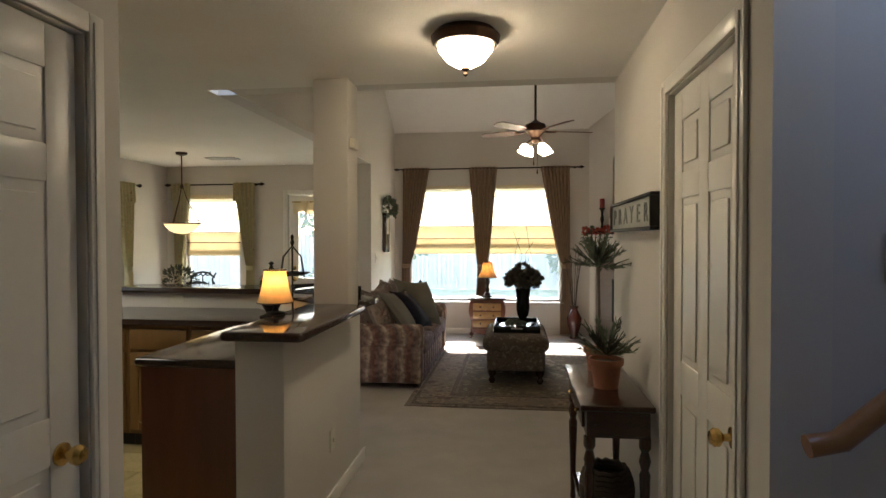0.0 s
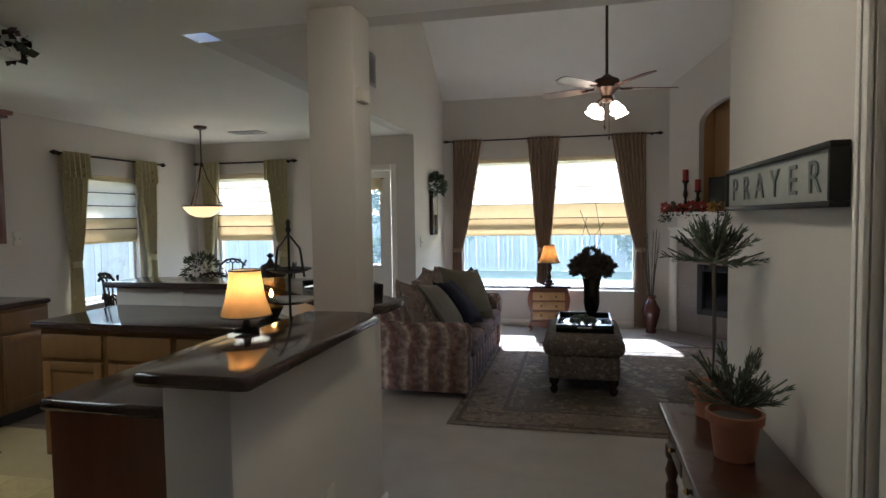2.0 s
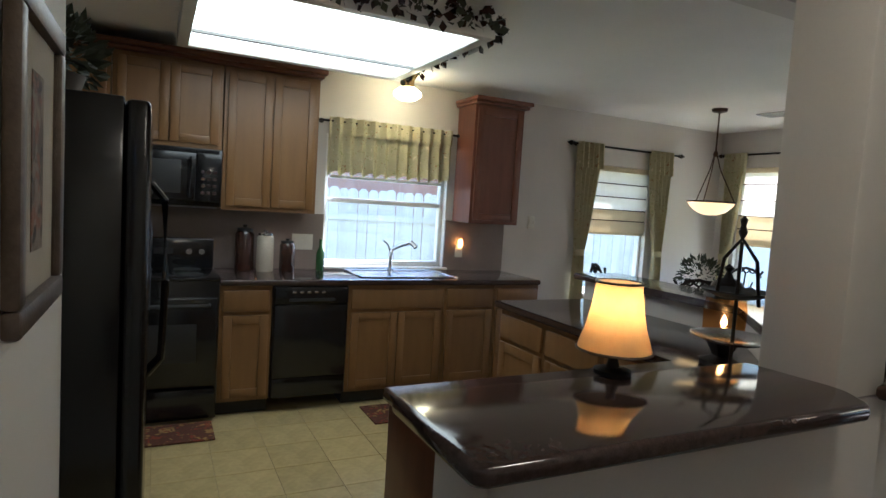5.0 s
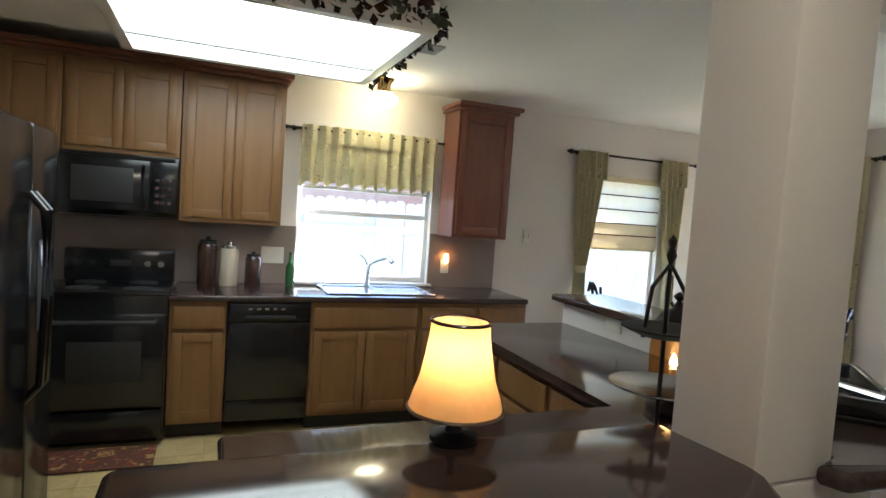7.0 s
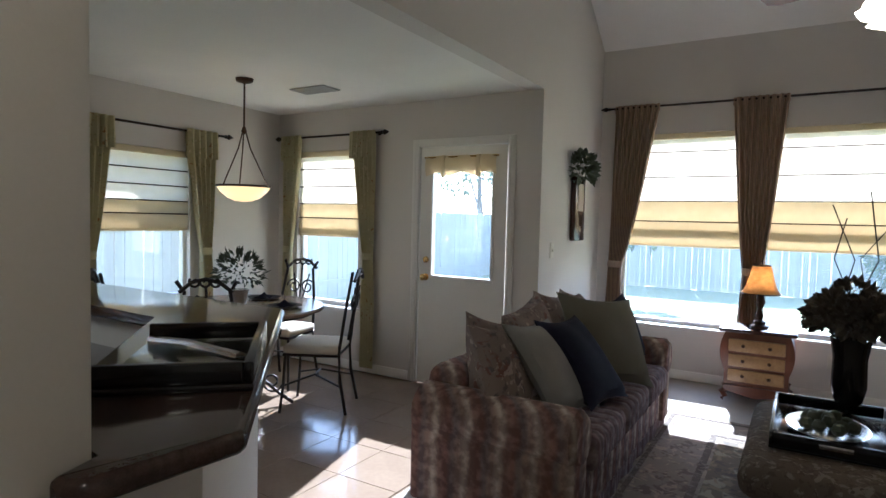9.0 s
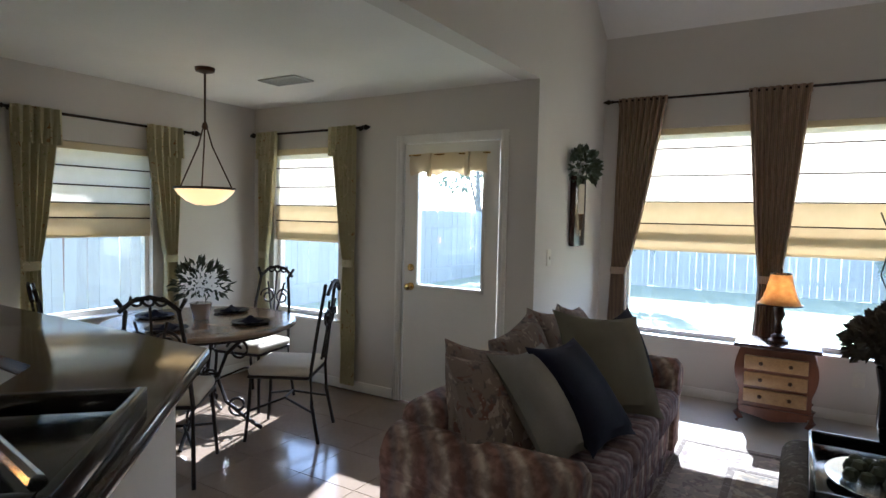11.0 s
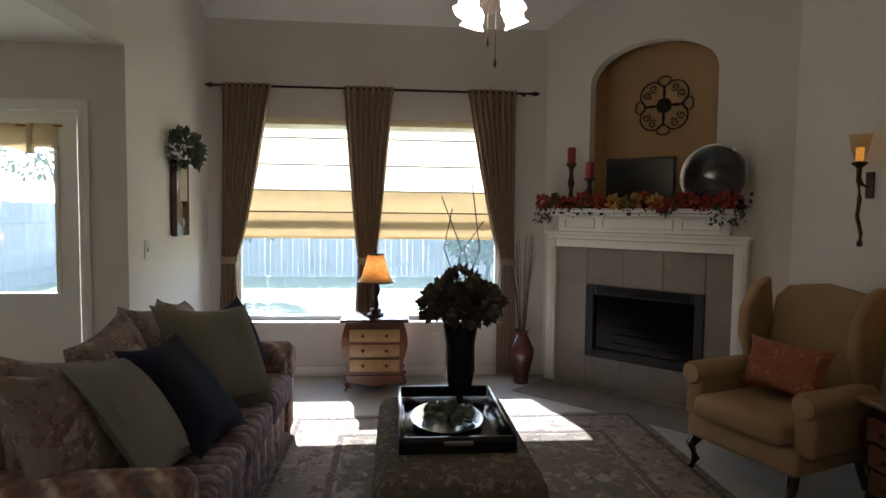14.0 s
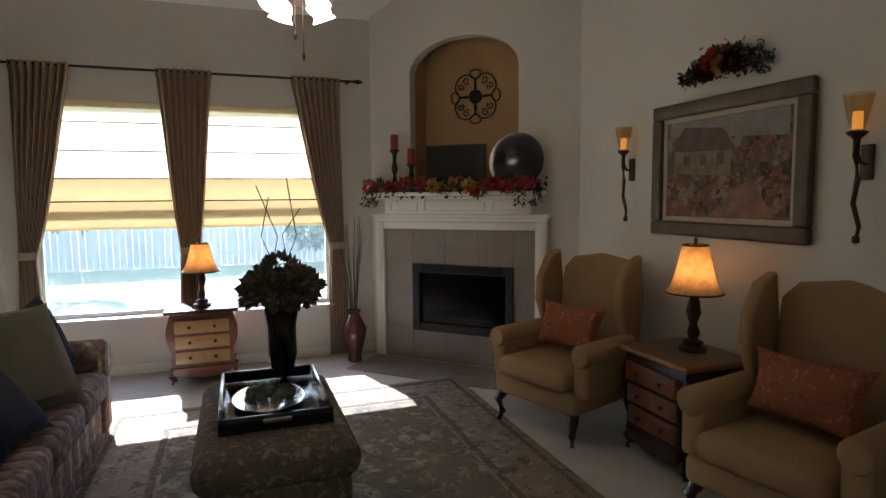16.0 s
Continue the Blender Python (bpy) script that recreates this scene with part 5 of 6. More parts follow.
canister(4.00, 0.065, 0.33, DARKWOOD, "tall dark canister on the worktop")
canister(4.14, 0.060, 0.30, MATBOARD, "clear canister of flour with metal lid", -3.92)
canister(4.30, 0.055, 0.24, DARKWOOD, "short dark canister on the worktop", -3.93)
single("wall_card", solid(box(-4.078, -4.070, 4.36, 4.52, 1.06, 1.18, 0.003)), CREAM, "small cream plaque on the backsplash", "plaque")
single("oil_bottle", solid(lathe([(0.03, 0), (0.032, 0.01), (0.032, 0.13), (0.012, 0.18), (0.011, 0.23), (0.014, 0.24), (0.001, 0.24)], 16)), mat("green_glass", (0.03, 0.10, 0.03), rough=0.1), "green glass oil bottle on the worktop", "bottle", pose(-3.98, 4.56, 0.911))
t = thing("night_light", "plug-in night light glowing orange on the backsplash", "night light", west(5.80, 1.08, -4.078))
part("cover_plate", solid(box(-0.035, 0.035, -0.008, 0, -0.055, 0.055, 0.003)), CREAM, t)
part("glow_shade", solid(lathe([(0.012, 0.03), (0.022, 0.06), (0.018, 0.10), (0.001, 0.105)], 12, pose(0, -0.03, 0.0))), emit("night_glow", (1.0, 0.35, 0.06), 2.5), t)
table_lamp("small_lamp", "small orange-shaded lamp in the kitchen corner", pose(-3.72, 3.04, 0.911), 0.6, LAMP_E, BRONZE, 0.32, 0.09)
rrm = blotched("leaf_mat", (0.11, 0.05, 0.035), [(0.30, 0.19, 0.07), (0.20, 0.05, 0.03)], 16, 0.56)
for x, y, w, l in ((-3.28, 3.46, 0.30, 0.62), (-3.26, 5.12, 0.34, 0.74)):
    t = thing("kitchen_mat", "dark leaf-patterned kitchen mat on the floor", "mat", pose(x, y, 0.002))
    part("mat_body", solid(box(-w / 2, w / 2, -l / 2, l / 2, 0, 0.012, 0.005)), rrm, t)

# ceiling light box with a leaf garland
t = thing("ceiling_light_box", "large fluorescent ceiling light box with leaf garland", "ceiling light", pose(-2.78, 4.21, 2.30))
for q in ((-0.65, -0.59, -0.70, 0.70), (0.59, 0.65, -0.70, 0.70), (-0.589, 0.589, -0.70, -0.64), (-0.589, 0.589, 0.64, 0.70)):
    part("frame", solid(box(*q, 0, 0.138, 0.004)), WHITE, t)
part("divider", solid(box(-0.275, -0.245, -0.639, 0.639, 0.004, 0.03)), VENTG, t, "grey metal divider bar")
for a, b in ((-0.589, -0.276), (-0.244, 0.589)):
    part("diffuser", solid(box(a, b, -0.639, 0.639, 0.02, 0.03)), PANEL_E, t, "glowing acrylic diffuser")
rg = random.Random(8)
for i in range(46):
    f = i / 46
    s = f * 2.9
    p = (0.68, -0.66 + s, 0.07) if s < 1.36 else (0.68 - 0.9 * (s - 1.36), 0.73, 0.07)
    pts = [((p[0] + rg.uniform(-0.02, 0.02), p[1] + rg.uniform(-0.02, 0.02), p[2] + rg.uniform(-0.05, 0.05)), (rg.gauss(0, 1), rg.gauss(0, 1), rg.gauss(0, 1))) for k in range(10)]
    part("garland_leaf", solid(leaves(pts, 0.055, i, 0.2, 0.7)), DARKWOOD if i % 3 else LEAF, t)
t = thing("globe_light", "round frosted ceiling light over the sink, lit yellow", "ceiling light", pose(-3.78, 5.12, 2.24))
part("canopy", solid(lathe([(0.05, 0.09), (0.05, 0.16), (0.08, 0.199), (0.001, 0.199)], 18)), BRASS, t)
part("globe", solid(lathe([(0.001, 0.0), (0.06, 0.008), (0.105, 0.04), (0.105, 0.065), (0.06, 0.10), (0.001, 0.10)], 22)), GLOBE_E, t)


def vent(name, at, w, h, label, n=7):
    t = thing(name, label, "vent", at)
    part("frame", solid(box(-w / 2, w / 2, -h / 2, -h / 2 + 0.025, -0.012, -0.001, 0.003), box(-w / 2, w / 2, h / 2 - 0.025, h / 2, -0.012, -0.001, 0.003), box(-w / 2, -w / 2 + 0.025, -h / 2 + 0.025, h / 2 - 0.025, -0.012, -0.001, 0.003), box(w / 2 - 0.025, w / 2, -h / 2 + 0.025, h / 2 - 0.025, -0.012, -0.001, 0.003)), VENTG, t)
    part("backing", solid(box(-w / 2 + 0.02, w / 2 - 0.02, -h / 2 + 0.02, h / 2 - 0.02, -0.003, -0.001)), MATTE, t)
    for i in range(n):
        y = -h / 2 + 0.03 + (h - 0.06) * (i + 0.5) / n
        part("slat", solid(box(-w / 2 + 0.025, w / 2 - 0.025, y - 0.006, y + 0.006, -0.010, -0.006)), VENTG, t)


vent("ceiling_vent", pose(-2.91, 8.25, CH), 0.36, 0.20, "white dining ceiling air vent")
vent("ceiling_vent", pose(-2.85, 5.04, CH, 0, 0, 90), 0.30, 0.18, "white kitchen ceiling air vent")
vent("wall_vent", pose(LX, 7.57, 2.84, 0, -90, 0), 0.30, 0.30, "white return-air grille high on the wall", 9)

# ---- on the bars ----
t = thing("bar_lamp", "small table lamp with glowing cream bell shade", "lamp", pose(-0.66, 4.47, 1.071) @ Matrix.Scale(0.86, 4))
part("base", solid(lathe([(0.055, 0), (0.055, 0.012), (0.02, 0.02), (0.012, 0.05), (0.018, 0.07), (0.009, 0.09), (0.009, 0.20), (0.001, 0.20)], 18)), MATTE, t)
pr = [(0.108, 0.072), (0.100, 0.10), (0.086, 0.14), (0.076, 0.19), (0.069, 0.235), (0.066, 0.27)]
part("shade", solid(lathe(pr + [(r - 0.004, z) for r, z in pr[::-1]], 32, wob=lambda a, z: 1 + 0.01 * math.cos(10 * a))), LAMP_E, t, "glowing cream fabric shade")
part("shade_trim", solid(tube(arc((0, 0, 0.072), 0.109, 0, 360, 30, "xy"), 0.004, 6)), GOLD, t)
part("top_ring", solid(tube(arc((0, 0, 0.27), 0.067, 0, 360, 30, "xy"), 0.004, 6)), DARKWOOD, t)
part("bulb", solid(lathe([(0.001, 0.17), (0.02, 0.18), (0.025, 0.20), (0.012, 0.23), (0.001, 0.235)], 12)), BULB_E, t)

t = thing("tiered_stand", "black iron two-tier plate stand", "plate stand", pose(-0.82, 5.12, 0.911))
part("frame", solid(lathe([(0.07, 0), (0.07, 0.008), (0.006, 0.012), (0.006, 0.50), (0.001, 0.50)], 16), tube([(-0.08, 0, 0.30), (-0.06, 0, 0.44), (0, 0, 0.51), (0.06, 0, 0.44), (0.08, 0, 0.30)], 0.006, 6)), IRON, t)
for z, r in ((0.17, 0.13), (0.32, 0.11)):
    part("plate", solid(lathe([(0.001, z), (r * 0.6, z), (r, z + 0.018), (r, z + 0.022), (r * 0.6, z + 0.006), (0.001, z + 0.006)], 26)), STEEL if z < 0.2 else MATTE, t)
part("finial", solid(lathe([(0.004, 0.505), (0.014, 0.53), (0.008, 0.55), (0.012, 0.57), (0.001, 0.585)], 10)), IRON, t)
t = thing("lantern", "amber glass lantern lamp with iron crown, lit", "lantern", pose(-1.09, 5.42, 0.911))
part("base", solid(lathe([(0.07, 0), (0.075, 0.02), (0.03, 0.04), (0.05, 0.08), (0.06, 0.10), (0.001, 0.10)], 16, wob=lambda a, z: 1 + 0.1 * math.sin(4 * a))), IRON, t)
p = part("globe", solid(lathe([(0.05, 0.10), (0.075, 0.13), (0.078, 0.22), (0.07, 0.27)], 20)), glassy("amber_glass", (0.9, 0.6, 0.3), 0.2), t)
part("candle", solid(lathe([(0.012, 0.101), (0.012, 0.15), (0.001, 0.15)], 10)), CREAM, t)
part("flame", solid(lathe([(0.001, 0.15), (0.012, 0.165), (0.008, 0.185), (0.001, 0.20)], 10)), BULB_E, t)
part("crown", solid(lathe([(0.085, 0.27), (0.08, 0.285), (0.05, 0.33), (0.02, 0.345), (0.008, 0.37), (0.02, 0.385), (0.001, 0.40)], 18)), IRON, t)
t = thing("tray_stack", "glossy black tray with steel handle on the breakfast bar", "tray", pose(-0.76, 5.62, 1.071, 0, 0, -45))
part("bottom", solid(box(-0.24, 0.24, -0.15, 0.15, 0, 0.015, 0.004)), BLACK, t)
for q in ((-0.24, 0.24, 0.13, 0.15), (-0.24, -0.22, -0.15, 0.129), (0.22, 0.24, -0.15, 0.129)):
    part("side", solid(box(*q, 0.016, 0.06, 0.004)), BLACK, t)
part("handle", solid(tube([(-0.2, -0.14, 0.02), (0.0, -0.02, 0.05), (0.2, 0.12, 0.06)], 0.012, 8)), STEEL, t)
t = thing("outlet_cover", "white outlet plate on the knee wall", "outlet", pose(-2.15, 6.018, 0.98))
part("plate", solid(box(-0.06, 0.06, -0.008, 0, -0.035, 0.035, 0.003)), CREAM, t)

# ---- dining ----
DT = (-3.12, 7.71)
t = thing("dining_table", "round stone-top dining table on scrolled iron base", "table", pose(DT[0], DT[1], 0))
part("tabletop", solid(lathe([(0.001, 0.715), (0.58, 0.715), (0.615, 0.725), (0.62, 0.74), (0.61, 0.752), (0.001, 0.752)], 48)), MARB, t)
part("table_rim", solid(tube(arc((0, 0, 0.705), 0.54, 0, 360, 40, "xy"), 0.012, 6)), IRON, t)
for k in range(4):
    a = k * 90 + 35
    leg = [(0.40, 0, 0.70), (0.30, 0, 0.66), (0.16, 0, 0.52), (0.10, 0, 0.36), (0.16, 0, 0.20), (0.30, 0, 0.08), (0.40, 0, 0.012)]
    part("leg", solid(tube(leg, 0.014, 8), tube(scroll((0.24, 0, 0.55), 0.08, 1.4, 20), 0.009, 6), tube(scroll((0.24, 0, 0.17), 0.08, 1.4, 200), 0.009, 6), tube(scroll((0.06, 0, 0.36), 0.06, 1.2, 90), 0.008, 6)), IRON, t, at=pose(0, 0, 0, 0, 0, a))
part("ring", solid(tube(arc((0, 0, 0.36), 0.11, 0, 360, 24, "xy"), 0.009, 6)), IRON, t)


def dining_chair(at):
    """Front to local -y."""
    t = thing("dining_chair", "black wrought iron dining chair with cream padded seat", "chair", at, "iron chairs round the table")
    part("seat", solid(box(-0.21, 0.21, -0.21, 0.20, 0.43, 0.50, 0.032, 4)), SEATPAD, t, "cream padded seat")
    part("seat_frame", solid(tube([(-0.20, -0.20, 0.425), (0.20, -0.20, 0.425), (0.19, 0.19, 0.425), (-0.19, 0.19, 0.425), (-0.20, -0.20, 0.425)], 0.011, 8)), IRON, t)
    for s in (-1, 1):
        part("front_leg", solid(tube([(s * 0.19, -0.19, 0.42), (s * 0.20, -0.20, 0.2), (s * 0.215, -0.22, 0.002)], 0.011, 8)), IRON, t)
        part("back_post", solid(tube([(s * 0.20, 0.26, 0.002), (s * 0.185, 0.21, 0.25), (s * 0.18, 0.20, 0.45), (s * 0.16, 0.24, 0.75), (s * 0.13, 0.27, 0.96), (s * 0.17, 0.29, 1.03)], 0.012, 8)), IRON, t)
    back = Matrix.Translation((0, 0.235, 0.5)) @ Matrix.Rotation(radians(-8), 4, "X")
    def bt(pts, r=0.008):
        return tube([back @ Vector(p) for p in pts], r, 6)
    part("back_scroll", solid(bt(scroll((-0.07, 0, 0.30), 0.07, 1.5, 0)), bt(scroll((0.07, 0, 0.30), 0.07, -1.5, 180)), bt([(0, 0, 0.02), (0, 0, 0.5)]), bt([(-0.06, 0, 0.02), (-0.03, 0, 0.2), (-0.08, 0, 0.42)]), bt([(0.06, 0, 0.02), (0.03, 0, 0.2), (0.08, 0, 0.42)])), IRON, t)
    part("crest_rail", solid(bt([(-0.15, 0, 0.47), (-0.08, 0, 0.53), (0, 0, 0.55), (0.08, 0, 0.53), (0.15, 0, 0.47)], 0.013), *[bt(scroll((x, 0, 0.53), 0.035, 1.1, 40 * x), 0.008) for x in (-0.06, 0, 0.06)]), IRON, t)
    part("stretcher", solid(tube([(-0.2, -0.2, 0.20), (-0.08, 0, 0.26), (0.08, 0, 0.26), (0.2, -0.2, 0.20)], 0.008, 6), tube([(-0.19, 0.22, 0.20), (-0.08, 0, 0.26), (0.08, 0, 0.26), (0.19, 0.22, 0.20)], 0.008, 6)), IRON, t)
    return t


ch = dining_chair(pose(-2.62, 8.02, 0, 0, 0, -62))
for x, y, a in ((-2.72, 7.20, -140), (-3.37, 7.12, 158), (-3.32, 8.32, 12)):
    copy_thing(ch, pose(x, y, 0, 0, 0, a))
t = thing("table_plant", "small leafy plant in a dark pot on the dining table", "plant", pose(DT[0] - 0.05, DT[1] + 0.03, 0.753))
part("pot", solid(lathe([(0.05, 0), (0.07, 0.10), (0.075, 0.11), (0.065, 0.11), (0.001, 0.08)], 18)), STEEL, t)
part("foliage", solid(leaves([(p, d) for p, d in ball_of(260, 0.17, 41, 0.85, 0.24, -0.6)], 0.06, 6, 0.2, 0.35)), LEAF, t)
for k, (a, r) in enumerate(((20, 0.36), (110, 0.36), (200, 0.36), (290, 0.36))):
    t = thing("place_setting", "dark plate and folded napkin on the table", "plate", pose(DT[0] + r * math.cos(radians(a)), DT[1] + r * math.sin(radians(a)), 0.753, 0, 0, a), "place settings")
    part("plate", solid(lathe([(0.001, 0.0), (0.08, 0.0), (0.125, 0.014), (0.125, 0.018), (0.08, 0.005), (0.001, 0.005)], 24)), MATTE, t)
    part("napkin", solid(sheet(lambda u, v: (0.14 * (u - 0.5), 0.10 * (v - 0.5), 0.010 + 0.05 * math.exp(-((u - 0.5) ** 2 + (v - 0.5) ** 2) * 18) + 0.008 * math.sin(9 * u)), 10, 8, 0.003)), NAVY, t)
t = thing("pendant_lamp", "hanging bowl pendant lamp over the dining table, lit", "pendant lamp", pose(-3.14, 7.75, 0))
part("canopy", solid(lathe([(0.012, 2.40), (0.06, 2.415), (0.065, 2.439), (0.001, 2.439)], 20)), BRONZE, t)
part("stem", solid(tube([(0, 0, 2.40), (0, 0, 2.06)], 0.007, 8), lathe([(0.008, 2.03), (0.022, 2.05), (0.012, 2.08), (0.001, 2.08)], 12)), BRONZE, t)
for k in range(3):
    a = radians(120 * k + 30)
    part("support_rod", solid(tube([(0.012 * math.cos(a), 0.012 * math.sin(a), 2.05), (0.05 * math.cos(a), 0.05 * math.sin(a), 1.92), (0.185 * math.cos(a), 0.185 * math.sin(a), 1.64)], 0.005, 6)), BRONZE, t)
part("bowl", solid(lathe([(0.001, 1.525), (0.06, 1.53), (0.12, 1.555), (0.17, 1.60), (0.19, 1.632), (0.185, 1.632), (0.11, 1.56), (0.001, 1.535)], 32)), BOWL_E, t, "glowing alabaster glass bowl")
part("rim", solid(tube(arc((0, 0, 1.64), 0.193, 0, 360, 36, "xy"), 0.009, 6)), BRONZE, t)


# ---- living room fittings ----
t = thing("ceiling_fan", "bronze ceiling fan with four tulip lights, at rest", "ceiling fan", pose(0.82, 8.25, 0.02))
part("canopy", solid(lathe([(0.02, 3.88), (0.07, 3.91), (0.075, 3.949), (0.001, 3.949)], 20)), BRONZE, t)
part("downrod", solid(tube([(0, 0, 3.90), (0, 0, 2.72)], 0.013, 10)), BRONZE, t)
part("motor", solid(lathe([(0.02, 2.78), (0.06, 2.75), (0.11, 2.73), (0.12, 2.69), (0.115, 2.65), (0.08, 2.62), (0.05, 2.58), (0.06, 2.55), (0.03, 2.52), (0.001, 2.52)], 28)), BRONZE, t)
for k in range(5):
    a = 72 * k + 14
    bl = part("blade", solid(prism([(0.20, -0.05), (0.30, -0.062), (0.60, -0.07), (0.655, -0.04), (0.66, 0.03), (0.62, 0.065), (0.30, 0.062), (0.20, 0.05)], -0.004, 0.004, m=pose(0, 0, 2.655, 12, 0, 0))), CHERRY, t, at=pose(0, 0, 0, 0, 0, a))
    part("blade_iron", solid(tube([(0.09, 0, 2.66), (0.15, 0.02, 2.65), (0.24, 0.0, 2.652)], 0.012, 6)), BRONZE, bl)
for k in range(4):
    a = radians(90 * k + 30)
    x, y = math.cos(a), math.sin(a)
    part("light_arm", solid(tube([(0.03 * x, 0.03 * y, 2.55), (0.08 * x, 0.08 * y, 2.54), (0.115 * x, 0.115 * y, 2.50)], 0.008, 6)), BRONZE, t)
    part("tulip_shade", solid(lathe([(0.02, 0), (0.042, -0.02), (0.052, -0.055), (0.048, -0.08), (0.062, -0.105), (0.058, -0.105), (0.04, -0.08), (0.001, -0.03)], 18, pose(0.12 * x, 0.12 * y, 2.50) @ Matrix.Rotation(0.45, 4, Vector((-y, x, 0))).inverted(), wob=lambda a, z: 1 + (0.07 * math.cos(6 * a) if z < -0.09 else 0))), TULIP_E, t, "frosted tulip glass shade, lit")
for x, z1 in ((0.02, 2.22), (-0.02, 2.32)):
    part("pull_chain", solid(tube([(x, 0, 2.52), (x, 0, z1)], 0.0025, 5), lathe([(0.002, z1 - 0.05), (0.009, z1 - 0.03), (0.003, z1), (0.001, z1)], 8, pose(x, 0, 0))), BRONZE, t)

M0 = DIAG
t = thing("television", "small black flat television on the mantel", "television", M0 @ pose(0.90, -0.09, 1.521, 0, 0, 4))
part("screen", solid(box(-0.26, 0.26, -0.012, -0.006, 0.06, 0.385)), BLACK, t)
part("bezel", solid(box(-0.275, 0.275, -0.005, 0.03, 0.045, 0.40, 0.008)), MATTE, t)
part("stand", solid(box(-0.11, 0.11, -0.06, 0.06, 0, 0.014, 0.005), box(-0.03, 0.03, 0.0, 0.02, 0.014, 0.06)), MATTE, t)
t = thing("display_plate", "large dark lacquered charger plate leaning on the mantel", "plate", M0 @ pose(1.45, -0.055, 1.521) @ pose(0, -0.005, 0.237, 82, 0, 0))
part("plate", solid(lathe([(0.001, 0.0), (0.14, 0.0), (0.17, 0.02), (0.232, 0.03), (0.235, 0.036), (0.165, 0.03), (0.13, 0.012), (0.001, 0.012)], 44)), mat("lacquer", (0.012, 0.005, 0.006), (0.007, 0.003, 0.004), rough=0.16), t)
for u, h in ((0.31, 0.38), (0.48, 0.25)):
    t = thing("candlestick", "carved dark candlestick with red pillar candle", "candlestick", M0 @ pose(u, -0.10, 1.521), "mantel candlesticks")
    part("stick", solid(lathe([(0.045, 0), (0.047, 0.012), (0.02, 0.03), (0.028, 0.07), (0.014, h * 0.4), (0.03, h * 0.55), (0.016, h * 0.75), (0.022, h * 0.9), (0.045, h - 0.008), (0.045, h), (0.001, h)], 16)), IRON, t)
    part("candle", solid(lathe([(0.034, h + 0.0005), (0.034, h + 0.13), (0.028, h + 0.135), (0.02, h + 0.128), (0.001, h + 0.128)], 18)), RED, t)
t = thing("mantel_garland", "autumn garland of red and gold flowers along the mantel", "garland", M0 @ pose(0, -0.17, 1.521))
rg = random.Random(21)
for i in range(30):
    u = 0.10 + 1.58 * i / 29
    c = (u, rg.uniform(-0.04, 0.03), 0.02 + rg.uniform(0, 0.05))
    if i % 3 == 2:
        pts = [((c[0] + rg.uniform(-0.06, 0.06), c[1] - abs(rg.gauss(0, 0.03)), c[2] + rg.uniform(-0.09, 0.05)), (rg.gauss(0, 1), -1, rg.gauss(0, 1))) for k in range(24)]
        part("foliage", solid(leaves(pts, 0.055, i, 0.2, 0.6)), DARKWOOD if i % 2 else LEAF, t)
    else:
        pts = [((c[0] + p[0], c[1] + p[1], c[2] + p[2]), d) for p, d in ball_of(60, 0.036, i, 0.9, 0, -1)]
        part("flower", solid(leaves(pts, 0.045, i, 0.3, 0.9)), GOLDF if i in (12, 13, 15, 18) else REDF, t)
for u in (0.09, 0.16, 1.52, 1.66):
    pts = [((u + rg.uniform(-0.04, 0.04), -0.05 + rg.uniform(-0.01, 0.01), 0.03 - 0.14 * rg.random()), (rg.gauss(0, 1), -0.6, -1)) for k in range(26)]
    part("foliage", solid(leaves(pts, 0.045, int(u * 90), 0.2, 0.5)), LEAF, t)
t = thing("wall_medallion", "round wrought iron scroll medallion in the niche", "wall decor", M0 @ pose((NA + NB) / 2 + 0.0, 0.31, 2.38))
for k in range(4):
    loop = [(0.105 * math.sin(q), -0.006, 0.135 - 0.10 * math.cos(q)) for q in [2 * math.pi * j / 22 for j in range(23)]]
    part("petal", solid(tube(loop, 0.006, 6), tube(scroll((0.042, -0.006, 0.165), 0.036, 1.2, 200), 0.005, 5), tube(scroll((-0.042, -0.006, 0.165), 0.036, -1.2, -20), 0.005, 5)), IRON, t, at=pose(0, 0, 0, 0, 45 + 90 * k, 0))
    heart = [(0.052 * math.sin(q), -0.006, 0.205 - 0.045 * math.cos(q) - 0.012 * math.sin(q / 2) ** 8) for q in [2 * math.pi * j / 18 for j in range(19)]]
    part("spoke", solid(tube([(0, -0.006, 0.04), (0, -0.006, 0.165)], 0.006, 6), tube(heart, 0.006, 6)), IRON, t, at=pose(0, 0, 0, 0, 90 * k, 0))
part("hub", solid(lathe([(0.062, 0), (0.062, 0.008), (0.045, 0.016), (0.02, 0.02), (0.001, 0.02)], 20, pose(0, 0, 0, 90, 0, 0))), IRON, t)

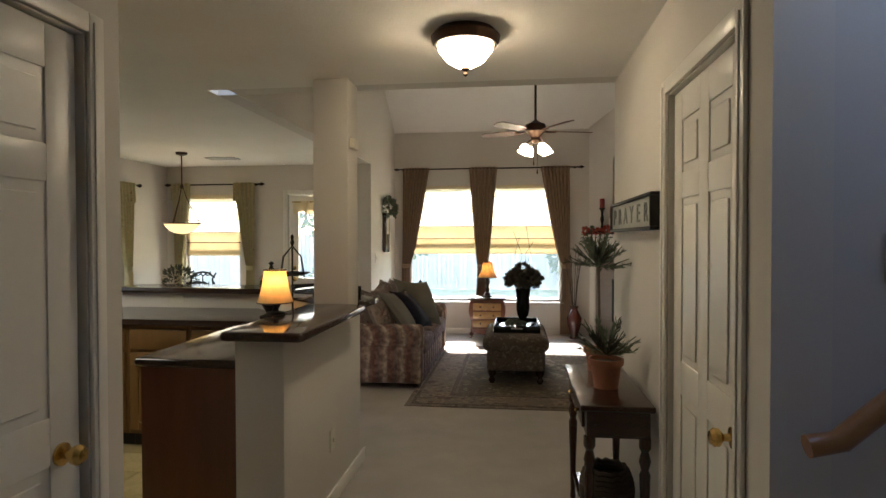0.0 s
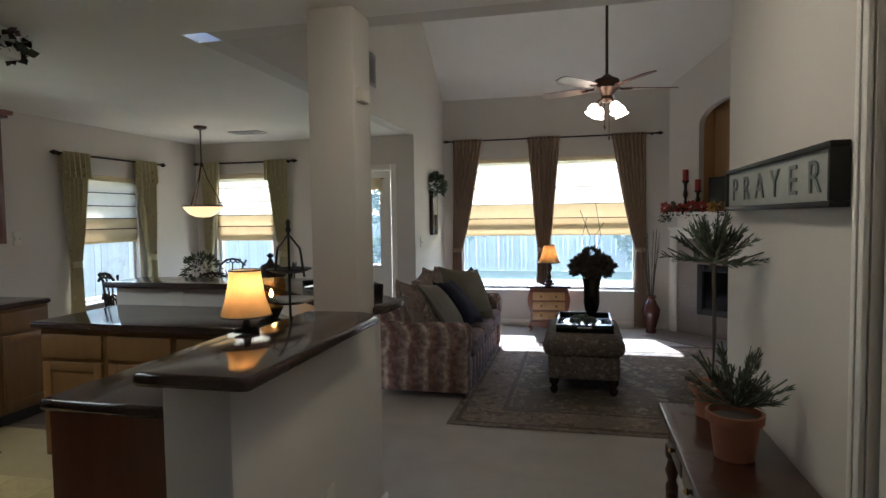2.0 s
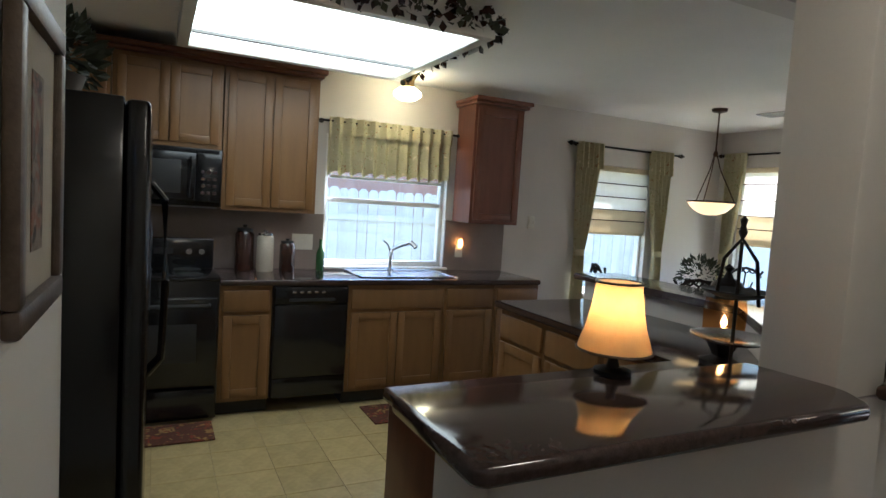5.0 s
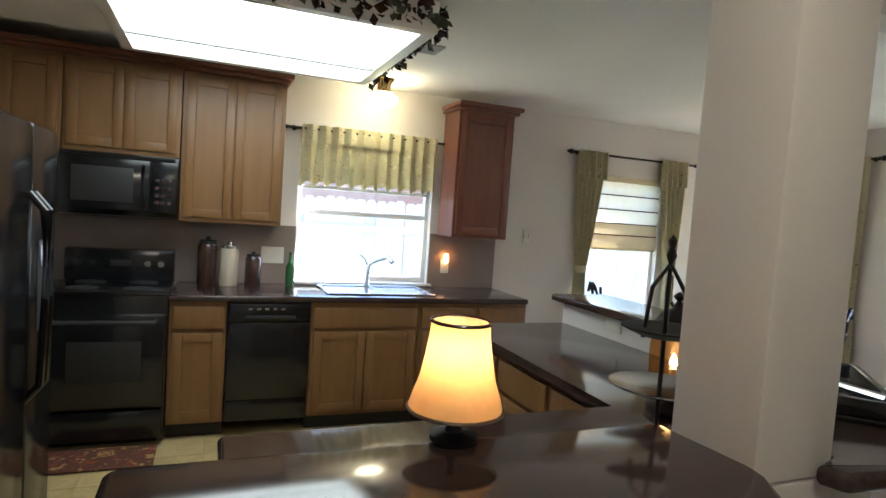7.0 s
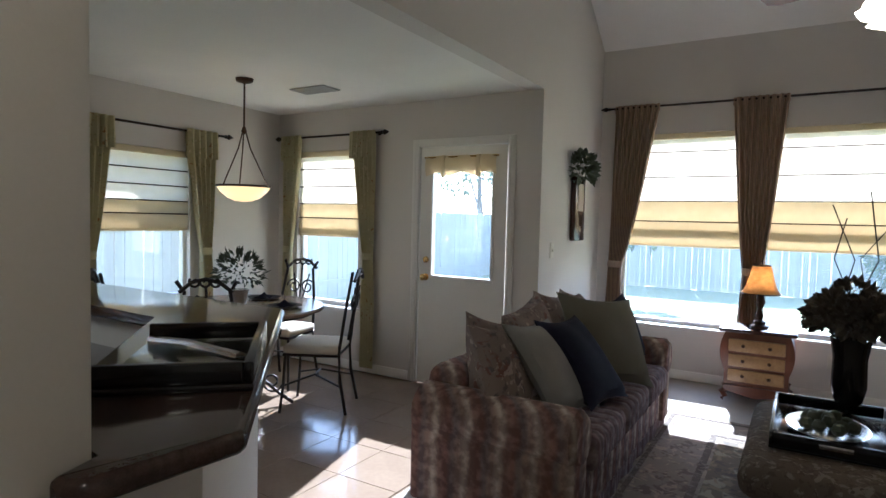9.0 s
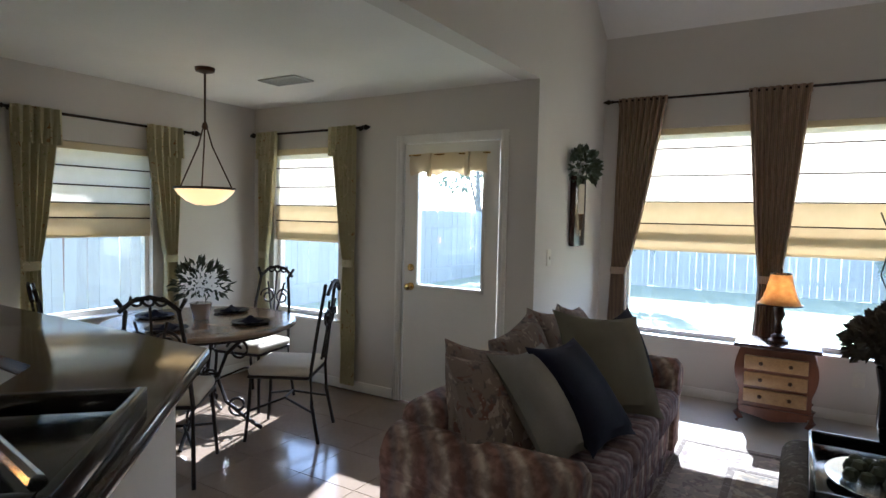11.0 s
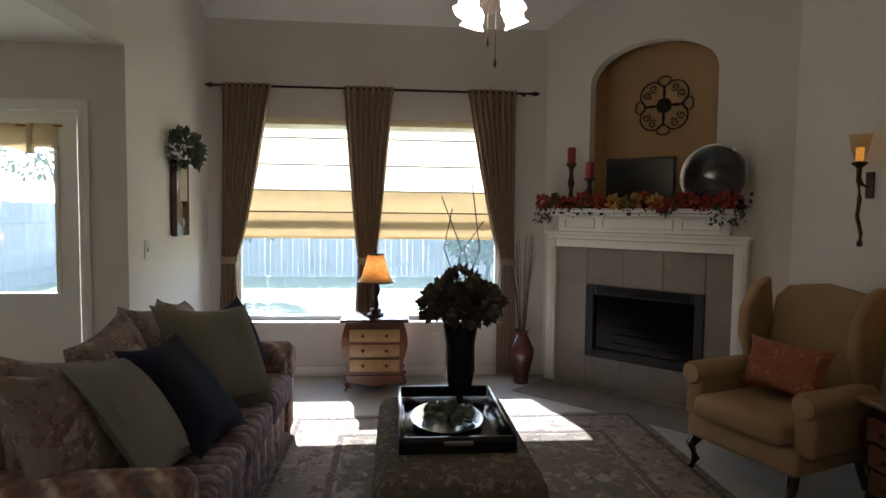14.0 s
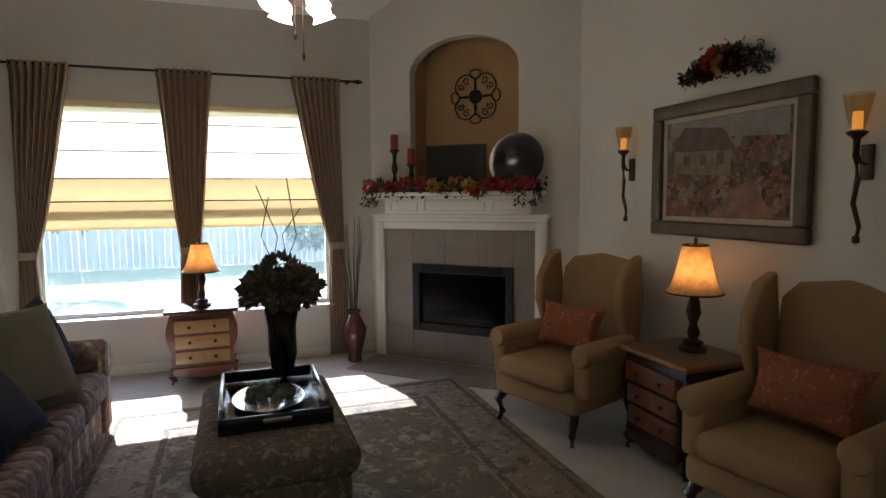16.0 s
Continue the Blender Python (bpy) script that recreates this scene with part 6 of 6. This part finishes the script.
t = thing("framed_picture", "framed cottage garden painting in a wide bronze frame", "picture", pose(RX - 0.002, 7.66, 1.63, 0, 0, -90))
w, h = 0.56, 0.40
for q in ((-w, w, h - 0.085, h), (-w, w, -h, -h + 0.085), (-w, -w + 0.085, -h + 0.085, h - 0.085), (w - 0.085, w, -h + 0.085, h - 0.085)):
    part("frame", solid(box(q[0], q[1], -0.045, 0, q[2], q[3], 0.014, 3)), GOLD, t)
for q in ((-w + 0.085, w - 0.085, h - 0.115, h - 0.085), (-w + 0.085, w - 0.085, -h + 0.085, -h + 0.115), (-w + 0.085, -w + 0.115, -h + 0.115, h - 0.115), (w - 0.115, w - 0.085, -h + 0.115, h - 0.115)):
    part("inner_frame", solid(box(q[0], q[1], -0.02, 0, q[2], q[3], 0.003)), MATBOARD, t)
part("canvas", solid(box(-w + 0.116, w - 0.116, -0.012, 0, -h + 0.116, h - 0.116)), PAINTING, t)
SKYP, ROOFP, WALLP = mat("painted_sky", (0.27, 0.245, 0.225), (0.17, 0.15, 0.135), rough=0.6, scale=9, spread=0.3), mat("painted_roof", (0.15, 0.09, 0.07), (0.07, 0.045, 0.035), rough=0.6, scale=14, spread=0.3), mat("painted_plaster", (0.26, 0.19, 0.12), (0.12, 0.085, 0.06), rough=0.6, scale=16, spread=0.3)
FR = pose(0, 0, 0, 90, 0, 0)
part("painted_sky", solid(prism([(-0.42, 0.20), (0.42, 0.14), (0.42, 0.282), (-0.42, 0.282)], 0.0125, 0.013, m=FR)), SKYP, t)
part("painted_house", solid(prism([(-0.38, -0.02), (0.06, -0.05), (0.06, 0.10), (-0.38, 0.12)], 0.0135, 0.014, m=FR)), WALLP, t)
part("painted_roof", solid(prism([(-0.42, 0.11), (0.10, 0.09), (0.0, 0.22), (-0.30, 0.25)], 0.0145, 0.015, m=FR)), ROOFP, t)
part("painted_path", solid(prism([(-0.10, -0.282), (0.36, -0.282), (0.22, -0.10), (0.12, -0.10)], 0.0135, 0.014, m=FR)), mat("painted_path", (0.30, 0.17, 0.10), (0.15, 0.08, 0.055), rough=0.6, scale=12, spread=0.3), t)
for k in range(3):
    part("painted_window", solid(box(-0.30 + 0.13 * k, -0.25 + 0.13 * k, -0.0146, -0.0141, 0.02, 0.08)), ROOFP, t)


def sconce(at):
    t = thing("wall_sconce", "bronze torch sconce with amber candle glass", "wall sconce", at, "torch sconces beside the picture")
    part("backplate", solid(box(-0.035, 0.035, -0.012, 0, -0.10, 0.08, 0.005)), BRONZE, t)
    part("arm", solid(tube([(0, -0.012, -0.02), (0, -0.06, -0.01), (0, -0.09, 0.05)], 0.010, 8)), BRONZE, t)
    part("torch_stem", solid(tube([(0, -0.09, 0.12), (0.0, -0.09, 0.02), (0.015, -0.09, -0.10), (-0.01, -0.08, -0.22), (0.02, -0.07, -0.34), (0.0, -0.06, -0.40)], 0.018, 10, 0.010), lathe([(0.001, -0.03), (0.018, -0.02), (0.018, 0.01), (0.001, 0.02)], 10, pose(0, -0.06, -0.40))), BRONZE, t)
    part("cup", solid(lathe([(0.012, 0.10), (0.045, 0.13), (0.05, 0.14), (0.03, 0.15), (0.001, 0.15)], 16, pose(0, -0.09, 0))), BRONZE, t)
    g = part("glass_shade", solid(lathe([(0.03, 0.145), (0.045, 0.20), (0.07, 0.33), (0.068, 0.33), (0.042, 0.20), (0.027, 0.15)], 20, pose(0, -0.09, 0))), glassy("sconce_glass", (0.95, 0.85, 0.7), 0.1), t)
    part("candle", solid(lathe([(0.024, 0.151), (0.024, 0.24), (0.001, 0.245)], 14, pose(0, -0.09, 0))), CANDLE_E, t, "amber candle")
    return t


s1 = sconce(pose(RX - 0.001, 8.47, 1.66, 0, 0, -90) @ Matrix.Scale(0.85, 4))
copy_thing(s1, pose(RX - 0.001, 6.86, 1.62, 0, 0, -90))
t = thing("wall_swag", "dried floral swag with red blooms above the picture", "wall decor", pose(RX - 0.01, 7.66, 2.16, 0, 0, -90) @ Matrix.Scale(0.78, 4))
for i in range(16):
    u = -0.36 + 0.72 * i / 15
    zz = 0.13 * (1 - (u / 0.36) ** 2) * (1 if i % 2 else 0.35)
    pts = [((u + rg.gauss(0, 0.03), -0.03 + rg.uniform(-0.02, 0.01), zz - 0.02 + rg.gauss(0, 0.035)), (rg.gauss(0, 1), -0.6, rg.gauss(0, 1))) for k in range(30)]
    part("sprig", solid(leaves(pts, 0.05, 100 + i, 0.2, 0.5)), LEAF if i % 2 else DARKWOOD, t)
for i, (u, z, m) in enumerate(((-0.06, 0.06, REDF), (0.03, 0.03, GOLDF), (0.0, 0.11, REDF), (-0.13, 0.02, DARKWOOD), (0.12, 0.03, DARKWOOD))):
    part("bloom", solid(leaves([((u + p[0], -0.06 + p[1], z + p[2]), d) for p, d in ball_of(90, 0.045, 50 + i, 0.9, 0, -1)], 0.05, 60 + i, 0.3, 0.9)), m, t)
for s in (-1, 1):
    part("tendril", solid(tube(scroll((s * 0.38, -0.02, 0.0), 0.05, 1.3 * s, 90), 0.004, 5), tube(scroll((s * 0.30, -0.02, 0.10), 0.04, 1.3 * s, 0), 0.004, 5)), IRON, t)

t = thing("wall_clock", "dark wood wall clock with leafy wreath on top", "wall clock", pose(LX + 0.001, 9.80, 1.27, 0, 0, 90))
part("case", solid(box(-0.13, 0.13, -0.05, 0, 0.0, 0.56, 0.012)), DARKWOOD, t)
part("clock_face", solid(box(-0.075, 0.075, -0.053, -0.0505, 0.26, 0.50, 0.004)), MATBOARD, t)
part("pendulum", solid(box(-0.02, 0.02, -0.055, -0.0505, 0.08, 0.13, 0.004)), STEEL, t)
part("wreath", solid(leaves([((p[0], -0.06 + p[1] * 0.45, 0.58 + p[2]), d) for p, d in ball_of(320, 0.19, 71, 0.75, 0.05, -0.7)], 0.07, 7, 0.2, 0.55)), LEAF2, t, "dusty green leafy wreath")
t = thing("floor_vase", "tall maroon floor vase with dried reeds in the corner", "vase", pose(1.45, 10.26, 0))
part("vase_body", solid(lathe([(0.06, 0), (0.065, 0.01), (0.055, 0.05), (0.10, 0.22), (0.11, 0.30), (0.06, 0.40), (0.045, 0.43), (0.065, 0.47), (0.055, 0.47), (0.035, 0.42), (0.001, 0.1)], 26)), mat("maroon_glaze", (0.10, 0.03, 0.022), (0.05, 0.015, 0.012), rough=0.2, scale=12), t)
for k in range(18):
    a, r = 2.4 * k, 0.06 + 0.09 * rg.random()
    part("reed", solid(tube([(0.01 * math.cos(a), 0.01 * math.sin(a), 0.3), (r * 0.5 * math.cos(a), r * 0.5 * math.sin(a), 0.8), (r * math.cos(a), r * math.sin(a) * 0.8, 1.0 + 0.35 * rg.random())], 0.004, 5, 0.002)), BARK, t)


def plate_cover(name, at, label, w=0.075, h=0.12, n=1):
    t = thing(name, label, "wall plate", at)
    part("plate", solid(box(-w / 2, w / 2, -0.007, 0, -h / 2, h / 2, 0.003)), CREAM, t)
    for i in range(n):
        x = (i - (n - 1) / 2) * 0.045
        part("toggle", solid(box(x - 0.006, x + 0.006, -0.017, -0.0075, -0.012, 0.012, 0.002)), CREAM, t)


plate_cover("light_switch", pose(LX + 0.0, 9.26, 1.20, 0, 0, 90), "cream light switch plate by the back door")
plate_cover("light_switch", pose(1.50, 3.029, 1.42), "white light switch plate on the stair wall")
plate_cover("light_switch", pose(KX, 6.55, 1.36, 0, 0, 90), "cream light switch plate by the kitchen", n=2)
plate_cover("outlet_plate", pose(-0.41, 4.63, 0.36, 0, 0, 90), "cream outlet plate on the half wall")
plate_cover("outlet_plate", pose(0.72, LY, 0.33), "cream outlet plate under the window")
t = thing("door_chime", "white door chime box on the column", "chime", pose(-0.41, 5.06, 2.05, 0, 0, 90))
part("cover", solid(box(-0.05, 0.05, -0.03, 0, -0.03, 0.03, 0.006)), CREAM, t)

# ---- hall ----
t = thing("console_table", "dark mahogany console table with turned legs", "console table", pose(0, 0, 0))
X0, X1, Y0, Y1 = 0.88, 1.185, 4.09, 4.90
part("top", solid(box(X0 - 0.01, X1, Y0 - 0.015, Y1 + 0.015, 0.722, 0.75, 0.008, 3)), DARKWOOD, t)
part("apron", solid(box(X0 + 0.02, X1 - 0.015, Y0 + 0.02, Y1 - 0.02, 0.60, 0.721, 0.004)), DARKWOOD, t)
for y in (4.19, 4.51):
    d = part("drawer", solid(box(X0 + 0.008, X0 + 0.0195, y, y + 0.28, 0.62, 0.705, 0.004)), DARKWOOD, t)
    part("knob", solid(lathe([(0.006, 0), (0.012, 0.012), (0.001, 0.02)], 10, pose(X0 + 0.008, y + 0.14, 0.66, 0, -90, 0))), BRASS, d)
for x in (X0 + 0.035, X1 - 0.035):
    for y in (Y0 + 0.04, Y1 - 0.04):
        part("leg", solid(lathe([(0.012, 0), (0.016, 0.02), (0.013, 0.06), (0.018, 0.25), (0.024, 0.44), (0.016, 0.46), (0.026, 0.50), (0.016, 0.54), (0.026, 0.56), (0.026, 0.60), (0.001, 0.60)], 14, pose(x, y, 0.001))), DARKWOOD, t)
part("shelf", solid(box(X0 + 0.03, X1 - 0.03, Y0 + 0.05, Y1 - 0.05, 0.14, 0.16, 0.004)), DARKWOOD, t)
t = thing("wicker_basket", "round dark wicker basket under the console table", "basket", pose(1.03, 4.40, 0.161))
for k in range(10):
    part("weave", solid(tube([(r[0], r[1], r[2] + 0.006 * math.sin(10 * i)) for i, r in enumerate(arc((0, 0, 0.012 + 0.021 * k), 0.085 + 0.035 * math.sin(math.pi * (k + 1) / 11), 0, 360, 30, "xy"))], 0.012, 6)), BARK, t)
part("bottom", solid(lathe([(0.08, 0), (0.08, 0.01), (0.001, 0.01)], 20)), BARK, t)


def rosemary(name, label, at, pot_r, pot_h, n, r, zc, stem=0.0):
    t = thing(name, label, "potted plant", at)
    part("pot", solid(lathe([(pot_r * 0.72, 0), (pot_r * 0.92, pot_h * 0.8), (pot_r * 1.05, pot_h * 0.8), (pot_r * 1.07, pot_h), (pot_r * 0.95, pot_h), (pot_r * 0.9, pot_h * 0.85), (0.001, pot_h * 0.85)], 26)), TERRA, t)
    part("soil", solid(lathe([(pot_r * 0.89, pot_h * 0.87), (0.001, pot_h * 0.9)], 20)), BARK, t)
    if stem:
        part("trunk", solid(tube([(0, 0, pot_h * 0.8), (0.006, 0.004, stem * 0.6), (0, 0, zc)], 0.007, 7)), BARK, t)
    rn = random.Random(int(zc * 1000))
    for k in range(n):
        a, e = 2.4 * k, rn.uniform(-0.15 if stem else 0.15, 1.4)
        d = Vector((math.cos(a) * math.cos(e), math.sin(a) * math.cos(e), math.sin(e)))
        ln = r * rn.uniform(0.75, 1.15)
        base = Vector((0, 0, zc))
        pts = [base + d * ln * f + Vector((0, 0, 0.03 * f * f)) for f in (0.1, 0.4, 0.7, 1.0)]
        lv = [(base + d * ln * f, d) for f in [0.25 + 0.75 * j / 34 for j in range(35)]]
        part("sprig", solid(tube(pts, 0.0025, 4), leaves(lv, 0.034, k, 0.1, 0.16)), LEAF2 if k % 2 else LEAF, t)
    return t


rosemary("potted_herb", "bushy grey-green herb in terracotta pot on the console", pose(1.025, 4.40, 0.751), 0.078, 0.14, 30, 0.155, 0.15)
rosemary("potted_topiary", "rosemary ball topiary in terracotta pot on the console", pose(1.04, 4.78, 0.751), 0.075, 0.12, 44, 0.15, 0.56, 0.50)

t = thing("wall_sign", "distressed framed wooden sign with carved lettering", "sign", pose(HX - 0.001, 4.64, 1.585, 0, 0, -90))
w, h = 0.53, 0.082
part("board", solid(box(-w + 0.015, w - 0.015, -0.035, -0.001, -h + 0.012, h - 0.012, 0.004)), SIGNM, t)
for q in ((-w, w, h - 0.016, h), (-w, w, -h, -h + 0.016), (-w, -w + 0.016, -h + 0.016, h - 0.016), (w - 0.016, w, -h + 0.016, h - 0.016)):
    part("frame", solid(box(q[0], q[1], -0.048, 0, q[2], q[3], 0.004)), MATTE, t)
for i, c in enumerate("PRAYER"):
    cu = bpy.data.curves.new("letter", "FONT")
    cu.body, cu.size, cu.extrude, cu.align_x, cu.align_y = c, 0.125, 0.002, "CENTER", "CENTER"
    tmp = bpy.data.objects.new("letter", cu)
    me = bpy.data.meshes.new_from_object(tmp)
    bpy.data.objects.remove(tmp)
    me.materials.clear()
    me.materials.append(SIGNT)
    ob = new("letter", me)
    ob.parent, ob.matrix_basis = t, pose(-0.405 + 0.162 * i, -0.038, -0.005, 90, 0, 0) @ Matrix.Diagonal((1.25, 1, 1, 1))

t = thing("flush_light", "bronze flush ceiling light with glowing glass dome", "ceiling light", pose(0.36, 4.28, 0))
part("ring", solid(lathe([(0.145, 2.37), (0.158, 2.385), (0.163, 2.41), (0.135, 2.439), (0.001, 2.439)], 36)), BRONZE, t)
part("dome", solid(lathe([(0.001, 2.265), (0.04, 2.27), (0.09, 2.30), (0.125, 2.345), (0.137, 2.385), (0.001, 2.385)], 36)), DOME_E, t, "glowing frosted glass dome")
part("finial", solid(lathe([(0.001, 2.225), (0.012, 2.235), (0.008, 2.25), (0.022, 2.258), (0.02, 2.268), (0.001, 2.268)], 14)), BRONZE, t)

t = thing("handrail", "round oak handrail on the stair wall", "handrail", pose(0, 0, 0))
part("rail", solid(tube([(1.26, 2.955, 0.985), (1.33, 2.955, 1.0), (1.76, 2.955, 1.38), (2.81, 2.955, 2.32)], 0.027, 14)), HANDOAK, t)
for x in (1.56, 2.4):
    part("bracket", solid(tube([(x, 3.028, 1.10 + (x - 1.56) * 0.895), (x, 2.98, 1.11 + (x - 1.56) * 0.895), (x, 2.955, 1.18 + (x - 1.56) * 0.895)], 0.008, 6)), BRASS, t)
t = thing("hall_picture", "framed botanical print in a dark gold frame", "picture", pose(-0.93, 3.201, 1.50, 0, 0, 180))
for q in ((-0.24, 0.24, 0.25, 0.30), (-0.24, 0.24, -0.30, -0.25), (-0.24, -0.195, -0.25, 0.25), (0.195, 0.24, -0.25, 0.25)):
    part("frame", solid(box(q[0], q[1], -0.03, 0, q[2], q[3], 0.008)), GOLD, t)
part("mat_board", solid(box(-0.194, 0.194, -0.012, 0, -0.249, 0.249)), MATBOARD, t)
part("print", solid(box(-0.06, 0.06, -0.014, -0.0125, -0.17, 0.17)), PAINTING, t)
part("pane", solid(box(-0.194, 0.194, -0.02, -0.018, -0.249, 0.249)), GLASS, t)

# ---- outdoors ----
plank_mesh = {}


def plank(h, w=0.136):
    if (h, w) not in plank_mesh:
        plank_mesh[h, w] = mesh_of("plank", solid(prism([(-w / 2, 0), (w / 2, 0), (w / 2, h - 0.04), (w / 2 - 0.035, h), (-w / 2 + 0.035, h), (-w / 2, h - 0.04)], -0.009, 0.009, m=pose(0, 0, 0, 90, 0, 0))), FENCE)
    return plank_mesh[h, w]


def fence(name, p, ang, n, label, h=1.85):
    t = thing(name, label, "fence", pose(p[0], p[1], -0.22, 0, 0, ang))
    rn = random.Random(n)
    for i in range(n):
        ob = new("plank", plank(h))
        ob.parent, ob.matrix_basis = t, pose(0.143 * i, rn.uniform(-0.006, 0.006), rn.uniform(-0.02, 0.02), 0, rn.uniform(-0.5, 0.5), 0)
    for z in (0.3, 1.4):
        part("fence_rail", solid(box(-0.07, 0.143 * n, 0.012, 0.05, z, z + 0.09)), FENCE, t)


fence("back_fence", (-16, 21.0), 0, 220, "weathered grey board fence across the yard")
fence("side_fence", (-7.6, 20.8), -90, 150, "weathered grey board fence beside the house")


def tree(name, at, h, r, seed, label, n=1500):
    t = thing(name, label, "tree", at)
    rn = random.Random(seed)
    st = [tube([(0, 0, 0), (0.05, 0.03, h * 0.3), (-0.03, 0.05, h * 0.55), (0.0, 0, h * 0.8)], 0.06 * h ** 0.5, 9, 0.03)]
    cs = []
    for k in range(9):
        a = 2.4 * k
        tip = Vector((math.cos(a) * r * 0.7, math.sin(a) * r * 0.7, h * (0.5 + 0.05 * k)))
        st.append(tube([(0, 0, h * (0.25 + 0.04 * k)), tip * 0.5 + Vector((0, 0, h * 0.2)), tip], 0.03, 6, 0.01))
        cs.append(tip)
    part("trunk", solid(*st), BARK, t)
    pts = []
    for c in cs + [Vector((0, 0, h * 0.85))]:
        pts += [((c.x + p[0], c.y + p[1], c.z + p[2]), d) for p, d in ball_of(n // 10, r * 0.5, rn.randint(0, 999), 0.8, 0, -1)]
    part("crown", solid(leaves(pts, 0.22, seed, 0.2, 0.6)), FOLI, t)


tree("tree", pose(-3.6, 17.5, -0.22), 3.8, 1.7, 3, "leafy green yard tree behind the fence line", 3000)
tree("tree", pose(-9.5, 23.5, -0.22), 6.5, 2.4, 5, "leafy green tree beyond the fence", 2600)
tree("shrub", pose(-2.9, 13.6, -0.22), 1.2, 0.55, 9, "small leafy shrub in the yard", 1200)
tree("shrub", pose(2.6, 19.6, -0.22), 1.5, 0.8, 12, "small leafy shrub by the fence", 1200)
t = thing("feeder", "small yellow bird feeder hanging in the yard", "bird feeder", pose(-4.6, 15.0, 1.1))
part("tube", solid(lathe([(0.06, 0), (0.07, 0.02), (0.06, 0.20), (0.08, 0.22), (0.001, 0.28)], 12)), mat("yellow_plastic", (0.7, 0.45, 0.05)), t)
part("hook", solid(tube([(0, 0, -1.32), (0.1, 0, 0.0), (0.1, 0, 0.45), (0.04, 0, 0.5), (0, 0, 0.27)], 0.01, 6)), IRON, t)
t = thing("neighbour_house", "neighbouring brick house with a shallow roof", "house", pose(-12.5, 5.5, -0.22))
part("wall", solid(box(-4, 0, -7, 7, 0, 3.0)), BRICKM, t)
part("roof", solid(prism([(-4.6, 2.95), (0.6, 2.95), (-2, 4.9)], -7.4, 7.4, m=pose(0, 0, 0, 90, 0, 0))), mat("shingle", (0.16, 0.13, 0.11), (0.10, 0.08, 0.07), rough=0.95, scale=8), t)
wi = part("window", solid(box(0.001, 0.05, -1.2, -0.2, 1.0, 2.2, 0.01)), WHITE, t)
part("pane", solid(box(0.051, 0.055, -1.12, -0.28, 1.08, 2.12)), BLACK, wi)


# ---- floor tiles ----
def tiles(parent, m, x0, x1, y0, y1, size, outside):
    me = mesh_of("tile", solid(box(-size / 2 + 0.0015, size / 2 - 0.0015, -size / 2 + 0.0015, size / 2 - 0.0015, -0.006, 0.0, 0.001, 1)), m, False)
    nx, ny = int((x1 - x0) / size), int((y1 - y0) / size)
    for i in range(nx):
        for j in range(ny):
            x, y = x0 + size * (i + 0.5), y0 + size * (j + 0.5)
            if outside(x, y):
                continue
            ob = new("tile", me)
            ob.parent, ob.matrix_basis = parent, pose(x, y, 0)


tiles(bpy.data.objects["floor_kitchen"], VINYL, -3.56, -0.65, 2.53, 5.40, 0.30, lambda x, y: False)
tiles(bpy.data.objects["floor_dining"], DTILE, -4.09, LX, 6.0, 9.0, 0.40, lambda x, y: False)
